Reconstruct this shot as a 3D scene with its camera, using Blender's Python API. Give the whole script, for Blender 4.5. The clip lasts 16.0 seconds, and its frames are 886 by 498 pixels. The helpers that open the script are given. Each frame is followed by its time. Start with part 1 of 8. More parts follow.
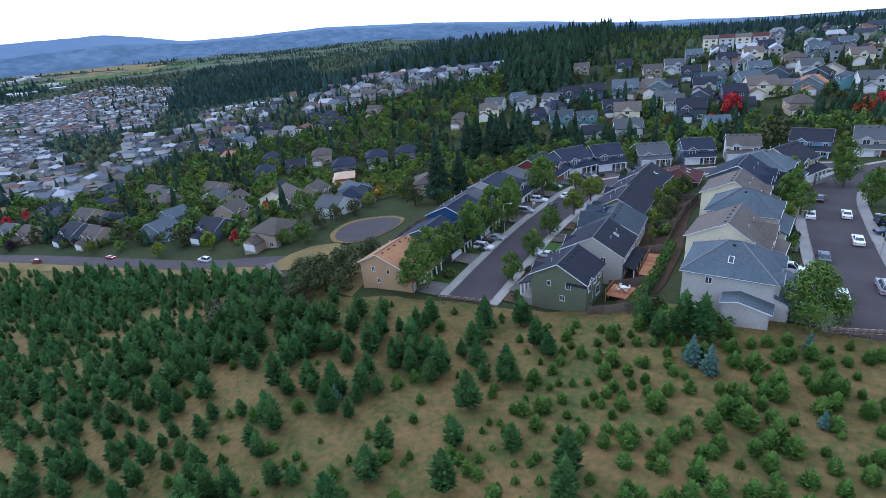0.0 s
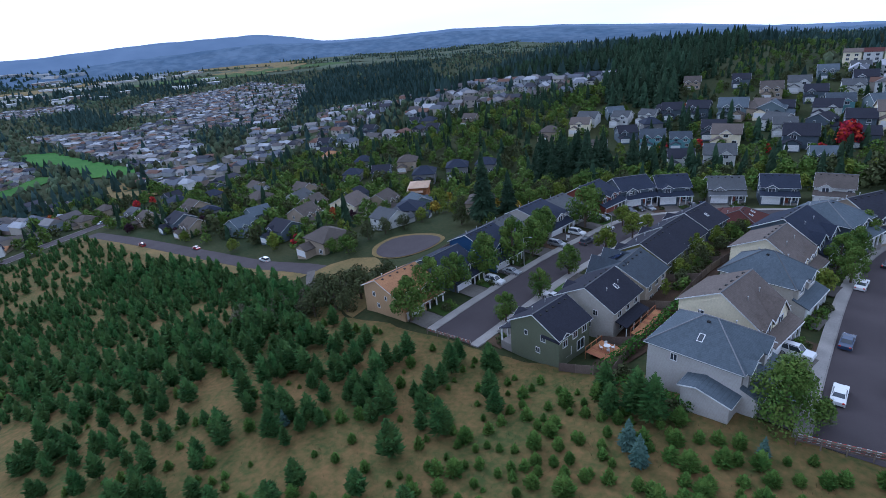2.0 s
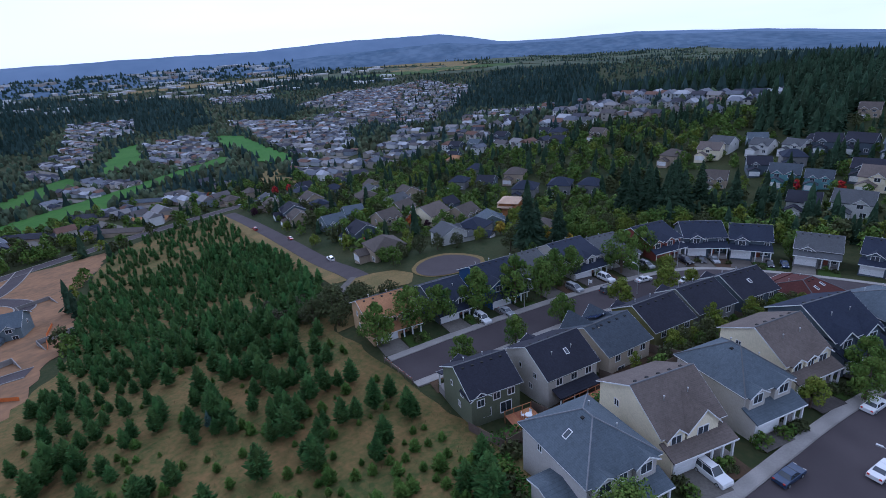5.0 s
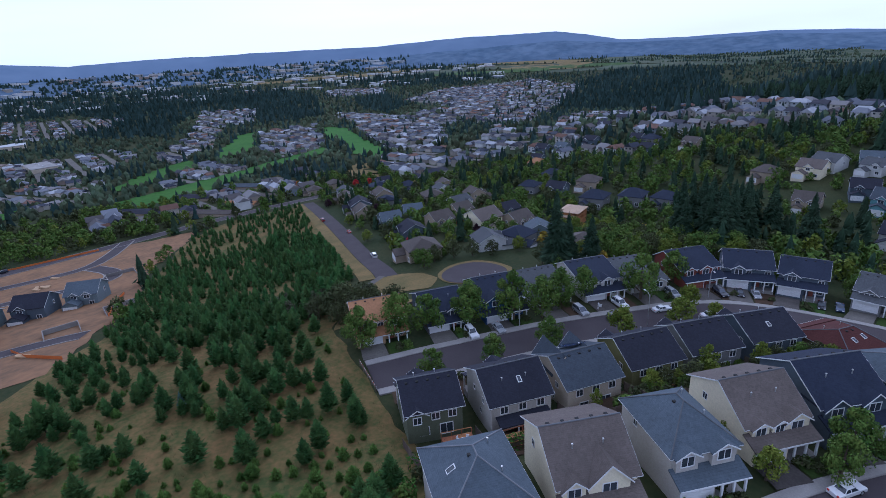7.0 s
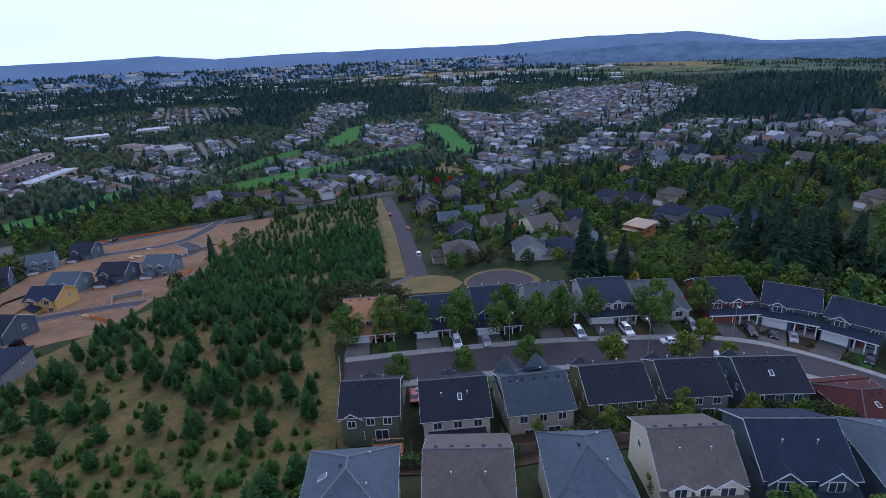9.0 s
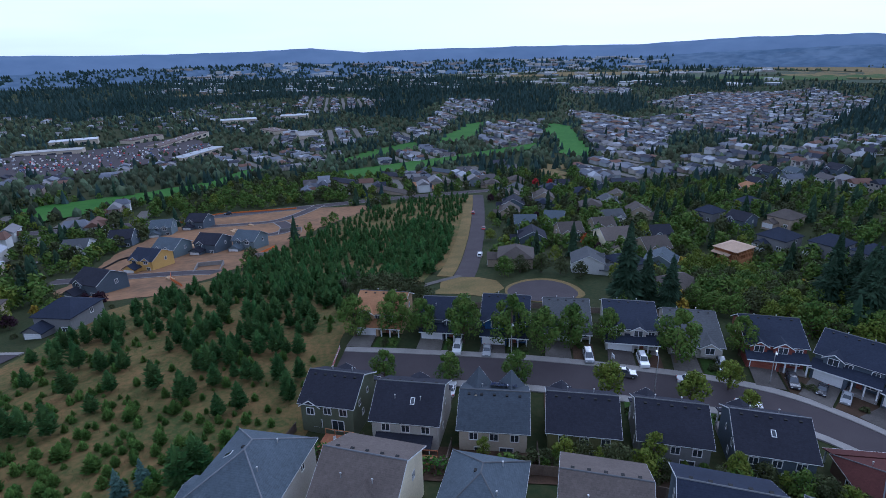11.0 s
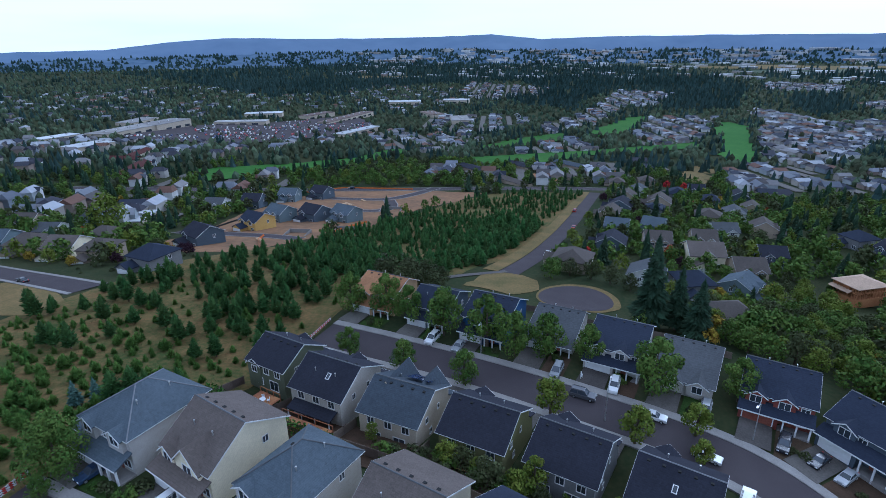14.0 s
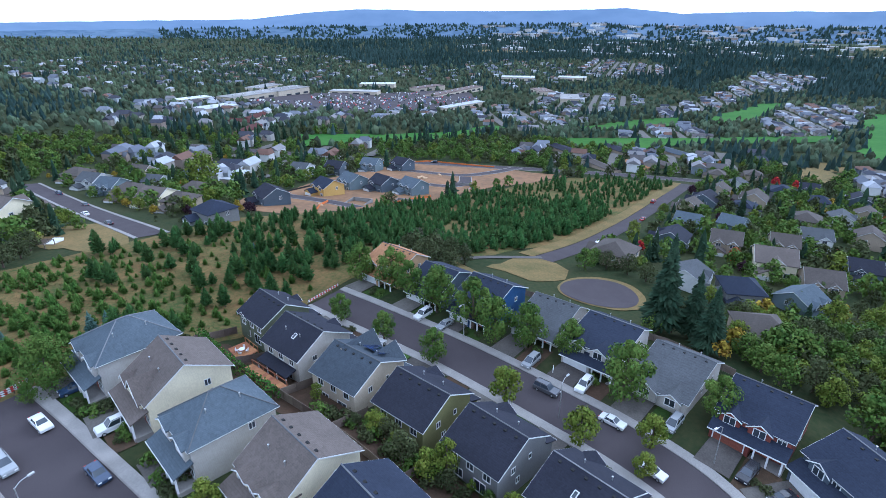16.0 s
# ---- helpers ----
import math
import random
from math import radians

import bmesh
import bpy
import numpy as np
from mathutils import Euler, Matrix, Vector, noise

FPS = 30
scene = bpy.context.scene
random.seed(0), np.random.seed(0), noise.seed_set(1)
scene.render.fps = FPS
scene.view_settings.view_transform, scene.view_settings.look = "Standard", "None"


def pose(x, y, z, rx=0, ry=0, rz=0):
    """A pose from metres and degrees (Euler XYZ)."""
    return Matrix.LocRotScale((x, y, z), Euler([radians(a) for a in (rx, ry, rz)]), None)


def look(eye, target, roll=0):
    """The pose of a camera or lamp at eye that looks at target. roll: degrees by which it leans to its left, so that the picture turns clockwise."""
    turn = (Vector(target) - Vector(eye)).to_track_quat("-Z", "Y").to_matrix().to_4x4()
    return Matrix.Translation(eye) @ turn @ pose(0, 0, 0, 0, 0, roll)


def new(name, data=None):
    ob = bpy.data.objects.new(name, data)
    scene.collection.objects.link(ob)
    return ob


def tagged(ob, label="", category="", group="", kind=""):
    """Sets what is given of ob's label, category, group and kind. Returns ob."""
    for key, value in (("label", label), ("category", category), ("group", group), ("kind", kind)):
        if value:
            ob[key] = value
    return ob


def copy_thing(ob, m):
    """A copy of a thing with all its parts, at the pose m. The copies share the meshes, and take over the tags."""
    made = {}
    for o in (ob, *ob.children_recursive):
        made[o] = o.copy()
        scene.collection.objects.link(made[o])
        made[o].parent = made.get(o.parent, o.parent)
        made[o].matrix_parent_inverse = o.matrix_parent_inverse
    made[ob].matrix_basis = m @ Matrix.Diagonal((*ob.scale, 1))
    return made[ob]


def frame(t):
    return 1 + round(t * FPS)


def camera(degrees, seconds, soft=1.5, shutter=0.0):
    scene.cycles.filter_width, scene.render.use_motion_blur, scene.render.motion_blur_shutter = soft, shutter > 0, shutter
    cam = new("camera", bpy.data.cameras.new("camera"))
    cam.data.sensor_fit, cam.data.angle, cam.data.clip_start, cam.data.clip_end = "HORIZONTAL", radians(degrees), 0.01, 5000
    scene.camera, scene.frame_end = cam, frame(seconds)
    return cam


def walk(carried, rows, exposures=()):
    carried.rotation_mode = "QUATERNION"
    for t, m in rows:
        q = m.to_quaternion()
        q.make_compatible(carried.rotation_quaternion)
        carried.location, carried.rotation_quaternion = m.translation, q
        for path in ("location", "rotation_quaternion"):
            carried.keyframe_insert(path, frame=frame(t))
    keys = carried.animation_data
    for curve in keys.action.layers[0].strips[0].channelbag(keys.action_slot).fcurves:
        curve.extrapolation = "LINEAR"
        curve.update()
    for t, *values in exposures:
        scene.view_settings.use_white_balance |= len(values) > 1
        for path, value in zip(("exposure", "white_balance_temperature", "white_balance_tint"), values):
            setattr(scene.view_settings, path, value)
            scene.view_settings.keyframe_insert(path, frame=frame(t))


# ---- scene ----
cam = camera(78.5, 16.0, 0.7)
PATH = [
    (0, (14.21, -92.38, 58.50), (10.635, -83.942, 54.503), -5.28),
    (0.5, (19.31, -89.18, 59.57), (15.222, -80.953, 55.625), -5.29),
    (1, (24.48, -85.88, 60.62), (19.872, -77.905, 56.718), -5.20),
    (1.5, (29.62, -82.26, 61.45), (24.567, -74.539, 57.598), -5.17),
    (2, (34.63, -78.39, 62.57), (29.231, -70.888, 58.755), -5.14),
    (2.5, (39.36, -74.21, 63.55), (33.549, -66.996, 59.770), -5.11),
    (3, (43.94, -69.97, 64.25), (37.752, -63.058, 60.506), -4.93),
    (3.5, (48.30, -65.36, 64.82), (41.781, -58.753, 61.108), -4.87),
    (4, (52.55, -60.61, 65.32), (45.688, -54.327, 61.657), -4.70),
    (6.5, (68.68, -34.34, 66.54), (60.468, -29.875, 62.986), -3.57),
    (7, (71.20, -28.84, 66.74), (62.758, -24.801, 63.207), -3.52),
    (7.5, (73.61, -22.92, 66.80), (65.002, -19.241, 63.292), -3.31),
    (8, (75.72, -17.01, 66.96), (66.918, -13.792, 63.463), -3.13),
    (8.5, (77.28, -10.90, 67.00), (68.322, -8.129, 63.513), -3.06),
    (9, (78.68, -4.91, 66.97), (69.572, -2.677, 63.506), -2.74),
    (11.5, (80.70, 25.37, 66.83), (71.326, 24.890, 63.374), -1.27),
    (12, (80.50, 31.52, 66.70), (71.176, 30.544, 63.220), -1.14),
    (12.5, (79.92, 37.93, 66.81), (70.653, 36.547, 63.315), -1.06),
    (13, (79.06, 44.24, 67.05), (69.879, 42.394, 63.542), -0.98),
    (13.5, (77.84, 50.42, 67.25), (68.787, 48.070, 63.712), -0.85),
    (14, (76.29, 56.69, 67.45), (67.391, 53.880, 63.858), -0.71),
    (14.5, (74.49, 62.85, 67.81), (65.788, 59.612, 64.110), -0.58),
    (15, (72.39, 68.72, 68.17), (63.970, 65.051, 64.224), -0.40),
    (15.5, (69.92, 74.34, 68.30), (61.714, 70.226, 64.328), -0.21),
    (16, (67.21, 80.02, 68.36), (59.262, 75.440, 64.380), -0.01),
]
EXPOSURES = [(0.0, 0.18, 4730, 12), (1.5, -0.13, 4710, 14), (3.5, -0.40, 4720, 18), (7.0, -0.50, 4720, 21), (9.0, -0.53, 4690, 20), (12.5, -0.53, 4570, 14), (14.0, -0.36, 4560, 11), (15.0, -0.05, 4600, 10.5), (16.0, 0.48, 4700, 11)]
walk(cam, [(t, look(eye, target, roll)) for t, eye, target, roll in PATH], EXPOSURES)

# ---- light: a bright overcast evening sky ----
world = bpy.data.worlds.new("overcast_sky")
scene.world = world
world.use_nodes = True
wn, wl = world.node_tree.nodes, world.node_tree.links
wn.clear()
SUN_UP, SUN_TURN = 30.0, -64.0
w_sky = wn.new("ShaderNodeTexSky")
w_sky.sky_type = "NISHITA"
w_sky.sun_disc = False
w_sky.sun_elevation, w_sky.sun_rotation = radians(SUN_UP), radians(SUN_TURN)
w_sky.air_density, w_sky.dust_density = 1.0, 2.0
w_co = wn.new("ShaderNodeTexCoord")
w_map = wn.new("ShaderNodeMapping")
w_map.inputs["Scale"].default_value = (1.2, 1.2, 9.0)
w_noise = wn.new("ShaderNodeTexNoise")
w_noise.inputs["Scale"].default_value, w_noise.inputs["Detail"].default_value = 1.6, 5.0
w_ramp = wn.new("ShaderNodeValToRGB")
w_ramp.color_ramp.elements[0].position, w_ramp.color_ramp.elements[0].color = 0.30, (0.72, 0.72, 0.72, 1)
w_ramp.color_ramp.elements[1].position, w_ramp.color_ramp.elements[1].color = 0.62, (0.96, 0.96, 0.96, 1)
w_mix = wn.new("ShaderNodeMixRGB")
w_mix.inputs["Color2"].default_value = (15.9, 15.8, 15.8, 1)
w_bg = wn.new("ShaderNodeBackground")
w_bg.inputs["Strength"].default_value = 0.10
w_out = wn.new("ShaderNodeOutputWorld")
wl.new(w_co.outputs["Generated"], w_map.inputs["Vector"])
wl.new(w_map.outputs["Vector"], w_noise.inputs["Vector"])
wl.new(w_noise.outputs["Fac"], w_ramp.inputs["Fac"])
wl.new(w_ramp.outputs["Color"], w_mix.inputs["Fac"])
wl.new(w_sky.outputs["Color"], w_mix.inputs["Color1"])
wl.new(w_mix.outputs["Color"], w_bg.inputs["Color"])
wl.new(w_bg.outputs["Background"], w_out.inputs["Surface"])

sun_data = bpy.data.lights.new("sun", "SUN")
sun_data.energy, sun_data.angle, sun_data.color = 1.5, radians(22), (1.0, 0.95, 0.88)
sun = new("sun", sun_data)
sun.rotation_euler = (radians(90 - SUN_UP), 0, radians(180 - SUN_TURN))


# ---- materials ----
# every base colour is scaled down alike, for contrast with the bright sky
BASE_SCALE = 0.78


def shade(c, k):
    return tuple(min(1.0, v * k) for v in c)


def surface(name, a, b, rough=0.8, grain=8.0, patch=0.15, bump=0.0, bump_scale=None, metal=0.0, palette=None, bands=0.0, band_axis="Z",
            island=False, flecks=0.0, fleck_range=(0.72, 1.3), vary=0.25, spec=0.15):
    """A principled material in real-world scale: grain and patches mix a with b; a palette is picked by each object's (or island's) random number;
    bands gives the spacing in metres of laps or courses."""
    a, b = shade(a, BASE_SCALE), shade(b, BASE_SCALE)
    m = bpy.data.materials.new(name)
    m.use_nodes = True
    n, l = m.node_tree.nodes, m.node_tree.links
    p = n["Principled BSDF"]
    p.inputs["Roughness"].default_value, p.inputs["Metallic"].default_value = rough, metal
    p.inputs["Specular IOR Level"].default_value = spec
    geo = n.new("ShaderNodeNewGeometry")
    fine, wide = n.new("ShaderNodeTexNoise"), n.new("ShaderNodeTexNoise")
    fine.inputs["Scale"].default_value, fine.inputs["Detail"].default_value = grain, 5
    wide.inputs["Scale"].default_value, wide.inputs["Detail"].default_value = patch, 4
    for t in (fine, wide):
        l.new(geo.outputs["Position"], t.inputs["Vector"])
    both = n.new("ShaderNodeMath")
    both.operation = "ADD"
    l.new(fine.outputs["Fac"], both.inputs[0])
    l.new(wide.outputs["Fac"], both.inputs[1])
    fac = n.new("ShaderNodeMapRange")
    fac.inputs["From Min"].default_value, fac.inputs["From Max"].default_value = 0.72, 1.28
    l.new(both.outputs[0], fac.inputs["Value"])
    mix = n.new("ShaderNodeMixRGB")
    mix.inputs["Color1"].default_value, mix.inputs["Color2"].default_value = (*a, 1), (*b, 1)
    l.new(fac.outputs[0], mix.inputs["Fac"])
    colour = mix.outputs[0]
    rand = geo.outputs["Random Per Island"]
    if not island:
        info = n.new("ShaderNodeObjectInfo")
        rand = info.outputs["Random"]
    if palette:
        ramp = n.new("ShaderNodeValToRGB")
        ramp.color_ramp.interpolation = "CONSTANT"
        while len(ramp.color_ramp.elements) < len(palette):
            ramp.color_ramp.elements.new(0.5)
        for i, c in enumerate(palette):
            ramp.color_ramp.elements[i].position, ramp.color_ramp.elements[i].color = i / len(palette), (*c, 1)
        l.new(rand, ramp.inputs["Fac"])
        tint = n.new("ShaderNodeMixRGB")
        tint.blend_type, tint.inputs["Fac"].default_value = "MULTIPLY", 1.0
        l.new(ramp.outputs["Color"], tint.inputs["Color1"])
        l.new(colour, tint.inputs["Color2"])
        colour = tint.outputs[0]
    elif vary:
        hsv = n.new("ShaderNodeHueSaturation")
        val = n.new("ShaderNodeMapRange")
        val.inputs["To Min"].default_value, val.inputs["To Max"].default_value = 1 - vary, 1 + vary
        hue = n.new("ShaderNodeMapRange")
        hue.inputs["To Min"].default_value, hue.inputs["To Max"].default_value = 0.5 - vary * 0.06, 0.5 + vary * 0.06
        l.new(rand, val.inputs["Value"])
        l.new(rand, hue.inputs["Value"])
        l.new(val.outputs[0], hsv.inputs["Value"])
        l.new(hue.outputs[0], hsv.inputs["Hue"])
        l.new(colour, hsv.inputs["Color"])
        colour = hsv.outputs[0]
    height = fine.outputs["Fac"]
    if bands:
        wave = n.new("ShaderNodeTexWave")
        wave.bands_direction, wave.wave_profile = band_axis, "SAW"
        wave.inputs["Scale"].default_value = 0.31416 / bands
        wave.inputs["Distortion"].default_value = 0.0
        l.new(geo.outputs["Position"], wave.inputs["Vector"])
        dark = n.new("ShaderNodeMapRange")
        dark.inputs["From Min"].default_value, dark.inputs["From Max"].default_value = 0.0, 0.18
        dark.inputs["To Min"].default_value, dark.inputs["To Max"].default_value = 0.72, 1.0
        l.new(wave.outputs["Fac"], dark.inputs["Value"])
        lap = n.new("ShaderNodeMixRGB")
        lap.blend_type, lap.inputs["Fac"].default_value = "MULTIPLY", 1.0
        l.new(colour, lap.inputs["Color1"])
        l.new(dark.outputs[0], lap.inputs["Color2"])
        colour = lap.outputs[0]
        height = wave.outputs["Fac"]
    if flecks:
        cells = n.new("ShaderNodeTexVoronoi")
        cells.inputs["Scale"].default_value = flecks
        l.new(geo.outputs["Position"], cells.inputs["Vector"])
        grey = n.new("ShaderNodeRGBToBW")
        l.new(cells.outputs["Color"], grey.inputs[0])
        rng = n.new("ShaderNodeMapRange")
        rng.inputs["To Min"].default_value, rng.inputs["To Max"].default_value = fleck_range
        l.new(grey.outputs[0], rng.inputs["Value"])
        fl = n.new("ShaderNodeMixRGB")
        fl.blend_type, fl.inputs["Fac"].default_value = "MULTIPLY", 1.0
        l.new(colour, fl.inputs["Color1"])
        l.new(rng.outputs[0], fl.inputs["Color2"])
        colour = fl.outputs[0]
    l.new(colour, p.inputs["Base Color"])
    if bump:
        if bump_scale:
            bn = n.new("ShaderNodeTexNoise")
            bn.inputs["Scale"].default_value = bump_scale
            l.new(geo.outputs["Position"], bn.inputs["Vector"])
            height = bn.outputs["Fac"]
        bp = n.new("ShaderNodeBump")
        bp.inputs["Strength"].default_value, bp.inputs["Distance"].default_value = bump, 0.05
        l.new(height, bp.inputs["Height"])
        l.new(bp.outputs[0], p.inputs["Normal"])
    return m


def siding(name, c):
    return surface(name, shade(c, 0.9), shade(c, 1.06), 0.75, 3.0, 0.3, 0.35, bands=0.19, vary=0.0)


def shingle(name, c):
    return surface(name, shade(c, 0.86), shade(c, 1.12), 0.92, 7.0, 0.22, 0.3, bands=0.14, flecks=3.2, fleck_range=(0.87, 1.14), vary=0.0, spec=0.12)


M = {}
M["grass"] = surface("rough_grass", (0.056, 0.058, 0.026), (0.028, 0.042, 0.018), 0.95, 0.9, 0.03, 0.8, 6.0, vary=0.0, spec=0.03)
M["meadow"] = surface("dry_meadow", (0.200, 0.126, 0.052), (0.064, 0.084, 0.026), 0.95, 1.1, 0.11, 0.9, 7.0, vary=0.0, spec=0.04)
M["straw"] = surface("straw_grass", (0.225, 0.155, 0.066), (0.12, 0.105, 0.042), 0.95, 1.6, 0.12, 0.6, 8.0, vary=0.0, spec=0.04)
M["pasture"] = surface("valley_pasture", (0.045, 0.068, 0.042), (0.09, 0.10, 0.062), 0.95, 0.02, 0.004, vary=0.3, spec=0.04)
M["tuft"] = surface("dry_grass_blades", (0.17, 0.125, 0.062), (0.095, 0.098, 0.042), 0.95, 0.5, 0.1, island=True, vary=0.4, spec=0.04)
M["lawn"] = surface("mown_lawn", (0.035, 0.066, 0.015), (0.062, 0.102, 0.026), 0.95, 3.0, 0.1, 0.4, 12.0, vary=0.15, spec=0.04)
M["golf"] = surface("golf_turf", (0.042, 0.120, 0.022), (0.068, 0.160, 0.030), 0.95, 0.2, 0.02, vary=0.1, spec=0.04)
M["dirt"] = surface("graded_dirt", (0.29, 0.165, 0.088), (0.165, 0.108, 0.066), 0.95, 0.35, 0.06, 0.5, 3.0, vary=0.1, spec=0.03)
M["soil"] = surface("bark_soil", (0.10, 0.065, 0.042), (0.06, 0.045, 0.03), 0.95, 3.0, 0.4, 0.6, 10.0, vary=0.1, spec=0.04)
M["asphalt"] = surface("asphalt", (0.064, 0.054, 0.057), (0.083, 0.071, 0.074), 0.9, 14.0, 0.15, 0.25, 40.0, vary=0.0, spec=0.06)
M["concrete"] = surface("concrete", (0.22, 0.205, 0.19), (0.30, 0.28, 0.26), 0.85, 5.0, 0.4, 0.2, 20.0, vary=0.12)
M["drive"] = surface("old_concrete", (0.085, 0.076, 0.068), (0.135, 0.122, 0.108), 0.9, 3.0, 0.3, 0.2, 20.0, vary=0.3)
M["white"] = surface("white_paint", (0.72, 0.72, 0.72), (0.8, 0.8, 0.8), 0.6, 3.0, 0.4, vary=0.0)
M["glass"] = surface("window_glass", (0.03, 0.04, 0.05), (0.05, 0.06, 0.075), 0.08, 0.6, 0.2, vary=0.3, spec=0.6)
M["metal"] = surface("galvanised_metal", (0.5, 0.5, 0.5), (0.6, 0.6, 0.6), 0.45, 6.0, 1.0, metal=0.7, vary=0.0)
M["dark"] = surface("black_plastic", (0.02, 0.02, 0.02), (0.03, 0.03, 0.03), 0.7, 6.0, 1.0, vary=0.0)
M["wood"] = surface("cedar_boards", (0.33, 0.14, 0.065), (0.42, 0.19, 0.09), 0.85, 4.0, 0.5, 0.3, bands=0.14, band_axis="X", vary=0.2)
M["fence"] = surface("weathered_boards", (0.13, 0.10, 0.08), (0.19, 0.15, 0.12), 0.9, 5.0, 0.5, 0.3, vary=0.25)
M["bark"] = surface("bark", (0.085, 0.06, 0.045), (0.14, 0.105, 0.08), 0.95, 6.0, 1.0, 0.6, 14.0, vary=0.15)
M["fir"] = surface("fir_needles", (0.027, 0.066, 0.019), (0.076, 0.134, 0.036), 0.85, 1.1, 0.3, island=True, vary=0.32, spec=0.04)
M["fir_light"] = surface("young_fir_needles", (0.054, 0.106, 0.021), (0.126, 0.192, 0.038), 0.85, 1.1, 0.3, island=True, vary=0.32, spec=0.04)
M["fir_dark"] = surface("old_fir_needles", (0.017, 0.036, 0.020), (0.048, 0.076, 0.042), 0.88, 0.6, 0.12, island=True, vary=0.3, spec=0.03)
M["spruce"] = surface("blue_spruce_needles", (0.050, 0.095, 0.075), (0.095, 0.15, 0.12), 0.85, 1.6, 0.3, island=True, vary=0.25, spec=0.05)
M["leaf"] = surface("maple_leaves", (0.050, 0.096, 0.018), (0.134, 0.186, 0.036), 0.75, 0.7, 0.2, island=True, vary=0.26, spec=0.05)
M["leaf_pale"] = surface("ash_leaves", (0.080, 0.118, 0.016), (0.172, 0.198, 0.03), 0.75, 0.7, 0.15, island=True, vary=0.24, spec=0.05)
M["leaf_dull"] = surface("alder_leaves", (0.038, 0.048, 0.020), (0.092, 0.102, 0.042), 0.8, 0.7, 0.15, island=True, vary=0.26, spec=0.04)
M["brush"] = surface("thicket_twigs", (0.075, 0.080, 0.045), (0.125, 0.118, 0.075), 0.85, 0.9, 0.2, island=True, vary=0.25, spec=0.03)
M["leaf_yellow"] = surface("turning_yellow_leaves", (0.22, 0.17, 0.02), (0.30, 0.20, 0.03), 0.8, 0.7, 0.1, island=True, vary=0.4, spec=0.05)
M["leaf_red"] = surface("autumn_red_leaves", (0.30, 0.014, 0.02), (0.44, 0.035, 0.04), 0.8, 0.7, 0.1, island=True, vary=0.4, spec=0.05)
M["leaf_orange"] = surface("autumn_orange_leaves", (0.26, 0.065, 0.02), (0.34, 0.10, 0.03), 0.8, 0.7, 0.1, island=True, vary=0.4, spec=0.05)
M["leaf_plum"] = surface("plum_leaves", (0.028, 0.014, 0.022), (0.05, 0.025, 0.035), 0.8, 0.7, 0.1, island=True, vary=0.4, spec=0.05)
M["hedge"] = surface("hedge_leaves", (0.040, 0.095, 0.016), (0.075, 0.150, 0.026), 0.85, 2.0, 0.2, island=True, vary=0.3, spec=0.05)
M["tyre"] = surface("tyre_rubber", (0.015, 0.015, 0.015), (0.022, 0.022, 0.022), 0.85, 20.0, 1.0, vary=0.0)
M["brick"] = surface("red_brick", (0.22, 0.075, 0.05), (0.30, 0.11, 0.075), 0.85, 6.0, 0.5, 0.3, bands=0.09, vary=0.0)
M["stone"] = surface("ledge_stone", (0.16, 0.13, 0.10), (0.26, 0.22, 0.18), 0.9, 3.0, 1.0, 0.5, flecks=3.0, vary=0.0)
M["osb"] = surface("bare_sheathing", (0.44, 0.29, 0.16), (0.55, 0.38, 0.22), 0.85, 3.0, 0.4, vary=0.0)
M["frame_wood"] = surface("framing_lumber", (0.40, 0.17, 0.07), (0.50, 0.24, 0.10), 0.85, 3.0, 0.4, vary=0.0)
M["red"] = surface("red_reflective_paint", (0.42, 0.03, 0.02), (0.5, 0.04, 0.03), 0.5, 3.0, 0.5, vary=0.0)
M["orange_net"] = surface("orange_site_fence", (0.55, 0.14, 0.03), (0.62, 0.18, 0.04), 0.7, 3.0, 0.5, vary=0.0)
M["blue_tarp"] = surface("blue_tarp", (0.05, 0.16, 0.42), (0.07, 0.2, 0.5), 0.5, 3.0, 0.5, vary=0.0)
M["solar"] = surface("solar_cells", (0.015, 0.025, 0.07), (0.02, 0.035, 0.10), 0.12, 3.0, 0.5, vary=0.0, spec=0.6)
WALLS = {"sage": (0.145, 0.16, 0.105), "olive": (0.20, 0.195, 0.082), "sand": (0.52, 0.45, 0.35), "cream": (0.86, 0.77, 0.55), "stone": (0.50, 0.47, 0.42), "greige": (0.50, 0.475, 0.44),
         "tan": (0.46, 0.31, 0.17), "blue": (0.035, 0.085, 0.20), "slate": (0.10, 0.125, 0.155), "teal": (0.17, 0.215, 0.235), "white": (0.62, 0.62, 0.60),
         "red": (0.20, 0.06, 0.045), "yellow": (0.62, 0.40, 0.12), "beige": (0.38, 0.31, 0.23), "grey": (0.22, 0.22, 0.22), "aqua": (0.17, 0.34, 0.37), "sky": (0.16, 0.30, 0.50), "brown": (0.14, 0.09, 0.06)}
ROOFS = {"charcoal": (0.030, 0.031, 0.043), "navy": (0.030, 0.036, 0.057), "bluegrey": (0.095, 0.115, 0.135), "brown": (0.135, 0.112, 0.098), "grey": (0.088, 0.092, 0.098),
         "rust": (0.34, 0.175, 0.085), "maroon": (0.085, 0.032, 0.028), "steel": (0.062, 0.074, 0.09), "osb": (0.5, 0.36, 0.25), "taupe": (0.10, 0.085, 0.075)}
for k, c in WALLS.items():
    M["wall_" + k] = siding("siding_" + k, c)
for k, c in ROOFS.items():
    M["roof_" + k] = shingle("shingle_" + k, c)
M["ridge_cap"] = surface("ridge_cap_shingles", (0.13, 0.135, 0.145), (0.19, 0.195, 0.205), 0.9, 3.0, 0.4, vary=0.3)
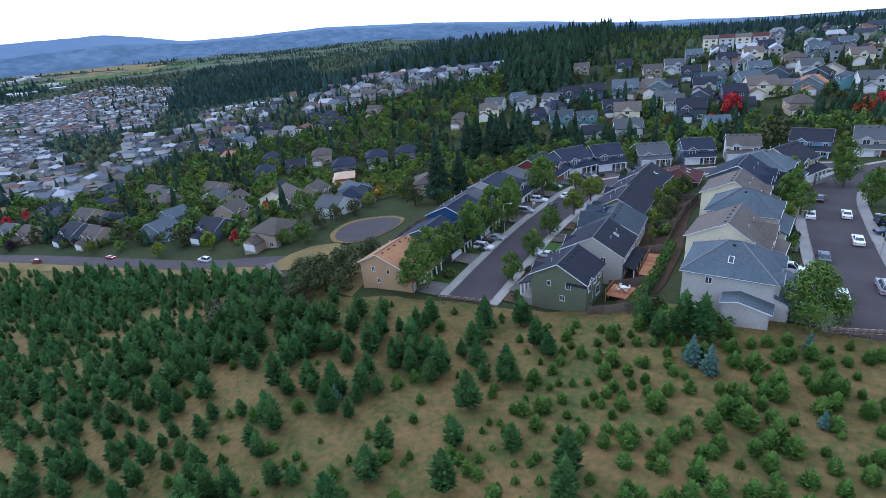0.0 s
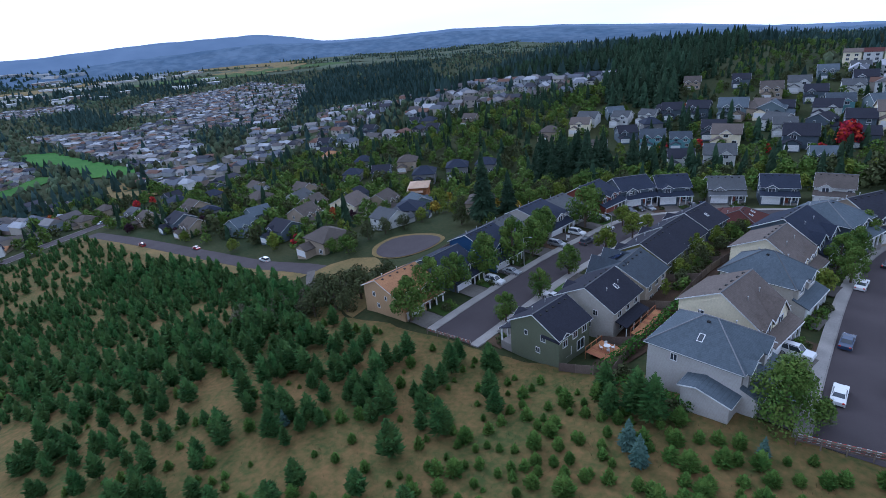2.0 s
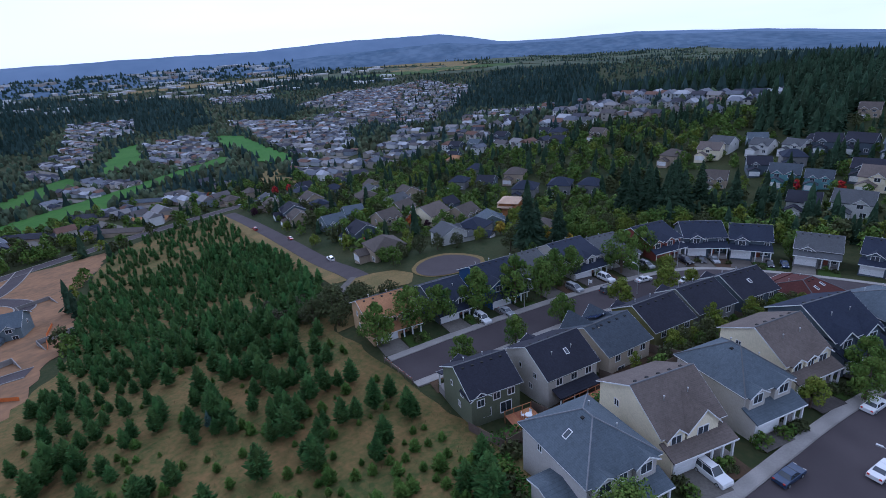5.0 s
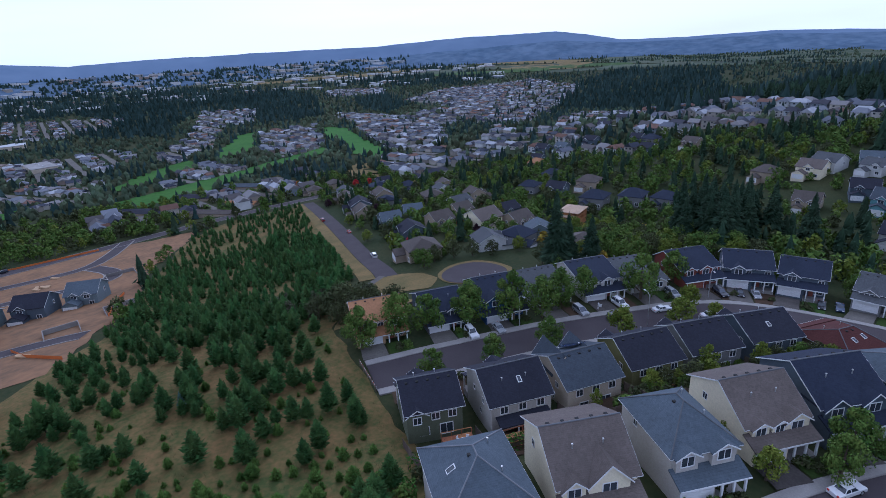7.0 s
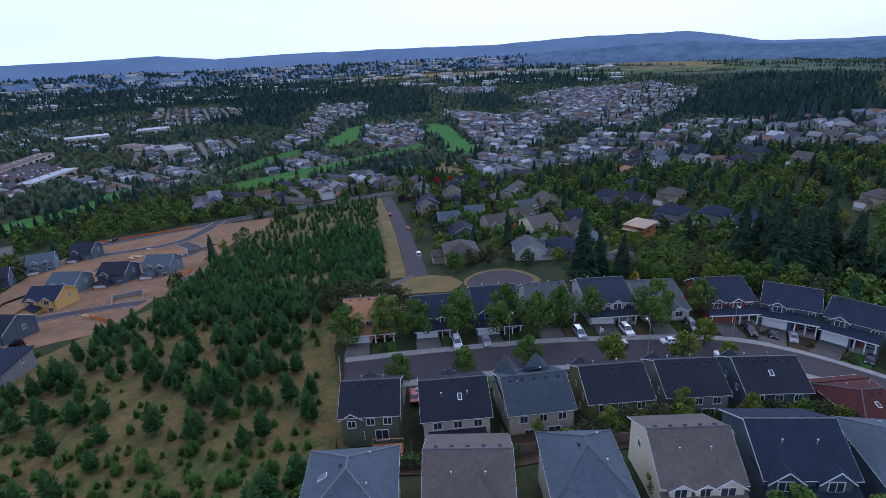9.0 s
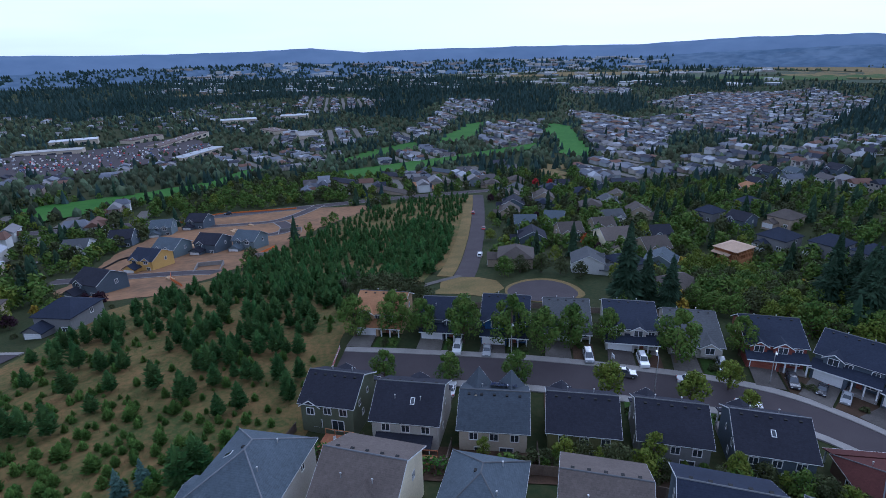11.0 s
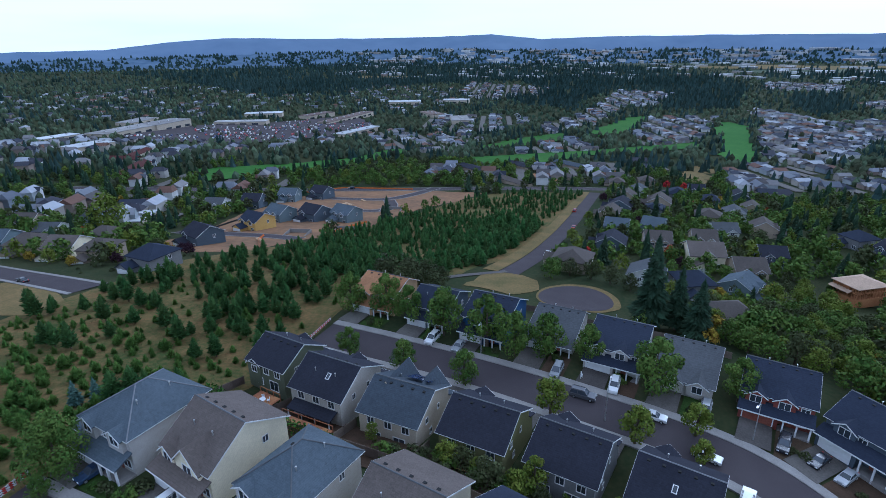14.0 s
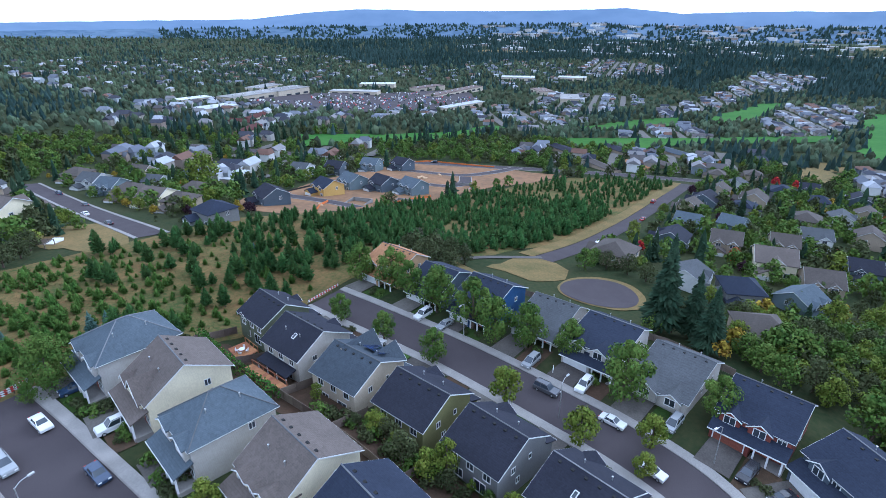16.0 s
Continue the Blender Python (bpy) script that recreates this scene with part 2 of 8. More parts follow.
FAR_ROOF = [(0.06, 0.06, 0.075), (0.20, 0.21, 0.24), (0.11, 0.10, 0.10), (0.42, 0.43, 0.46), (0.17, 0.10, 0.075), (0.05, 0.055, 0.075), (0.14, 0.15, 0.18), (0.24, 0.23, 0.23)]
FAR_WALL = [(0.5, 0.48, 0.44), (0.62, 0.62, 0.62), (0.34, 0.31, 0.27), (0.24, 0.27, 0.31), (0.5, 0.46, 0.40), (0.7, 0.7, 0.68), (0.30, 0.24, 0.20), (0.4, 0.43, 0.45)]
ONE, ONE_LOW = (1.0, 1.0, 1.0), (0.8, 0.8, 0.8)
M["roof_far"] = surface("distant_roofing", ONE_LOW, ONE, 0.92, 0.3, 0.05, palette=FAR_ROOF, island=True)
M["wall_far"] = surface("distant_siding", ONE_LOW, ONE, 0.8, 0.3, 0.05, palette=FAR_WALL, island=True)
# distant foliage bluer and paler than near trees: haze put into the colour
M["wood_hazed"] = surface("distant_firs", (0.018, 0.036, 0.032), (0.048, 0.076, 0.066), 0.9, 0.08, 0.004, island=True, vary=0.4, spec=0.03)
M["leaf_hazed"] = surface("hazed_leaves", (0.036, 0.054, 0.034), (0.104, 0.124, 0.070), 0.9, 0.08, 0.006, island=True, vary=0.5, spec=0.03)
M["fleet"] = surface("car_paints", ONE_LOW, ONE, 0.35, 2.0, 0.5, palette=[(0.7, 0.7, 0.7), (0.03, 0.03, 0.035), (0.3, 0.31, 0.33), (0.45, 0.03, 0.03), (0.05, 0.08, 0.2), (0.6, 0.58, 0.52)], island=True, spec=0.4)
# aerial haze is painted in: blue base colours, paler on the farther hills
M["ridge"] = surface("far_hills_haze_blue", (0.145, 0.20, 0.295), (0.18, 0.24, 0.34), 1.0, 0.006, 0.002, vary=0.0, spec=0.0)
M["ridge_near"] = surface("near_hills_haze_blue", (0.09, 0.135, 0.20), (0.145, 0.195, 0.27), 1.0, 0.02, 0.005, vary=0.0, spec=0.0, flecks=0.02, fleck_range=(0.9, 1.1))
CAR = [(0.7, 0.7, 0.7), (0.02, 0.02, 0.025), (0.3, 0.31, 0.32), (0.03, 0.05, 0.10), (0.10, 0.10, 0.11), (0.25, 0.02, 0.02)]
for i, c in enumerate(CAR):
    M["car%d" % i] = surface("car_paint_%d" % i, c, shade(c, 1.05), 0.25, 2.0, 0.5, vary=0.0, spec=0.6)


# ---- geometry helpers ----
class Geo:
    def __init__(self):
        self.v, self.f = [], []

    def add(self, verts, faces):
        k = len(self.v)
        self.v += [tuple(p) for p in verts]
        self.f += [tuple(i + k for i in face) for face in faces]
        return self

    def box(self, x0, y0, z0, x1, y1, z1):
        return self.add([(x0, y0, z0), (x1, y0, z0), (x1, y1, z0), (x0, y1, z0), (x0, y0, z1), (x1, y0, z1), (x1, y1, z1), (x0, y1, z1)],
                        [(0, 3, 2, 1), (4, 5, 6, 7), (0, 1, 5, 4), (1, 2, 6, 5), (2, 3, 7, 6), (3, 0, 4, 7)])

    def prism(self, prof, a0, a1, axis="y"):
        """A profile, (x, z) points counter-clockwise seen from -y, drawn out along y (or (y, z) along x)."""
        n = len(prof)
        if axis == "y":
            pts = [(p, a0, q) for p, q in prof] + [(p, a1, q) for p, q in prof]
        else:
            pts = [(a1, p, q) for p, q in prof] + [(a0, p, q) for p, q in prof]
        return self.add(pts, [tuple(range(n)), tuple(range(2 * n - 1, n - 1, -1))] + [((i + 1) % n, i, n + i, n + (i + 1) % n) for i in range(n)])

    def slab(self, corners, thick):
        """A plate with its upper face on the given corners (counter-clockwise from above)."""
        n = len(corners)
        low = [(x, y, z - thick) for x, y, z in corners]
        return self.add(list(corners) + low, [tuple(range(n)), tuple(range(2 * n - 1, n - 1, -1))] + [(i, n + i, n + (i + 1) % n, (i + 1) % n) for i in range(n)])

    def tube(self, path, radii, sides=6):
        """A tapered tube along a path of points."""
        rings = []
        for i, p in enumerate(path):
            d = Vector(path[min(i + 1, len(path) - 1)]) - Vector(path[max(i - 1, 0)])
            q = d.to_track_quat("Z", "Y")
            rings.append([Vector(p) + q @ Vector((radii[i] * math.cos(a), radii[i] * math.sin(a), 0)) for a in (2 * math.pi * j / sides for j in range(sides))])
        k = len(rings)
        faces = [(i * sides + j, i * sides + (j + 1) % sides, (i + 1) * sides + (j + 1) % sides, (i + 1) * sides + j) for i in range(k - 1) for j in range(sides)]
        faces += [tuple(range(sides - 1, -1, -1)), tuple((k - 1) * sides + j for j in range(sides))]
        return self.add([p for r in rings for p in r], faces)

    def turned(self, m):
        self.v = [tuple(m @ Vector(p)) for p in self.v]
        return self

    def join(self, other):
        return self.add(other.v, other.f)

    def mesh(self, name, mat, smooth=False):
        me = bpy.data.meshes.new(name)
        me.from_pydata(self.v, [], self.f)
        me.materials.append(mat)
        if smooth:
            me.polygons.foreach_set("use_smooth", [True] * len(me.polygons))
        me.update()
        return me


def part(name, geo, mat, parent=None, label="", smooth=False):
    ob = new(name, geo.mesh(name, mat, smooth))
    ob.parent = parent
    if label:
        ob["label"] = label
    return ob


def thing(name, label, category, group="", m=None, kind=""):
    ob = new(name)
    ob.empty_display_size = 0.5
    tagged(ob, label, category, group, kind)
    if m is not None:
        ob.matrix_basis = m
    return ob


rnd = random.Random(7)


# ---- the lie of the land ----
LEVELS_NEAR = [(37,6,12.3),(45,10,12.0),(46,40,11.2),(46,-18,12.6),(62,0,13.2),(18,0,10.8),(23,38,10.2),(9,5,6.6),(13,45,6.0),(8,75,3.2),
    (-16,0,5),(-16,30,4.9),(-12,55,4.0),(-4,75,2.6),(-38,10,4.6),(-38,50,3.6),(-24,95,2.4),(-68,42,-3.6),(-100,33,-8),
    (-2,-12,6.2),(10,-22,8.6),(30,-16,12.4),(-6,-38,7.8),(10,-55,9.8),(-35,-27,4.8),(-60,-25,0.5),(-80,-52,-3),(-23,-76,4.8),(-52,-60,2.4),(-86,56,-5.0),(-70,64,-4.2)]
LEVELS_FAR = [(-122,46,-12.5),(-154,98,-16.5),(-187,79,-19.5),(-250,88,-26.5),(-95,72,-7.5),(-185,36,-20.5),(-267,-64,-32),(-340,56,-37),(-156,-75,-17.5),(-156,-97,-18),(-103,-101,-10.5),(-110,-157,-16),
    (-13,99,1),(-14,179,-7.5),(7,192,-6),(46,236,-2),(41,290,1),(-57,364,2),(-178,478,-3),(-285,484,-6),(-193,235,-20),(-310,270,-38),(-141,150,-25),
    (-490,355,-42),(-640,180,-57),(-850,35,-64)]
LEVELS_OUT = [(-1000,-400,-64),(-690,-484,-54),(-3500,0,-66),(-2500,2500,-62),(-2500,-2500,-66),(-100,-900,-10),(500,-300,34),(420,300,16),(250,650,9),(80,620,12),(-43,706,9),(-100,740,9),(-300,866,0),(-450,905,-20),(100,820,-8),(100,1500,-62),(-1000,1500,-60),(-560,850,-48),(-260,1150,-54),(-300,620,-16),(1100,1500,-62),(900,2600,-112),(1500,300,24),(0,3000,-122),(0,4200,-150),(1500,4000,-150),(1500,-1500,30)]
LEVELS = np.array(LEVELS_NEAR + LEVELS_FAR + LEVELS_OUT, float)
KNOTS = LEVELS[:, :2] / 100


def bend(r):
    return np.where(r > 0, r * r * np.log(np.maximum(r, 1e-9)), 0)


count = len(KNOTS)
system = np.zeros((count + 3, count + 3))
system[:count, :count] = bend(np.linalg.norm(KNOTS[:, None] - KNOTS[None], axis=2)) + np.eye(count) * 0.002
system[:count, count], system[:count, count + 1:] = 1, KNOTS
system[count, :count], system[count + 1:, :count] = 1, KNOTS.T
weights = np.linalg.solve(system, np.concatenate([LEVELS[:, 2], [0, 0, 0]]))


def heights(x, y):
    """The height of the ground at arrays of places: a thin plate through the levels."""
    q = np.stack([np.asarray(x, float), np.asarray(y, float)], -1).reshape(-1, 2) / 100
    out = np.empty(len(q))
    for i in range(0, len(q), 20000):
        p = q[i:i + 20000]
        out[i:i + 20000] = bend(np.linalg.norm(p[:, None] - KNOTS[None], axis=2)) @ weights[:count] + weights[count] + p @ weights[count + 1:]
    floor = -68 - 85 * np.clip((q[:, 1] - 10) / 20, 0, 1) * np.clip((q[:, 0] + 15) / 10, 0, 1)
    return np.clip(out, floor, 62)


def gz(x, y):
    return float(heights([x], [y])[0])


def axis_steps(lo, hi, fine_lo, fine_hi, step, grow=1.12):
    mid = list(np.arange(fine_lo, fine_hi + step / 2, step))
    s, a = step, mid[0]
    while a > lo:
        s *= grow
        a = max(lo, a - s)
        mid.insert(0, a)
    s, a = step, mid[-1]
    while a < hi:
        s *= grow
        a = min(hi, a + s)
        mid.append(a)
    return np.array(mid)


gx, gy = axis_steps(-4850, 2500, -150, 80, 2.0), axis_steps(-3600, 4300, -120, 130, 2.0)
GX, GY = np.meshgrid(gx, gy)
SINK = 0.12
GZ = heights(GX.ravel(), GY.ravel()) - SINK + 0.06 * np.sin(GX.ravel() * 0.7) * np.cos(GY.ravel() * 0.6)
nx, ny = len(gx), len(gy)
idx = np.arange(nx * ny).reshape(ny, nx)
quads = np.stack([idx[:-1, :-1], idx[:-1, 1:], idx[1:, 1:], idx[1:, :-1]], -1).reshape(-1, 4)
gm = bpy.data.meshes.new("ground")
gm.from_pydata(np.stack([GX.ravel(), GY.ravel(), GZ], -1).tolist(), [], quads.tolist())
gm.materials.append(M["grass"])
gm.polygons.foreach_set("use_smooth", [True] * len(gm.polygons))
ground = tagged(new("ground", gm), "dry meadow hillside running down to the valley", "ground", kind="structure")


def resample(path, step):
    out = [Vector(path[0])]
    for a, b in zip(path, path[1:]):
        a, b = Vector(a), Vector(b)
        k = max(1, int((b - a).length / step))
        out += [a.lerp(b, i / k) for i in range(1, k + 1)]
    return out


def smooth_path(path, rounds=3):
    """Corner cutting, to make a flowing line of a few points."""
    p = [Vector(q) for q in path]
    for _ in range(rounds):
        q = [p[0]]
        for a, b in zip(p, p[1:]):
            q += [a.lerp(b, 0.25), a.lerp(b, 0.75)]
        p = q + [p[-1]]
    return p


def sides_of(path):
    out = []
    for i, p in enumerate(path):
        d = path[min(i + 1, len(path) - 1)] - path[max(i - 1, 0)]
        out.append(Vector((-d.y, d.x)).normalized())
    return out


def ribbon(name, path, left, right, up, mat, label, category, thick=0.0, cols=4, step=2.0, kind="structure", parent=None):
    """A strip draped on the ground along a line, from 'right' to 'left' metres beside it."""
    p = resample(path, step)
    nrm = sides_of(p)
    xy = [(a + n * (right + (left - right) * j / cols)) for a, n in zip(p, nrm) for j in range(cols + 1)]
    z = heights([v.x for v in xy], [v.y for v in xy]) + up
    g = Geo()
    c = cols + 1
    faces = [(i * c + j, i * c + j + 1, (i + 1) * c + j + 1, (i + 1) * c + j) for i in range(len(p) - 1) for j in range(cols)]
    if left > right:
        faces = [f[::-1] for f in faces]
    verts = [(v.x, v.y, h) for v, h in zip(xy, z)]
    if thick:
        k, n = len(verts), len(p)
        verts += [(v.x, v.y, h - thick) for v, h in zip(xy, z)]
        edge = [(i * c, (i + 1) * c) for i in range(n - 1)]
        edge2 = [((i + 1) * c + cols, i * c + cols) for i in range(n - 1)]
        faces += [(a, b, b + k, a + k) for a, b in edge + edge2 + [(j + 1, j) for j in range(cols)] + [((n - 1) * c + j, (n - 1) * c + j + 1) for j in range(cols)]]
    g.add(verts, faces)
    ob = part(name, g, mat, parent)
    if not parent:
        tagged(ob, label, category, kind=kind)
    return ob


def inside(x, y, poly):
    ok = False
    for (x0, y0), (x1, y1) in zip(poly, poly[1:] + poly[:1]):
        if (y0 > y) != (y1 > y) and x < (x1 - x0) * (y - y0) / (y1 - y0) + x0:
            ok = not ok
    return ok


def patch(name, poly, up, mat, label, category, step=3.0, wobble=0.0, kind="structure"):
    """An area of ground cover draped on the land, with a slightly uneven outline."""
    line = resample([*poly, poly[0]], step)[:-1]
    bm = bmesh.new()
    rim = []
    for i, p in enumerate(line):
        w = wobble * noise.noise((p.x * 0.15, p.y * 0.15, 3.1))
        rim.append(bm.verts.new((p.x + w, p.y + w, 0)))
    face = bm.faces.new(rim)
    bmesh.ops.triangulate(bm, faces=[face])
    for _ in range(7):
        long = [e for e in bm.edges if e.calc_length() > step * 2.2]
        if not long:
            break
        bmesh.ops.subdivide_edges(bm, edges=long, cuts=1)
        bmesh.ops.triangulate(bm, faces=[f for f in bm.faces if len(f.verts) > 3])
    vs = list(bm.verts)
    for v, h in zip(vs, heights([v.co.x for v in vs], [v.co.y for v in vs])):
        v.co.z = h + up
    bmesh.ops.recalc_face_normals(bm, faces=bm.faces[:])
    if sum(f.normal.z for f in bm.faces) < 0:
        bmesh.ops.reverse_faces(bm, faces=bm.faces[:])
    me = bpy.data.meshes.new(name)
    bm.to_mesh(me)
    bm.free()
    me.materials.append(mat)
    return tagged(new(name, me), label, category, kind=kind)


# ---- streets ----
LANE_A = smooth_path([(-19.5, -3), (-17.6, 14), (-14.5, 36), (-11, 55), (-7.8, 73), (-2.5, 86), (8, 95), (24, 101), (44, 104), (66, 97)])
LANE_B = smooth_path([(44.5, -14), (46.3, 8), (49, 34), (53.5, 58), (62, 80), (78, 96), (110, 105)])
ROAD_W = smooth_path([(-91, 27), (-105, 29.5), (-148, 34.5), (-178, 38), (-240, 43.5), (-306, 48)])
ROAD_MAIN = smooth_path([(-372, 190), (-340, 100), (-322, 40), (-308, -20), (-290, -72), (-262, -140), (-235, -230), (-200, -330)])
ROAD_SITE = smooth_path([(-118, -136), (-114, -112), (-112, -85), (-110, -72), (-108, -64.5)])
ROAD_SITE2 = smooth_path([(-296, -66), (-262, -72), (-238, -80), (-233, -98), (-231, -122)])
ROAD_SITE3 = smooth_path([(-236, -78), (-214, -66), (-196, -66), (-192, -80), (-193, -108)])
PATH_W = smooth_path([(-93, 26), (-86, 19), (-76, 11), (-62, 6)])
ROAD_S = smooth_path([(-24, -78), (-30, -107), (-34.5, -127), (-41, -155), (-49, -190), (-58, -236)])
for k, (line, half) in enumerate(((LANE_A, 4.6), (LANE_B, 5.0), (ROAD_W, 3.7), (ROAD_MAIN, 6.0), (ROAD_SITE, 3.7), (ROAD_SITE2, 3.7), (ROAD_S, 4.2), (ROAD_SITE3, 3.5))):
    ribbon("road", line, half, -half, 0.03 + 0.004 * k, M["asphalt"], "dark asphalt residential street", "road", cols=6)
for line, half in ((LANE_A, 4.6), (LANE_B, 5.0), (ROAD_S, 4.2)):
    for s in (1, -1):
        ribbon("kerb", line, s * (half + 0.18), s * half, 0.17, M["concrete"], "pale concrete kerb along the street", "kerb", 0.3, cols=1)
        ribbon("pavement", line, s * (half + (2.0 if half > 4.3 else 1.3)), s * (half + 0.2), 0.165, M["concrete"], "pale concrete pavement beside the kerb", "pavement", 0.3, cols=2)
ribbon("path", PATH_W, 1.3, -1.3, 0.12, M["drive"], "dusty grey path behind the gardens", "path", cols=2)
for line, half in ((ROAD_SITE, 3.7), (ROAD_SITE2, 3.7), (ROAD_SITE3, 3.5), (ROAD_MAIN, 6.0)):
    for s in (1, -1):
        ribbon("kerb", line, s * (half + 0.5), s * half, 0.19, M["concrete"], "pale concrete kerb along the street", "kerb", 0.3, cols=1, step=4)

# the turning circle below the western row
CIRCLE = (-72.0, 50.5)
ring = [(CIRCLE[0] + 10.8 * math.cos(a), CIRCLE[1] + 10.8 * math.sin(a)) for a in np.linspace(0, 2 * math.pi, 40, endpoint=False)]
patch("road", ring, 0.16, M["asphalt"], "dark asphalt turning circle", "road", 3.0)
ring2 = [(CIRCLE[0] - 0.6 + 12.2 * math.cos(a), CIRCLE[1] + 0.5 + 12.2 * math.sin(a)) for a in np.linspace(0, 2 * math.pi, 40, endpoint=False)]
patch("straw_bank", ring2, 0.06, M["straw"], "straw-coloured dry grass bank round the turning circle", "grass bank", 3.0, 0.8)
patch("straw_bank", [(-68, 17), (-76, 18), (-84, 20), (-90, 25), (-90, 32), (-85, 38), (-77, 39), (-69, 33)], 0.05, M["straw"], "straw-coloured dry grass beside the lane", "grass bank", 3.0, 2.0)
patch("straw_bank", [(-45.5, -3), (-58, 2), (-64, 8), (-60, 20), (-52, 24), (-47.5, 14)], 0.03, M["straw"], "straw-coloured dry grass behind the tan house", "grass bank", 3.0, 2.0)
ribbon("straw_verge", ROAD_W[::-1], -9.5, -3.9, 0.09, M["straw"], "strip of straw-coloured dry grass above the road", "verge", cols=4)

# the meadow of the tree plantation
MEADOW = [(38, -13), (30, -11), (18, -6), (6, -4), (-2, -4), (-13.5, -4), (-26, -4), (-48, -3), (-62, 4), (-74, 10), (-92, 15), (-110, 21), (-190, 34), (-300, 45), (-298, 2), (-282, -20), (-245, -36), (-190, -46), (-150, -52),
                 (-112, -54), (-92, -60), (-78, -68), (-56, -76), (-24, -76), (4, -76), (30, -78), (64, -72), (68, -40), (66, -15), (52, -14.6)]
patch("meadow", MEADOW, -0.03, M["meadow"], "brown and olive dry grass of the plantation", "meadow", 3.0, 1.5)

# graded building plots
DIRT = [(-74, -68), (-88, -65), (-101, -62), (-125, -57), (-150, -52), (-200, -51), (-246, -36), (-285, -24), (-284, -60), (-272, -130), (-225, -140), (-165, -138), (-120, -122), (-96, -122), (-80, -110), (-72, -92), (-71, -80)]
patch("dirt", DIRT,
      0.0, M["dirt"], "graded brown building plots", "dirt", 4.0, 3.0)
patch("bare_field", [(-3, -72), (-14, -74), (-20, -84), (-26, -112), (-12, -118), (2, -100)], 0.03, M["straw"], "dry straw field beside the lower street", "field", 4.0, 3.0)
patch("bare_field", [(-458, 120), (-500, 128), (-505, 168), (-462, 172)], 0.2, M["straw"], "dry straw playing field", "field", 8.0, 4.0)


# ---- houses ----
EAST, LANE, WEST = "houses of the upper street", "houses backing on the alley yards", "houses west of the lane"


def window(parent, x, y, z, w, h, face, mullions=1, trim=0.12):
    """A window on a wall: face is the wall's outward direction (+x, -x, +y, -y); x, y, z its middle on the wall's surface."""
    f, g = Geo(), Geo()
    o = 0.07
    f.box(-w / 2 - trim, -0.02, -h / 2 - trim, -w / 2, o, h / 2 + trim).box(w / 2, -0.02, -h / 2 - trim, w / 2 + trim, o, h / 2 + trim)
    f.box(-w / 2, -0.02, h / 2, w / 2, o, h / 2 + trim).box(-w / 2, -0.02, -h / 2 - trim, w / 2, o + 0.03, -h / 2)
    for i in range(mullions):
        c = -w / 2 + w * (i + 1) / (mullions + 1)
        f.box(c - 0.04, 0.0, -h / 2, c + 0.04, o - 0.01, h / 2)
    g.box(-w / 2, -0.02, -h / 2, w / 2, 0.03, h / 2)
    turn = {"+y": 0, "-x": 90, "-y": 180, "+x": -90}[face]
    m = pose(x, y, z, 0, 0, turn)
    fr = part("window", f.turned(m), M["white"], parent)
    part("pane", g.turned(m), M["glass"], fr)
    return fr


def bent_board(ends, out, depth=0.2, thick=0.035):
    """A barge board of two legs that meet at the ridge, on the face that looks along out."""
    g = Geo()
    n, k, up = Vector(out) * thick, Vector((0, 0, depth)), Vector((0, 0, -0.02))
    v = []
    for p in ends:
        p = Vector(p)
        v += [p + n + up, p + n - k, p - n - k, p - n + up]
    f = [(0, 1, 2, 3), (11, 10, 9, 8)]
    for i in (0, 4):
        f += [(i + j, i + 4 + j, i + 4 + (j + 1) % 4, i + (j + 1) % 4) for j in range(4)]
    return g.add(v, f)


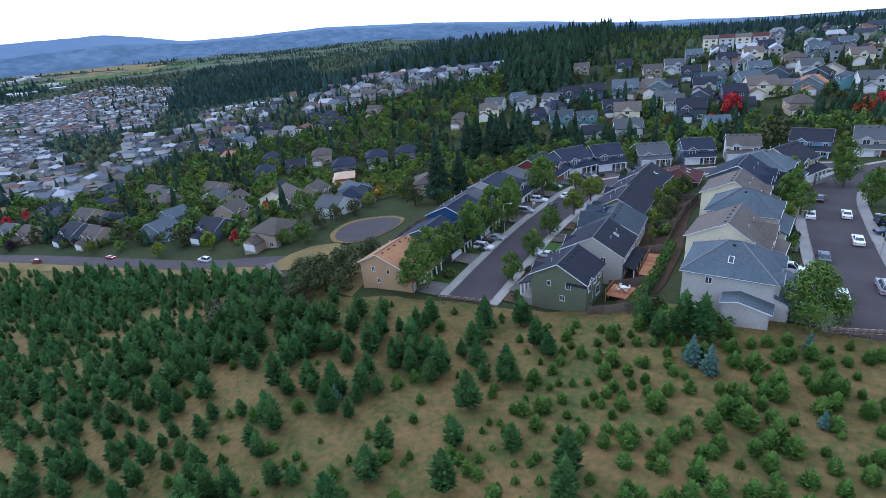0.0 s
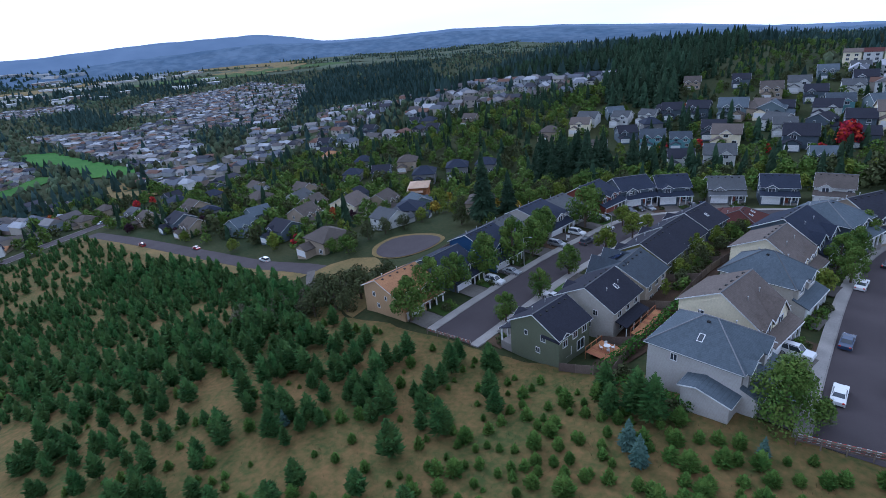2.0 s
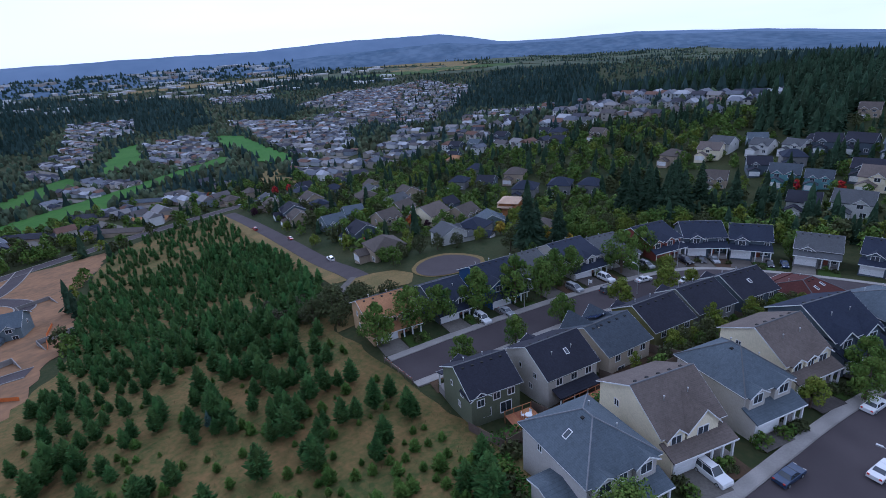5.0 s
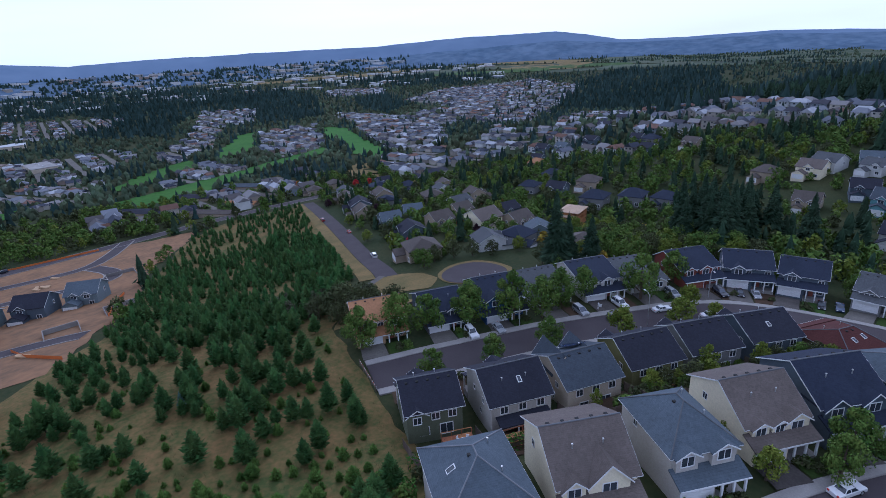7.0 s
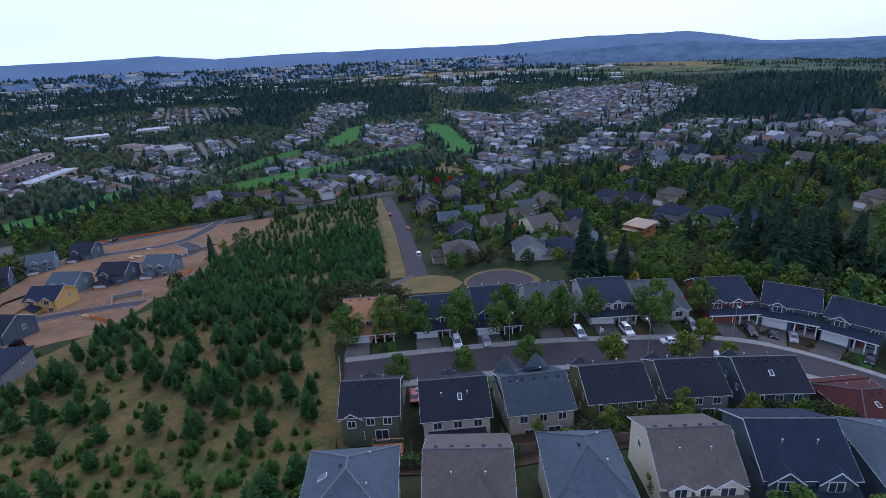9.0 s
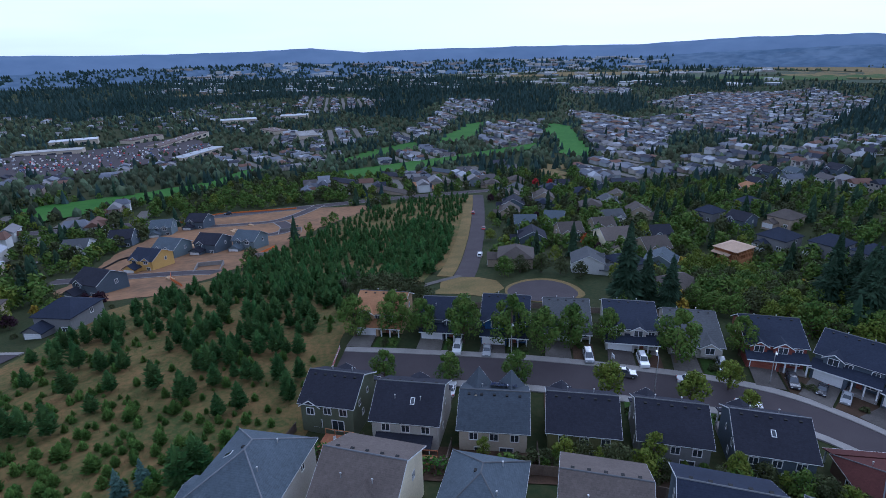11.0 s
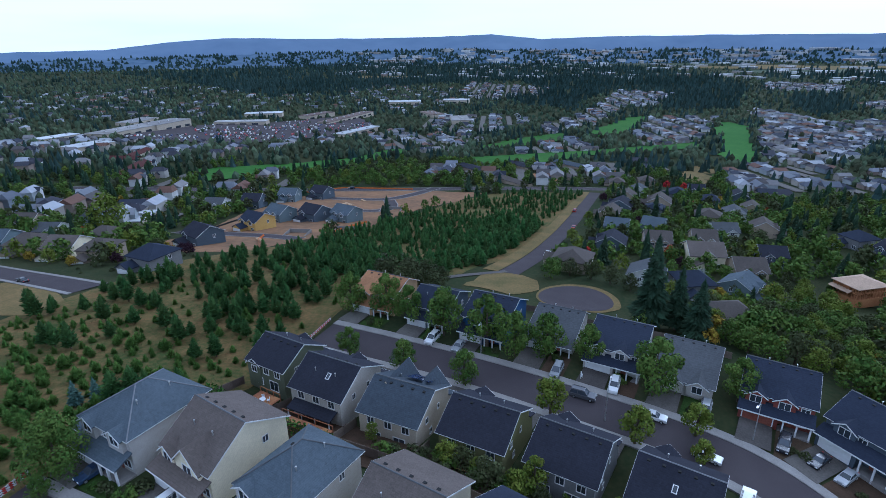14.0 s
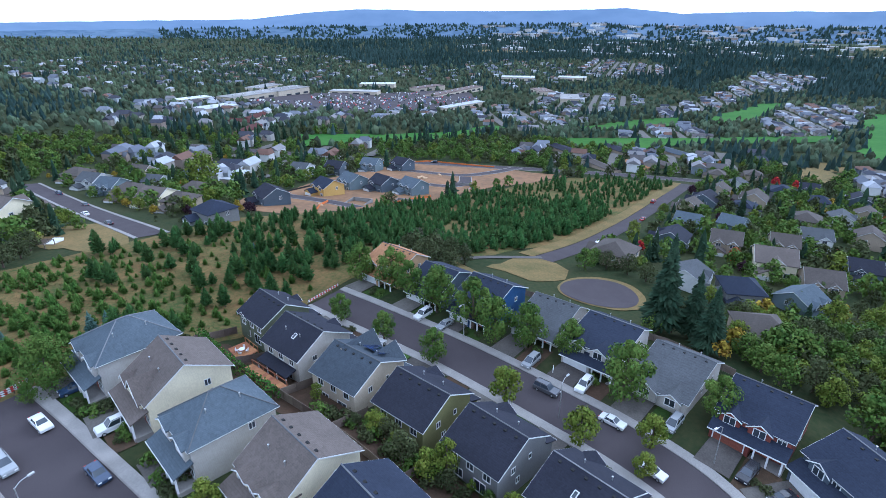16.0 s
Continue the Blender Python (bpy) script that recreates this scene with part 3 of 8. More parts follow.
def gable_roof(parent, x0, x1, y0, y1, za, zb, xr, zr, mat, over=0.45, thick=0.22, trim="white", hip0=0.0, hip1=0.0, vents=True, axis="y", gutters=True):
    """A roof over the box x0..x1, y0..y1 with its ridge along y at xr, zr and eaves at za (x0) and zb (x1). hip0, hip1: how far the ridge stops short of
    the ends at y0 and y1. With axis "x" the roles of x and y change."""
    sa, sb = (zr - za) / (xr - x0), (zr - zb) / (x1 - xr)
    xa, xb = x0 - over, x1 + over
    ea, eb = za - sa * over, zb - sb * over
    ya, yb = y0 - over, y1 + over
    r0, r1 = (ya, zr) if not hip0 else (y0 + hip0, zr), (yb, zr) if not hip1 else (y1 - hip1, zr)
    g, t = Geo(), Geo()
    lift = 0.16
    A, B, C, D = (xa, ya, ea + lift), (xb, ya, eb + lift), (xb, yb, eb + lift), (xa, yb, ea + lift)
    P, Q = (xr, r0[0], zr + lift), (xr, r1[0], zr + lift)
    g.slab([A, P, Q, D][::-1], thick)
    g.slab([B, C, Q, P][::-1], thick)
    if hip0:
        g.slab([A, B, P], thick)
    if hip1:
        g.slab([C, D, Q], thick)
    flip = Matrix(((0, 1, 0, 0), (1, 0, 0, 0), (0, 0, 1, 0), (0, 0, 0, 1)))

    def placed(q):
        if axis == "x":
            q.turned(flip)
            q.f = [f[::-1] for f in q.f]
        return q
    roof = part("roof", placed(g), mat, parent)
    if vents:
        up = Vector((0, 0, 0.02))
        cap = Geo().tube([Vector(P) + up, Vector(Q) + up], [0.11, 0.11], 6)
        for corner, end, hip in ((A, P, hip0), (B, P, hip0), (C, Q, hip1), (D, Q, hip1)):
            if hip:
                cap.tube([Vector(corner) + up, Vector(end) + up], [0.10, 0.10], 6)
        part("ridge_cap", placed(cap), M["ridge_cap"], roof)
    if trim:
        def board(p, q, depth=0.24, out=0.05):
            p, q = Vector(p), Vector(q)
            d = (q - p).normalized()
            n = Vector((d.y, -d.x, 0)).normalized() * out
            k = Vector((0, 0, depth))
            up = Vector((0, 0, -0.035))
            b = Geo()
            b.add([p + n - k, q + n - k, q + n + up, p + n + up, p - n - k, q - n - k, q - n + up, p - n + up],
                  [(0, 1, 2, 3), (5, 4, 7, 6), (3, 2, 6, 7), (1, 0, 4, 5), (1, 5, 6, 2), (4, 0, 3, 7)])
            return b
        lines = []
        if gutters:
            lines += [(D, A), (B, C)]
        if hip0:
            lines += [(A, B)]
        if hip1:
            lines += [(C, D)]
        if not hip0:
            part("rake_board", placed(bent_board((A, P, B), (0, -1, 0))), M[trim], roof)
        if not hip1:
            part("rake_board", placed(bent_board((D, Q, C), (0, 1, 0))), M[trim], roof)
        for p, q in lines:
            part("gutter", placed(board(p, q, 0.13, 0.03)), M[trim], roof)
    if vents:
        side = 1 if xr - x0 < x1 - xr else -1
        n_vents = min(5, max(1, int((r1[0] - r0[0]) / 1.5)))
        for i in range(n_vents):
            u = (i + 0.8) / (n_vents + 0.6)
            yv = r0[0] + (r1[0] - r0[0]) * u
            d = 0.75
            zv = zr + lift - d * (sb if side > 0 else sa)
            b = Geo().box(xr + side * d - 0.2, yv - 0.22, zv - 0.12, xr + side * d + 0.2, yv + 0.22, zv + 0.12)
            part("roof_vent", placed(b), M["dark"], roof)
        for u in (0.3, 0.7):
            yv = y0 + (y1 - y0) * u
            xv = xr - side * 0.45 * ((xr - x0) if side > 0 else (x1 - xr))
            zv = zr + lift - abs(xv - xr) * (sa if side > 0 else sb)
            b = Geo().tube([(xv, yv, zv - 0.1), (xv, yv, zv + 0.55)], [0.07, 0.07], 6).tube([(xv, yv, zv + 0.55), (xv, yv, zv + 0.7)], [0.15, 0.12], 6)
            part("flue", placed(b), M["metal"], roof)
    return roof


def skylight(parent, x, y, z, slope, w=0.7, h=1.2):
    m = pose(x, y, z, 0, math.degrees(math.atan(slope)), 0)
    f = part("skylight", Geo().box(-h / 2, -w / 2, 0.0, h / 2, w / 2, 0.14).turned(m), M["white"], parent)
    part("pane", Geo().box(-h / 2 + 0.1, -w / 2 + 0.1, 0.13, h / 2 - 0.1, w / 2 - 0.1, 0.16).turned(m), M["glass"], f)


def front_gable(parent, x, y, w, z, rise, depth, wall, roofm, win=True):
    """A small gabled bay on the front (+x) side: its face at x, middle y, width w, sill at z - 2, eave at z."""
    g = Geo().prism([(-w / 2, -2.3), (w / 2, -2.3), (w / 2, 0), (0, rise), (-w / 2, 0)], -depth, 0, "x")
    bay = part("bay", g.turned(pose(x, y, z)), wall, parent)
    r = Geo()
    o = 0.35
    k = rise / (w / 2)
    r.slab([(-depth, -w / 2 - o, -o * k + 0.14), (o, -w / 2 - o, -o * k + 0.14), (o, 0, rise + 0.14), (-depth, 0, rise + 0.14)], 0.16)
    r.slab([(-depth, 0, rise + 0.14), (o, 0, rise + 0.14), (o, w / 2 + o, -o * k + 0.14), (-depth, w / 2 + o, -o * k + 0.14)], 0.16)
    part("roof", r.turned(pose(x, y, z)), roofm, bay)
    ends = ((o, -w / 2 - o, -o * k + 0.14), (o, 0, rise + 0.14), (o, w / 2 + o, -o * k + 0.14))
    part("rake_board", bent_board(ends, (1, 0, 0), 0.22, 0.05).turned(pose(x, y, z)), M["white"], bay)
    if win:
        window(bay, x, y, z - 0.75, min(1.7, w * 0.55), 1.35, "+x", 1)
    return bay


def garage_door(parent, x, y, z, w=4.6, h=2.2, mat="white"):
    g = Geo()
    for i in range(4):
        g.box(x, y - w / 2, z + i * h / 4 + 0.02, x + 0.08, y + w / 2, z + (i + 1) * h / 4 - 0.02)
    d = part("garage_door", g, M[mat], parent)
    t = Geo().box(x - 0.02, y - w / 2 - 0.18, z, x + 0.12, y - w / 2, z + h + 0.18).box(x - 0.02, y + w / 2, z, x + 0.12, y + w / 2 + 0.18, z + h + 0.18)
    part("door_frame", t.box(x - 0.02, y - w / 2, z + h, x + 0.12, y + w / 2, z + h + 0.18), M["white"], d)


def two_storey(name, label, m, depth, width, wall, roof, eave=5.7, rise=3.0, ridge=0.42, back_eave=None, front_eave=None, hips=(0, 0), porch=True, gables=((0.28, 3.4),),
               door="white", base=1.5, sky=(), group="houses on the ridge", end_wins=True, chimney=False, garage=0.27, cross=False, trim="white"):
    """A house whose front faces +x, ridge along y (along x where cross is set). depth along x, width along y, ridge at that part of the depth from the back."""
    h = thing(name, label, "house", group, m)
    x0, x1, y0, y1 = -depth / 2, depth / 2 - (2.0 if porch else 0.0), -width / 2, width / 2
    zb, zf = back_eave or eave, front_eave or eave
    W, R = M["wall_" + wall] if "wall_" + wall in M else M[wall], M["roof_" + roof]
    if cross:
        yr = y0 + (y1 - y0) * ridge
        body = Geo().prism([(y0, -base), (y1, -base), (y1, zf), (yr, zf + rise), (y0, zb)], x0, x1, "x") if not any(hips) else Geo().box(x0, y0, -base, x1, y1, min(zf, zb))
        part("wall", body, W, h)
        rf = gable_roof(h, y0, y1, x0, x1, zb, zf, yr, zf + rise, R, hip0=hips[0], hip1=hips[1], axis="x", trim=trim)
    else:
        xr = x0 + (x1 - x0) * ridge
        zr = max(zb, zf) + rise
        body = Geo().prism([(x0, -base), (x1, -base), (x1, zf), (xr, zr), (x0, zb)], y0, y1) if not any(hips) else Geo().box(x0, y0, -base, x1, y1, min(zf, zb))
        part("wall", body, W, h)
        rf = gable_roof(h, x0, x1, y0, y1, zb, zf, xr, zr, R, hip0=hips[0], hip1=hips[1], trim=trim)
        for u, v in sky:
            xs = xr + (x1 - xr) * u if u > 0 else xr + (xr - x0) * u
            sl = (zr - zf) / (x1 - xr) if u > 0 else -(zr - zb) / (xr - x0)
            skylight(rf, xs, y0 + (y1 - y0) * v, zr - abs((xs - xr) * sl) + 0.15, sl)
    # back windows
    for i in range(3):
        window(h, x0, y0 + width * (i + 0.6) / 3.3, min(zb, eave) - 1.3, 1.2, 1.2, "-x", 1)
    window(h, x0, y0 + width * 0.3, 1.5, 2.0, 1.9, "-x", 1)
    window(h, x0, y0 + width * 0.7, 1.6, 1.5, 1.4, "-x", 1)
    if end_wins:
        for s, fc in ((y0, "-y"), (y1, "+y")):
            window(h, x0 + depth * 0.26, s, eave - 1.3, 0.85, 1.0, fc, 1, 0.07)
            if group != EAST:
                window(h, x0 + depth * 0.56, s, eave - 1.3, 0.6, 0.9, fc, 0, 0.07)
                window(h, x0 + depth * 0.35, s, 1.6, 0.8, 1.0, fc, 1, 0.07)
    # front: upper windows, bays, porch roof, garage and door
    if porch:
        ze = 3.0
        p = Geo().prism([(x1, -base), (depth / 2, -base), (depth / 2, ze - 0.3), (x1, ze + 0.7)], y0, y0 + width * 0.55)
        g_wall = part("garage_wall", p, W, h)
        pr = Geo().slab([(x1 - 0.02, y0 - 0.3, ze + 0.95), (depth / 2 + 0.7, y0 - 0.3, ze - 0.15), (depth / 2 + 0.7, y1 + 0.3, ze - 0.15), (x1 - 0.02, y1 + 0.3, ze + 0.95)], 0.2)
        pf = part("porch_roof", pr, R, h)
        part("gutter", Geo().box(depth / 2 + 0.66, y0 - 0.3, ze - 0.38, depth / 2 + 0.76, y1 + 0.3, ze - 0.16), M["white"], pf)
        for u in (0.62, 0.8, 0.98):
            part("porch_post", Geo().box(depth / 2 + 0.25, y0 + width * u - 0.13, -0.6, depth / 2 + 0.5, y0 + width * u + 0.13, ze - 0.3), M["white"], h)
        part("porch_floor", Geo().box(x1, y0 + width * 0.56, -base, depth / 2 + 0.5, y1, 0.12), M["concrete"], h)
        part("front_door", Geo().box(x1 - 0.02, y0 + width * 0.66, 0.12, x1 + 0.08, y0 + width * 0.66 + 1.0, 2.2), M["brick"], h)
        garage_door(h, depth / 2, y0 + width * garage, 0.05, min(4.7, width * 0.46), 2.15, door)
        window(h, x1, y0 + width * 0.86, 1.5, 1.6, 1.3, "+x", 1)
    else:
        garage_door(h, x1, y0 + width * garage, 0.05, min(4.7, width * 0.46), 2.15, door)
        window(h, x1, y0 + width * 0.75, 1.6, 1.5, 1.3, "+x", 1)
    for u, w, *steep in gables:
        up = w * (steep[0] if steep else 0.3)
        fall = rise / max(x1 - (x0 + (x1 - x0) * ridge), 1.0) if not cross else 0.6
        front_gable(h, x1 + 0.6, y0 + width * u, w, zf - 0.1, up, max(2.6, min(up / fall + 1.4, x1 - x0 - 4.0)), W, R)
    for u in (0.12, 0.5, 0.88):
        if all(abs(u - g) * width > w / 2 + 0.8 for g, w, *_ in gables):
            window(h, x1, y0 + width * u, zf - 1.25, 1.2, 1.2, "+x", 1)
    if chimney:
        part("chimney", Geo().box(x0 - 0.5, -0.6, -base, x0 + 0.15, 0.6, eave + rise + 0.5).box(x0 - 0.58, -0.68, eave + rise + 0.4, x0 + 0.23, 0.68, eave + rise + 0.62), W, h)
    return h


def on_ground(x, y, turn, sink=0.0, level=None):
    return pose(x, y, (gz(x, y) if level is None else level) - sink, 0, 0, turn)


# ---- trees ----
def conifer_mesh(seed, height, radius, tufts, droop=0.15, low=0.08, full=1.0, tuft=0.55, blunt=0.85, ovoid=0.0, sides=7):
    """The crown of a fir: a dense inner body under many narrow sprays of needles, ragged at the edge."""
    r = random.Random(seed)
    g = Geo()
    up = Vector((0, 0, 1))

    def girth(rel):
        return radius * (full * ((1 - ovoid) * (1 - rel) ** blunt + ovoid * math.sin(math.pi * (0.24 + 0.76 * min(rel, 1))) ** 0.8) + 0.03)
    levels = (0.0, 0.18, 0.4, 0.62, 0.82)
    ring = []
    for k, rel in enumerate(levels):
        z = height * (low + (1 - low) * rel)
        ring += [(math.cos(a) * q, math.sin(a) * q, z + r.uniform(-0.05, 0.05) * height) for a, q in ((6.2832 * (j + 0.5 * (k % 2)) / sides, girth(rel) * r.uniform(0.42, 0.7)) for j in range(sides))]
    n = len(levels) * sides
    g.add(ring + [(0, 0, height * (low + (1 - low) * 0.97))], [(k * sides + j, k * sides + (j + 1) % sides, (k + 1) * sides + (j + 1) % sides, (k + 1) * sides + j) for k in range(len(levels) - 1) for j in range(sides)]
          + [(n - sides + j, n - sides + (j + 1) % sides, n) for j in range(sides)] + [tuple(range(sides - 1, -1, -1))])
    for i in range(tufts):
        u = (i + r.random()) / tufts
        rel = 1 - (1 - u) ** 0.6
        z = height * (low + (1 - low) * rel * 0.98)
        reach = girth(rel) * r.uniform(0.62, 1.12) * (1 + 0.16 * math.sin(rel * 31 + seed))
        a = i * 2.39996 + r.uniform(-0.6, 0.6)
        d = Vector((math.cos(a), math.sin(a), 0))
        s = Vector((-d.y, d.x, 0))
        wide = tuft * (0.45 + 0.55 * (1 - rel)) * r.uniform(0.7, 1.25)
        base = d * reach * 0.35 + up * z
        tip = d * reach + up * (z - reach * droop * r.uniform(0.1, 1.5) + r.uniform(-0.1, 0.15) * tuft)
        side = s * wide * 0.5 + up * wide * r.uniform(-0.35, 0.35)
        mid = base.lerp(tip, 0.55) - up * wide * 0.12
        g.add([base, mid - side, tip, mid + side], [(0, 1, 2), (0, 2, 3)])
    tip = Vector((0, 0, height))
    g.add([tip, (0.12, 0, height * 0.9), (-0.08, 0.1, height * 0.9), (-0.08, -0.1, height * 0.9)], [(0, 1, 2), (0, 2, 3), (0, 3, 1)])
    return g


def leafy_mesh(seed, height, radius, clumps, leaf=0.5, lobes=9, low=0.28, squash=1.0, single=False, ragged=0.0):
    """A broadleaf crown: leaf sprays gathered on the outside of several uneven lobes, with gaps between them."""
    r = random.Random(seed)
    g = Geo()
    cen = []
    for i in range(lobes):
        a = i * 2.39996 + r.uniform(-0.4, 0.4)
        u = (i + 0.5) / lobes
        z = height * (low + 0.12 + (0.92 - low - 0.2) * u)
        ring = radius * (0.62 * math.sin(math.pi * min(1, 0.22 + 0.74 * u)) ** 0.8) * r.uniform(0.7 - 0.3 * ragged, 1.1 + 0.5 * ragged)
        if i == lobes - 1:
            ring *= 0.3
        cen.append((Vector((ring * math.cos(a), ring * math.sin(a), z)), radius * r.uniform(0.38 - 0.18 * ragged, 0.56) * (1.05 - (0.35 + 0.3 * ragged) * u)))
    for i in range(clumps):
        c, rad = cen[r.randrange(lobes)]
        d = Vector((r.gauss(0, 1), r.gauss(0, 1), r.gauss(0.15, 0.9))).normalized()
        p = c + Vector((d.x, d.y, d.z * squash)) * rad * r.uniform(0.62, 1.08)
        if p.z < height * low * 0.75:
            continue
        n = (d + Vector((r.gauss(0, 0.45), r.gauss(0, 0.45), r.gauss(0.3, 0.45)))).normalized()
        t = n.orthogonal().normalized()
        t = (Matrix.Rotation(r.uniform(0, 6.28), 3, n) @ t)
        b = n.cross(t)
        s = leaf * r.uniform(0.55, 1.2)
        k = r.uniform(-0.25, 0.25) * s
        if single:
            g.add([p - t * s - b * s * 0.5, p + t * s * 0.9 - b * s * 0.5 + n * k, p + b * s], [(0, 1, 2)])
        else:
            g.add([p - t * s, p - b * s * 0.6 + n * k, p + t * s * 0.9, p + b * s * 0.6 - n * k], [(0, 1, 2), (0, 2, 3)])
    return g, cen


def trunk_geo(height, r0, limbs=(), seed=0, sides=7):
    r = random.Random(seed)
    g = Geo().tube([(0, 0, -0.4), (0, 0, height * 0.25), (r.uniform(-0.1, 0.1), r.uniform(-0.1, 0.1), height * 0.6), (0, 0, height)], [r0 * 1.15, r0 * 0.85, r0 * 0.55, r0 * 0.15], sides)
    for p in limbs:
        b = Vector((0, 0, min(p.z * 0.55, height * 0.5)))
        g.tube([b, b.lerp(p, 0.5) + Vector((0, 0, 0.2)), p], [r0 * 0.45, r0 * 0.3, r0 * 0.1], 5)
    return g


TREES = {}


def make_fir(key, height, radius, tufts, mat, label, category="fir", stem=0.6, low=0.08, **kw):
    t = thing("fir_tree", label, category)
    part("trunk", Geo().tube([(0, 0, -0.4), (0, 0, stem + height * 0.5), (0, 0, height * 0.96 + stem)], [0.035 * height * 0.45 + 0.05, 0.03 * height * 0.3 + 0.03, 0.015], 6), M["bark"], t)
    part("crown", conifer_mesh(len(TREES) * 7 + 3, height, radius, tufts, low=low, **kw).turned(pose(0, 0, stem)), M[mat], t)
    TREES[key] = t
    return t


def make_leafy(key, height, radius, clumps, mat, label, category="tree", **kw):
    t = thing("shrub" if category == "shrub" else "leafy_tree", label, category)
    g, cen = leafy_mesh(len(TREES) * 5 + 11, height, radius, clumps, **kw)
    part("trunk", trunk_geo(height * 0.8, 0.028 * height + 0.04, [c for c, _ in cen[:6]], len(TREES)), M["bark"], t)
    part("crown", g, M[mat], t)
    TREES[key] = t
    return t


used = set()


def plant(key, x, y, scale=1.0, turn=None, group="", label="", z=None, squash=1.0):
    m = on_ground(x, y, rnd.uniform(0, 360) if turn is None else turn, 0.08, z) @ Matrix.Diagonal((scale, scale, scale * squash, 1))
    src = TREES[key]
    if key not in used:
        used.add(key)
        t = src
    else:
        t = copy_thing(src, Matrix())
    t.matrix_basis = m
    tagged(t, label, group=group)
    return t


for i in range(5):
    make_fir("young%d" % i, 2.9, 1.12 + 0.07 * i, 470, "fir_light", "young bushy green fir in dry grass", stem=0.15, low=0.0, tuft=0.3, droop=-0.35, blunt=0.85, ovoid=0.55 - 0.1 * i)
for i in range(5):
    make_fir("fir%d" % i, 5.6, 1.7 + 0.12 * i, 640, "fir", "dark green round-crowned fir of the plantation", stem=1.0, low=0.0, tuft=0.42, droop=-0.22, blunt=0.9, ovoid=0.5 - 0.12 * i)
make_fir("spruce0", 4.2, 1.35, 420, "spruce", "silvery blue spruce in dry grass", stem=0.4, low=0.03, tuft=0.42)
for i in range(3):
    make_fir("tall%d" % i, 22, 4.6 + 0.4 * i, 1500, "fir_dark", "tall dark Douglas fir among houses", stem=2.0, low=0.06, tuft=1.15, droop=0.3)
for i in range(4):
    make_leafy("street%d" % i, 8.8, 3.3, 3300, "leaf", "full green street maple beside the pavement", leaf=0.235, lobes=15, low=0.1, ragged=0.5)
make_leafy("maple0", 10.5, 5.2, 7000, "leaf", "large full green maple beside the street end", leaf=0.21, lobes=19, low=0.0, ragged=0.3)
make_leafy("pale0", 7.5, 3.0, 1700, "leaf_pale", "pale yellow-green ash tree", leaf=0.27, lobes=9, low=0.2)
make_leafy("birch0", 8.5, 2.2, 1100, "leaf_pale", "slender pale green birch in a back yard", leaf=0.23, lobes=10, low=0.15)
for i in range(3):
    make_leafy("mid%d" % i, 10.0, 5.0, 1150, "leaf", "broad green tree of the slope", leaf=0.43, lobes=9, low=0.12)
for i in range(2):
    make_leafy("dull%d" % i, 9.5, 4.8, 1150, "leaf_dull", "dull olive-green alder of the hollow", leaf=0.4, lobes=9, low=0.1)
make_leafy("lime0", 10.0, 4.8, 1250, "leaf_pale", "yellow-green tree of the slope", leaf=0.43, lobes=9, low=0.12)
make_leafy("brush0", 6.0, 3.6, 900, "brush", "grey-olive half-bare thicket behind the tan house", leaf=0.34, lobes=10, low=0.0)
make_leafy("gold0", 6.5, 3.2, 420, "leaf_yellow", "tree turning yellow in autumn", leaf=0.6, lobes=8, low=0.15)
make_leafy("scarlet0", 8.0, 3.6, 520, "leaf_red", "bright red autumn maple", leaf=0.65, lobes=8, low=0.12)
make_leafy("orange0", 7.0, 3.3, 480, "leaf_orange", "orange autumn tree in a garden", leaf=0.6, lobes=8, low=0.12)
make_leafy("plum0", 6.5, 3.0, 420, "leaf_plum", "dark purple plum tree", leaf=0.6, lobes=8, low=0.12)
make_leafy("bush0", 1.9, 1.35, 260, "leaf", "rounded green garden shrub", "shrub", leaf=0.24, lobes=7, low=0.0)
make_leafy("bush1", 1.7, 1.3, 260, "leaf_dull", "olive-green rounded garden shrub", "shrub", leaf=0.24, lobes=7, low=0.0)


# ---- the three rows on the ridge ----
def from_back(name, label, s, n, side, depth, level, **kw):
    """A house by the two ends of its back eave; side 1 faces east of the line, -1 west."""
    s, n = Vector(s), Vector(n)
    u = (n - s).normalized()
    f = Vector((u.y, -u.x)) * side
    c = (s + n) / 2 + f * (0.45 + depth / 2)
    turn = math.degrees(math.atan2(f.y, f.x))
    return two_storey(name, label, pose(c.x, c.y, level, 0, 0, turn), depth, (n - s).length - 0.9, **kw)


r1 = from_back("house", "pale stone-coloured two-storey house with blue-grey hip roof", (18.5, -9.1), (20.9, 2.2), 1, 14.6, 12.6, wall="greige", roof="bluegrey", cross=True, rise=3.4,
               ridge=0.5, hips=(5.4, 5.4), gables=((0.2, 3.0), (0.78, 3.2)), group=EAST, eave=6.1, base=3.0)
r2 = from_back("house", "cream two-storey house with brown shingle roof", (19.4, 6.2), (22.5, 16.7), 1, 14.4, 12.5, wall="cream", roof="brown", rise=3.3, ridge=0.53, front_eave=5.0, group=EAST,
               gables=((0.18, 2.8, 0.42), (0.62, 5.2, 0.5)), base=3.0)
r3 = from_back("house", "stone-coloured two-storey house with blue-grey hip roof", (23.4, 20.2), (26.0, 29.9), 1, 13.8, 12.3, wall="stone", roof="bluegrey", cross=True, rise=3.4, ridge=0.5,
               hips=(5.2, 5.0), gables=((0.2, 3.0), (0.75, 3.2)), group=EAST, eave=6.0, base=3.0)
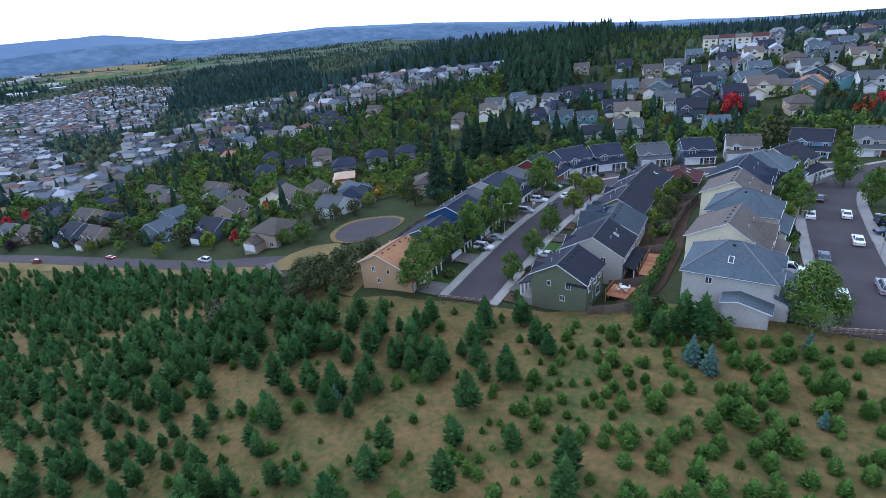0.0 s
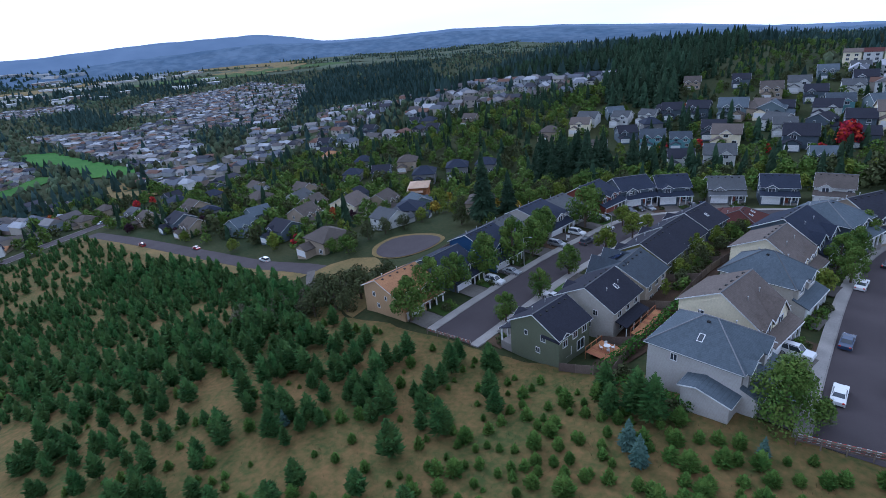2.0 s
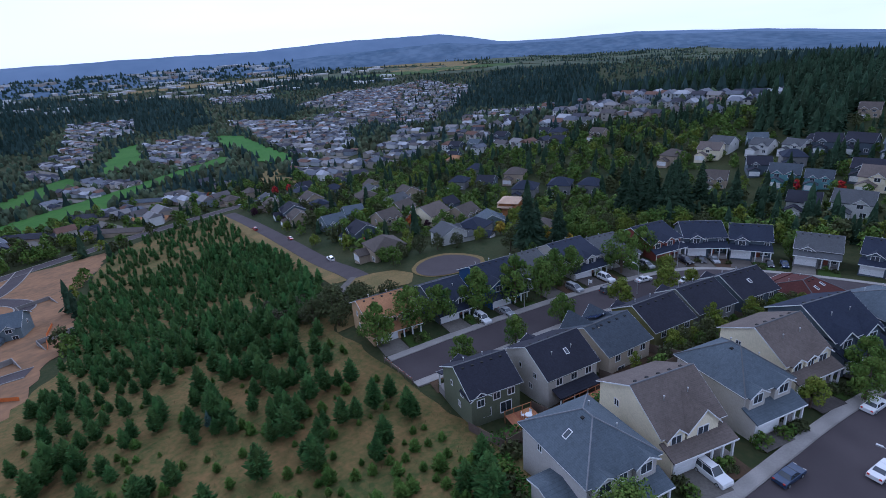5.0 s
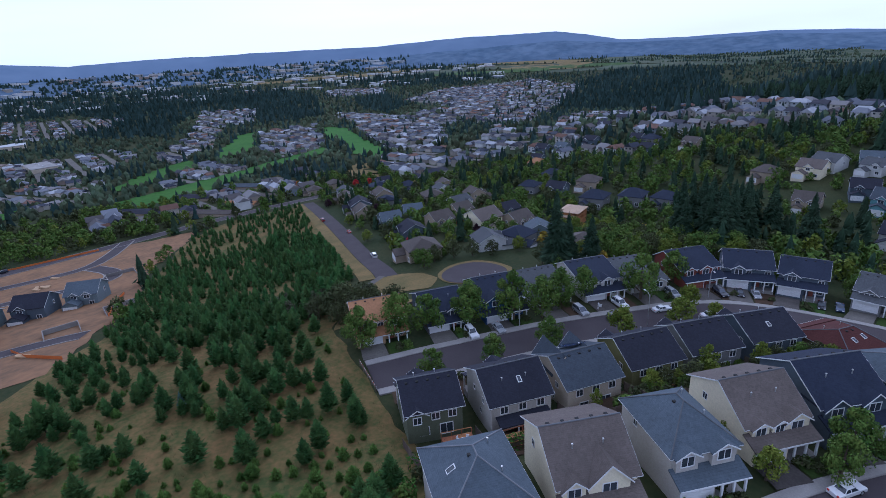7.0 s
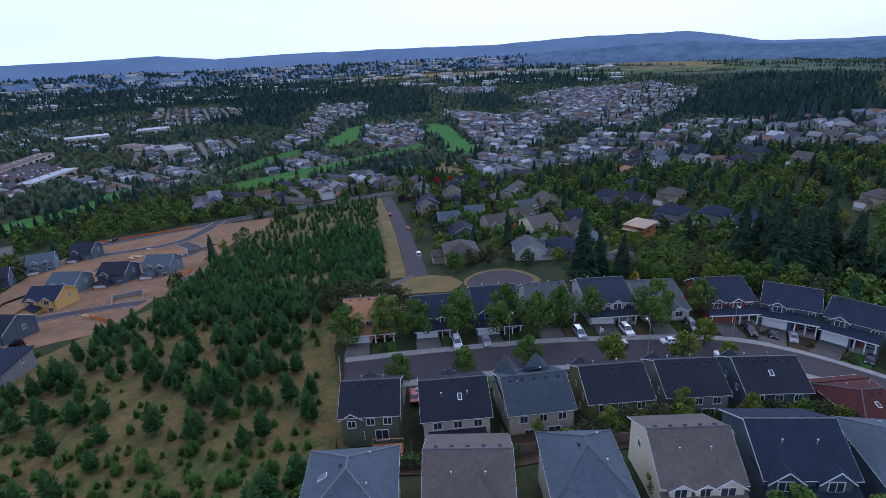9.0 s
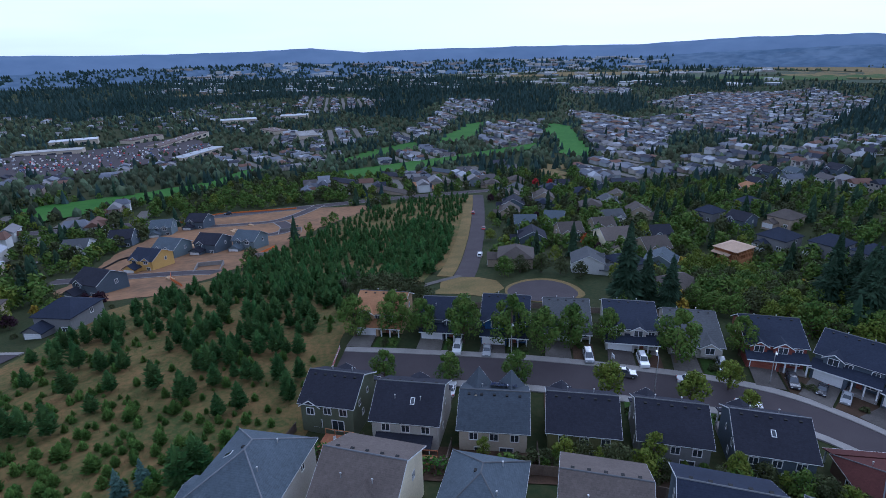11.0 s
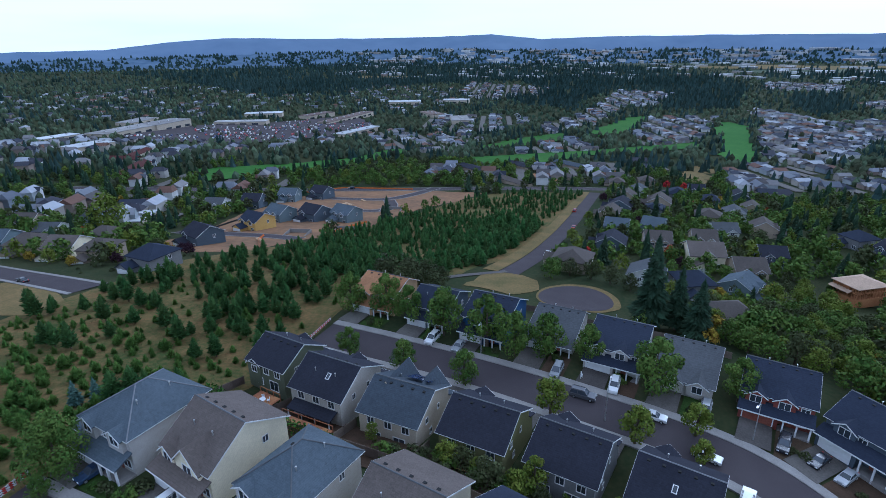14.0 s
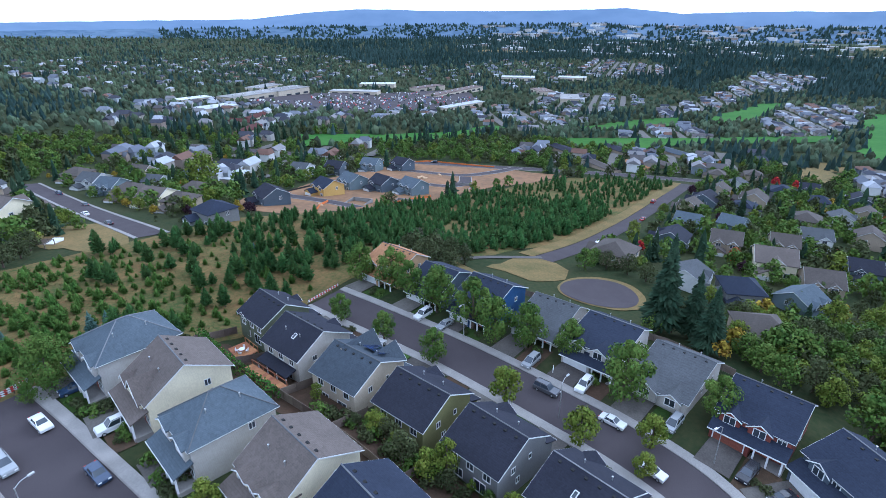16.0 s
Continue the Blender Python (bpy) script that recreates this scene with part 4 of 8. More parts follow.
r4 = from_back("house", "cream two-storey house with brown shingle roof", (23.2, 34.3), (25.9, 44.6), 1, 13.8, 11.5, wall="cream", roof="brown", rise=3.0, ridge=0.53, front_eave=5.0, group=EAST,
               gables=((0.2, 2.6), (0.5, 2.2), (0.78, 3.8, 0.34)), base=3.0)
r5 = from_back("house", "slate-blue two-storey house with dark shingle roof", (25.2, 47.8), (28.8, 58.8), 1, 14.4, 11.1, wall="slate", roof="navy", rise=3.2, ridge=0.5, front_eave=5.2, group=EAST,
               gables=((0.2, 3.8, 0.4), (0.75, 3.8, 0.42)), base=3.0)
r6 = from_back("house", "slate-grey two-storey house with grey hip roof", (30.5, 62), (35.2, 72.4), 1, 15.5, 10.3, wall="slate", roof="bluegrey", rise=3.0, ridge=0.48, hips=(4.5, 4.5), group=EAST,
               gables=((0.5, 3.6),), base=2.0)
r7 = from_back("house", "beige two-storey house with dark shingle roof", (37.5, 75.5), (44.5, 84.5), 1, 14.5, 9.0, wall="beige", roof="charcoal", rise=3.0, ridge=0.48, group=EAST, base=2.0)

l1 = from_back("house", "sage-green two-storey house with charcoal roof", (4.2, -5.4), (6.5, 4.4), -1, 12.6, 6.8, wall="sage", roof="charcoal", eave=5.5, rise=2.9, ridge=0.5, group=LANE, gables=((0.6, 2.6, 0.3),))
l2 = from_back("house", "stone-coloured two-storey house with charcoal roof", (9.5, 7.1), (11.5, 18.4), -1, 14.0, 6.8, wall="stone", roof="charcoal", eave=5.6, rise=3.3, ridge=0.48, group=LANE, gables=((0.5, 2.8, 0.3),), sky=((-0.5, 0.42),))
l3 = from_back("house", "beige two-storey house with grey roof and solar panels", (11.5, 20.9), (13.1, 32.2), -1, 14.0, 6.0, wall="sand", roof="steel", eave=5.7, rise=2.95, ridge=0.5, group=LANE, gables=((0.25, 4.4, 0.62), (0.78, 4.4, 0.7)))
l4 = from_back("house", "olive two-storey house with charcoal roof", (12.1, 34.7), (14.2, 46.0), -1, 13.6, 5.7, wall="olive", roof="charcoal", eave=5.5, rise=3.1, ridge=0.51, group=LANE, gables=((0.78, 3.0, 0.36),))
l5 = from_back("house", "grey two-storey house with charcoal roof", (13.5, 48.4), (16.2, 59.2), -1, 13.6, 5.0, wall="grey", roof="charcoal", eave=5.4, rise=3.0, ridge=0.54, group=LANE, gables=((0.78, 3.0, 0.36),))
l6 = from_back("house", "slate-grey two-storey house with charcoal roof", (15.7, 62.5), (18.9, 73.5), -1, 13.6, 4.2, wall="slate", roof="charcoal", eave=5.3, rise=3.0, ridge=0.54, group=LANE, gables=((0.75, 3.0, 0.36),), sky=((-0.5, 0.5),))
l7 = from_back("house", "brown low house with maroon shingle roof", (26.0, 77.0), (28.0, 88.5), -1, 14.5, 2.6, wall="brown", roof="maroon", eave=3.6, rise=2.6, ridge=0.5, group=LANE, gables=(),
               hips=(3.5, 3.5), sky=((-0.4, 0.35), (-0.45, 0.6)))

w1 = from_back("house", "tan two-storey house with rust-orange shingle roof", (-45.8, 0.4), (-43.6, 12.4), 1, 13.5, 4.5, wall="tan", roof="rust", eave=5.4, rise=2.4, ridge=0.42, group=WEST, gables=((0.25, 4.0), (0.75, 3.8)))
w2 = from_back("house", "slate-grey two-storey house with dark roof", (-43.4, 16.0), (-41.8, 26.4), 1, 14.0, 4.3, wall="slate", roof="navy", eave=5.0, rise=2.6, ridge=0.5, group=WEST, gables=((0.7, 3.0),))
w3 = from_back("house", "deep blue two-storey house with navy roof", (-42.0, 30.2), (-40.0, 41.2), 1, 15.5, 4.3, wall="blue", roof="navy", eave=5.6, rise=2.9, ridge=0.45, group=WEST, gables=((0.3, 4.6),))
w4 = from_back("house", "stone-coloured house with a low grey roof", (-43.4, 44.6), (-41.6, 55.4), 1, 15.5, 3.9, wall="stone", roof="grey", eave=3.6, rise=2.6, ridge=0.35, group=WEST, gables=((0.5, 3.6),))
w5 = from_back("house", "beige two-storey house with dark roof and white trim", (-39.8, 58.0), (-37.4, 69.6), 1, 16.0, 3.4, wall="greige", roof="navy", eave=5.2, rise=2.2, ridge=0.32, group=WEST, gables=((0.2, 3.4), (0.62, 3.2)))
w6 = from_back("house", "stone-coloured house with broad light grey roof", (-39.2, 72.4), (-36.4, 83.6), 1, 17.0, 2.7, wall="stone", roof="grey", eave=3.4, rise=2.6, ridge=0.3, group=WEST, gables=((0.3, 4.4), (0.75, 3.6)), porch=False)
w7 = from_back("house", "red two-storey house with brick garage and navy roof", (-32.0, 86.6), (-28.8, 98.4), 1, 14.5, 2.1, wall="red", roof="navy", eave=5.2, rise=2.7, ridge=0.36, group=WEST, gables=((0.2, 3.2), (0.6, 3.4)), door="brick")
w8 = from_back("house", "grey two-storey house with navy roof", (-24.6, 104.6), (-15.6, 113.2), 1, 13.5, 1.4, wall="slate", roof="navy", eave=5.2, rise=2.7, ridge=0.42, group=WEST)
w9 = from_back("house", "dark grey two-storey house with navy roof", (-12.5, 114.5), (-2.5, 120.0), 1, 13.0, 1.0, wall="slate", roof="navy", eave=5.2, rise=2.7, ridge=0.45, group=WEST)
w10 = from_back("house", "grey house with light grey roof", (4.0, 122.5), (15.0, 126.0), 1, 13.0, 1.0, wall="grey", roof="grey", eave=4.2, rise=2.6, ridge=0.45, group=WEST)
w11 = from_back("house", "dark blue-grey house with navy roof", (20, 126), (31, 128), 1, 13.0, 1.4, wall="slate", roof="navy", eave=5.0, rise=2.6, ridge=0.45, group=WEST)
w12 = from_back("house", "white house with grey roof", (36, 128), (47, 128), 1, 13.0, 2.4, wall="white", roof="taupe", eave=5.0, rise=2.6, ridge=0.45, group=WEST)
n1 = from_back("house", "sky-blue two-storey house with dark roof and white trim", (57, 127), (69, 124), 1, 13.0, 4.2, wall="sky", roof="charcoal", eave=5.4, rise=2.8, ridge=0.45, group=WEST)
n2 = from_back("house", "pale stone-coloured house with grey roof", (74, 124), (86, 121), 1, 13.0, 5.6, wall="stone", roof="grey", eave=5.2, rise=2.8, ridge=0.45, group=WEST)

# side wing of the southern house, solar panels on the lane row
wing = thing("garage_wing", "single-storey side wing with blue-grey shed roof", "house wing", EAST, r1.matrix_basis.copy())
part("wall", Geo().prism([(-1.0, -3.0), (5.2, -3.0), (5.2, 2.6), (1.2, 3.7), (-1.0, 3.3)], -8.4, -5.2), M["wall_greige"], wing)
gable_roof(wing, -1.0, 5.2, -8.4, -5.2, 3.2, 2.6, 1.0, 3.7, M["roof_bluegrey"], 0.4, vents=False)
ang = math.atan(3.4 / 5.2)
sk = Geo().box(-0.4, -0.65, 0.0, 0.4, 0.65, 0.14).turned(pose(-1.0, -3.0, 7.65, math.degrees(ang), 0, 0))
sky1 = part("skylight", sk, M["white"], r1)
part("pane", Geo().box(-0.3, -0.55, 0.13, 0.3, 0.55, 0.17).turned(pose(-1.0, -3.0, 7.65, math.degrees(ang), 0, 0)), M["glass"], sky1)
part("wing", Geo().prism([(-6.4, -1.5), (-5.4, -1.5), (-5.4, 5.0), (-6.4, 5.0)], 1.2, 4.6), M["wall_sage"], l1)
gable_roof(l1, 1.2, 4.6, -6.4, -3.0, 4.9, 4.9, 2.9, 6.0, M["roof_charcoal"], 0.3, axis="x", vents=False, gutters=False)
window(l1, -6.4, 2.9, 3.9, 1.2, 1.2, "-x", 1)
sol = thing("solar_panels", "dark blue solar panels on the street-side roof slope", "solar panel", m=l3.matrix_basis.copy())
for i in range(4):
    for j in range(2):
        xa, s = 1.2 + j * 1.75, -(2.95) / 6.0
        part("panel", Geo().box(0, 0, 0, 1.65, 1.05, 0.05).turned(Matrix.Translation((xa, -3.6 + i * 1.12, 8.65 + xa * s + 0.2)) @ pose(0, 0, 0, 0, math.degrees(math.atan(-s)), 0)), M["solar"], sol)


# ---- smaller houses of the other neighbourhoods ----
def cottage(name, label, category, wall, roof, depth=12.0, width=11.0, eave=5.2, rise=2.8, hip=0.0, gables=((0.3, 3.6),), group=""):
    h = thing(name, label, category, group)
    x0, x1, y0, y1 = -depth / 2, depth / 2, -width / 2, width / 2
    W, R = M["wall_" + wall], M["roof_" + roof]
    body = Geo().box(x0, y0, -4.0, x1, y1, eave) if hip else Geo().prism([(x0, -4.0), (x1, -4.0), (x1, eave), (0, eave + rise), (x0, eave)], y0, y1)
    part("wall", body, W, h)
    gable_roof(h, x0, x1, y0, y1, eave, eave, 0, eave + rise, R, 0.5, hip0=hip, hip1=hip, vents=False, trim="white" if not hip else "", gutters=False)
    part("garage", Geo().prism([(y0, -4.0), (y0 + 5.6, -4.0), (y0 + 5.6, 2.6), (y0 + 2.8, 4.2), (y0, 2.6)], x1 - 0.1, x1 + 4.0, "x"), W, h)
    gable_roof(h, y0, y0 + 5.6, x1 - 1.5, x1 + 4.0, 2.6, 2.6, y0 + 2.8, 4.2, R, 0.35, axis="x", vents=False, trim="")
    garage_door(h, x1 + 4.0, y0 + 2.8, 0.0, 4.4, 2.1)
    for u, w in gables:
        front_gable(h, x1 + 0.4, y0 + width * u, w, eave, w * 0.36, 3.0, W, R)
    for y in (0.25, 0.7):
        window(h, x0, y0 + width * y, eave - 1.3, 1.4, 1.3, "-x", 1)
        if y < 0.5:
            window(h, x0, y0 + width * y, 1.5, 1.8, 1.6, "-x", 1)
    for s, fc in ((y0, "-y"), (y1, "+y")):
        window(h, -1.5, s, eave - 1.3, 1.0, 1.3, fc, 1)
    window(h, x1, y1 - 2.2, 1.6, 1.6, 1.4, "+x", 1)
    return h


KINDS = [cottage("house", "brown-roofed beige two-storey house with steep gables", "house", "beige", "taupe", gables=((0.25, 4.0), (0.72, 3.4)), rise=3.6),
         cottage("house", "slate-grey two-storey house with dark roof", "house", "slate", "charcoal", rise=3.2),
         cottage("house", "white two-storey house with grey roof", "house", "white", "grey", rise=3.0, gables=((0.7, 4.2),)),
         cottage("house", "cream house with taupe hip roof", "house", "beige", "taupe", hip=4.0, rise=2.8, gables=()),
         cottage("house", "dark grey house with navy hip roof", "house", "grey", "navy", hip=4.0, rise=2.8, gables=()),
         cottage("house", "pale blue-grey house with grey gabled roof", "house", "teal", "bluegrey", rise=3.2, gables=((0.3, 3.2), (0.7, 3.2))),
         cottage("house", "teal house with white trimmed gables and dark roof", "house", "aqua", "steel", rise=3.0, gables=((0.28, 3.6), (0.72, 3.6))),
         cottage("house", "white house with dark slate roof", "house", "white", "charcoal", rise=3.0, gables=((0.7, 3.2),)),
         cottage("house", "cream two-storey house with brown roof", "house", "cream", "brown", rise=3.0, gables=((0.5, 4.4),)),
         cottage("house", "beige house with terracotta roof", "house", "sand", "rust", rise=2.8, hip=3.0, gables=((0.3, 3.2),))]
taken, homes = set(), []


def home(k, x, y, turn, scale=1.0, label="", group="", level=None):
    m = on_ground(x, y, turn, 0.0, level) @ Matrix.Diagonal((scale, scale, scale, 1))
    if k in taken:
        h = copy_thing(KINDS[k], Matrix())
    else:
        taken.add(k)
        h = KINDS[k]
    h.matrix_basis = m
    tagged(h, label, group=group)
    homes.append((x, y))
    return h


def home_row(a, b, n, turn, kinds, group, jitter=1.5, scale=1.0, wild=14):
    for i in range(n):
        u = (i + 0.5) / n
        home(rnd.choice(kinds), a[0] + (b[0] - a[0]) * u + rnd.uniform(-jitter, jitter), a[1] + (b[1] - a[1]) * u + rnd.uniform(-jitter, jitter), turn + rnd.uniform(-wild, wild) + (rnd.choice((0, 0, 90, -90)) if wild > 20 else 0), scale * rnd.uniform(0.86, 1.16), "", group)


BELOW, VALE, SITE, HILL, NORTH = "houses below the turning circle", "houses of the lower street", "new houses on the building plots", "houses on the hillside", "houses in the wooded hollow"
for k, x, y, turn, size, lab in (
        (3, -106, 47, -98, 1.1, "broad brown-roofed house beside the lower road"), (1, -146, 60, -95, 1.0, "slate-grey house with two steep front gables"), (5, -179, 62, -5, 1.0, "blue-grey roofed house with white gable"),
        (1, -234, 64, -100, 1.1, "slate house with a row of steep gables"), (0, -214, 59, -96, 0.95, "brown house with steep gables"), (0, -256, 86, -95, 1.1, "taupe house with steep gables"),
        (4, -236, 82, 80, 0.9, "dark grey hip-roofed house"), (5, -189, 79, 165, 0.95, "pale blue-grey house with grey roof"), (0, -154, 78, 5, 1.0, "beige house with brown gabled roof"),
        (8, -140, 94, 8, 1.2, "large taupe house with white trimmed gables"), (2, -97, 71, 80, 0.95, "white house with steep grey roof"), (4, -98, 85, 20, 1.0, "low house with navy hip roof"),
        (0, -132, 108, 10, 1.05, "brown house with twin front gables"), (5, -106, 101, 60, 0.95, "house with blue-grey roof among trees"), (4, -300, 100, -95, 1.15, "dark house under a broad navy roof"),
        (3, -225, 108, 85, 1.1, "long house with taupe roof"), (2, -194, 110, 10, 1.05, "white house with grey gabled roof"), (2, -245, 124, 85, 1.0, "white two-storey house with gables"), (0, -266, 137, 80, 1.0, "taupe two-storey house with gables"),
        (1, -318, 140, -90, 1.05, "slate house with dark roof"), (4, -288, 118, 0, 1.0, "dark house with navy hip roof"), (2, -306, 76, -95, 1.0, "white house with grey roof"), (0, -276, 68, -98, 0.95, "taupe house above the road end"),
        (3, -365, 84, -80, 1.0, "cream house with taupe hip roof"), (0, -170, 98, 5, 0.95, "beige house with brown roof"), (1, -166, 124, 5, 1.0, "slate-grey house with dark roof"), (0, -215, 132, 85, 1.0, "brown two-storey house with gables"),
        (1, -335, 116, 0, 1.0, "slate house with dark roof"), (3, -345, 62, -85, 0.95, "cream house with taupe hip roof")):
    home(k, x, y, turn, size * 0.94, lab, BELOW)
for k, x, y, turn, size, lab in (
        (4, -48, -78, -8, 0.95, "large grey hip-roofed house beside the plantation"), (3, -59, -113, 12, 0.95, "brown hip-roofed house on the lower street"), (8, -62, -133, 12, 1.0, "taupe-roofed cream house on the lower street"),
        (3, -65, -157, 14, 1.05, "brown hip-roofed house with pale garage"), (5, -70, -181, 14, 1.0, "grey-roofed house on the lower street"), (2, -74, -204, 14, 1.0, "pale gabled house on the lower street"),
        (3, -79, -228, 16, 1.0, "brown-roofed house on the lower street"), (8, -9, -137, 192, 1.25, "broad taupe-roofed house across the lower street"), (3, -14, -165, 192, 1.1, "taupe-roofed house across the lower street"),
        (0, -22, -192, 194, 1.05, "cream house with steep gables"), (2, -32, -222, 196, 1.0, "white house with grey roof"), (2, -94, -184, 14, 0.9, "small white house behind the street"), (3, -92, -150, 14, 0.9, "taupe-roofed house behind the street"),
        (0, -104, -212, 14, 1.0, "beige house behind the street")):
    home(k, x, y, turn, size, lab, VALE)
for k, x, y, turn, lab in ((1, -91, -97, -20, "new olive-grey house with navy roof on bare dirt"), (5, -162, -70, -15, "new blue-grey house with teal siding on bare dirt"), (1, -158, -86, -15, "new dark brown house on bare dirt"),
                           (5, -152, -102, -15, "new teal house on bare dirt"), (1, -190, -146, 10, "new blue house with dark roof"), (2, -172, -158, 10, "new white and grey house"), (1, -232, -124, -10, "new grey house with white gables"),
                           (5, -216, -138, 10, "new blue-grey house with white gables")):
    home(k, x, y, turn, 1.0, lab, SITE)
for k, x, y, turn, size, lab in (
        (3, -188, 200, -60, 1.1, "brown hip-roofed house in the hollow"), (4, -160, 180, -60, 1.2, "long dark house with navy hip roof"), (4, -145, 194, -60, 1.15, "dark house with broad navy roof"), (4, -128, 200, -70, 1.05, "navy-roofed house above the hollow"),
        (1, -194, 180, -60, 1.0, "dark-roofed slate house in the hollow"), (4, -212, 172, -60, 1.0, "navy hip-roofed house in the hollow"), (3, -112, 258, -80, 1.05, "brown-roofed house on the slope"), (8, -96, 272, -80, 1.1, "cream house with taupe roof on the slope"),
        (1, -366, 297, -70, 1.1, "grey house on the lower slope"), (5, -350, 308, -70, 1.05, "pale grey house on the lower slope"), (1, -336, 332, -75, 1.1, "slate house on the lower slope"), (4, -264, 333, -75, 1.1, "navy-roofed house on the slope"),
        (1, -286, 340, -75, 1.0, "slate gabled house on the slope"), (2, -257, 366, -80, 1.0, "white gabled house on the slope"), (0, -208, 315, -80, 1.0, "taupe gabled house on the slope"), (9, -311, 250, -70, 1.1, "brick-brown house on the lower slope"),
        (1, -335, 268, -65, 1.0, "slate-grey house near the lower road"), (4, -232, 205, -60, 1.0, "dark house with navy hip roof"), (1, -236, 300, -75, 1.0, "grey gabled house on the slope")):
    home(k, x, y, turn, size, lab, NORTH)
for k, x, y, turn, size, lab in (
        (5, -82, 298, -60, 0.95, "grey-roofed house beside the hill road"), (1, -60, 250, -60, 1.0, "slate house beside the hill road"), (4, -50, 266, -60, 1.0, "navy-roofed house beside the hill road"), (1, -44, 294, -75, 1.1, "dark house with maroon and navy roofs"),
        (7, -17, 190, -75, 1.0, "white house with slate roof on the hillside"), (6, -41, 234, -75, 1.15, "teal house with twin gables on the hillside"), (6, -26, 232, -75, 0.95, "pale teal house with grey roof"), (1, -13, 250, -80, 1.05, "slate house with white bay windows"),
        (2, -1, 192, -80, 1.15, "grey house with broad gabled roof"), (8, -4, 234, -85, 1.2, "cream house with taupe roof on the hillside"), (5, -9, 288, -85, 1.35, "large pale blue-grey house with balconies"), (8, 8, 290, -85, 1.15, "beige gabled house on the hillside"),
        (1, 16, 288, -85, 1.0, "grey house with deck on the hillside"), (1, 28, 224, -85, 1.25, "slate-blue house with long balcony"), (6, 42, 292, -85, 1.15, "blue house with white trimmed windows"), (8, 64, 262, -85, 1.3, "long white house with taupe roof"),
        (9, 88, 258, -88, 1.1, "tan house with brown roof"), (2, 112, 252, -88, 1.1, "white house with grey roof"), (1, 52, 224, -85, 0.95, "grey house below the red maple"), (5, 38, 186, -80, 0.9, "small grey house above the bend"),
        (2, 20, 350, -85, 1.1, "pale house with grey gables near the crest"), (5, 34, 386, -85, 1.05, "grey house near the hill crest"), (1, 54, 356, -85, 1.1, "slate house near the hill crest"), (8, 72, 372, -88, 1.1, "cream house near the hill crest"),
        (5, 69, 314, -85, 1.1, "blue-grey house on the upper slope"), (1, 30, 322, -85, 1.05, "slate gabled house on the upper slope"), (2, 48, 334, -85, 1.0, "white gabled house on the upper slope"), (3, 92, 338, -88, 1.1, "taupe-roofed house on the upper slope"),
        (5, 110, 364, -88, 1.1, "grey house on the upper slope"), (2, 96, 310, -88, 1.05, "white house on the upper slope"), (0, 6, 334, -82, 1.1, "beige gabled house on the upper slope"), (1, -16, 372, -80, 1.0, "grey house among firs"), (0, -48, 372, -80, 1.0, "taupe house among tall firs"),
        (8, 126, 330, -88, 1.1, "cream house with brown roof on the slope"), (5, 132, 388, -88, 1.0, "grey house at the crest"), (2, 52, 398, -86, 1.0, "pale house below the apartments"), (1, 84, 404, -86, 1.0, "slate house below the apartments"),
        (3, 75, 214, -85, 1.0, "taupe-roofed house on the hillside"), (2, 20, 252, -85, 0.95, "white house with grey gables"), (0, -68, 222, -70, 0.95, "brown-roofed house by the trees")):
    home(k, x, y, turn, size, lab, HILL)
home_row((0, 262), (140, 260), 7, 90, [1, 5, 2, 3, 8, 6], HILL, 7.0, 1.04, 28)
home_row((-10, 288), (155, 284), 9, -95, [2, 5, 7, 3, 1, 8, 9], HILL, 7.0, 1.04, 28)
home_row((-100, 284), (-20, 296), 5, -90, [1, 2, 0], HILL, 4.0, 1.0)
home(3, -66, 90, 20, 0.95, "brown-roofed house among the trees of the hollow", NORTH)
site = cottage("house", "new house in bare yellow sheathing with navy roof", "house", "yellow", "navy", gables=((0.25, 3.6), (0.75, 3.6)), group=SITE, rise=3.0)
site.matrix_basis = on_ground(-130, -100, -15)
homes.append((-130, -100))
frame_house = thing("half_built_house", "half-built house of bare orange lumber under plywood roof", "house", NORTH, pose(-140, 147.5, -20.9, 0, 0, -60) @ Matrix.Diagonal((0.72, 0.72, 0.78, 1)))
part("floor_deck", Geo().box(-9, -7, -4, 9, 7, 0.3), M["frame_wood"], frame_house)
part("floor_deck", Geo().box(-9, -7, 3.0, 9, 7, 3.3), M["frame_wood"], frame_house)
for i in range(12):
    for s in (-1, 1):
        part("stud", Geo().box(-9 + i * 1.6, s * 6.9 - 0.12, 0.3, -8.65 + i * 1.6, s * 6.9 + 0.12, 6.0), M["frame_wood"], frame_house)
        if i < 8:
            part("stud", Geo().box(s * 8.9 - 0.12, -6.2 + i * 1.7, 0.3, s * 8.9 + 0.12, -5.85 + i * 1.7, 6.0), M["frame_wood"], frame_house)
part("wall", Geo().box(-8.4, -6.4, 0.3, -2, 6.4, 5.9), M["frame_wood"], frame_house)
part("wall", Geo().box(0, -6.4, 3.3, 8.4, 2, 5.9), M["frame_wood"], frame_house)
skirt = Geo().slab([(8.6, -7.6, 3.9), (11.4, -7.6, 3.1), (11.4, 4.0, 3.1), (8.6, 4.0, 3.9)], 0.2).slab([(-9.4, -9.2, 3.1), (6.0, -9.2, 3.1), (6.0, -6.8, 3.9), (-9.4, -6.8, 3.9)], 0.2)
part("lower_roof", skirt, M["roof_osb"], frame_house)
gable_roof(frame_house, -9, 9, -7, 7, 6.0, 6.0, 0, 8.4, M["roof_osb"], 0.9, hip0=6.0, hip1=6.0, vents=False, trim="")
homes.append((-142, 152))
homes += [tuple(h.matrix_basis.translation[:2]) for h in bpy.data.objects if h.get("category") == "house" and h.parent is None]


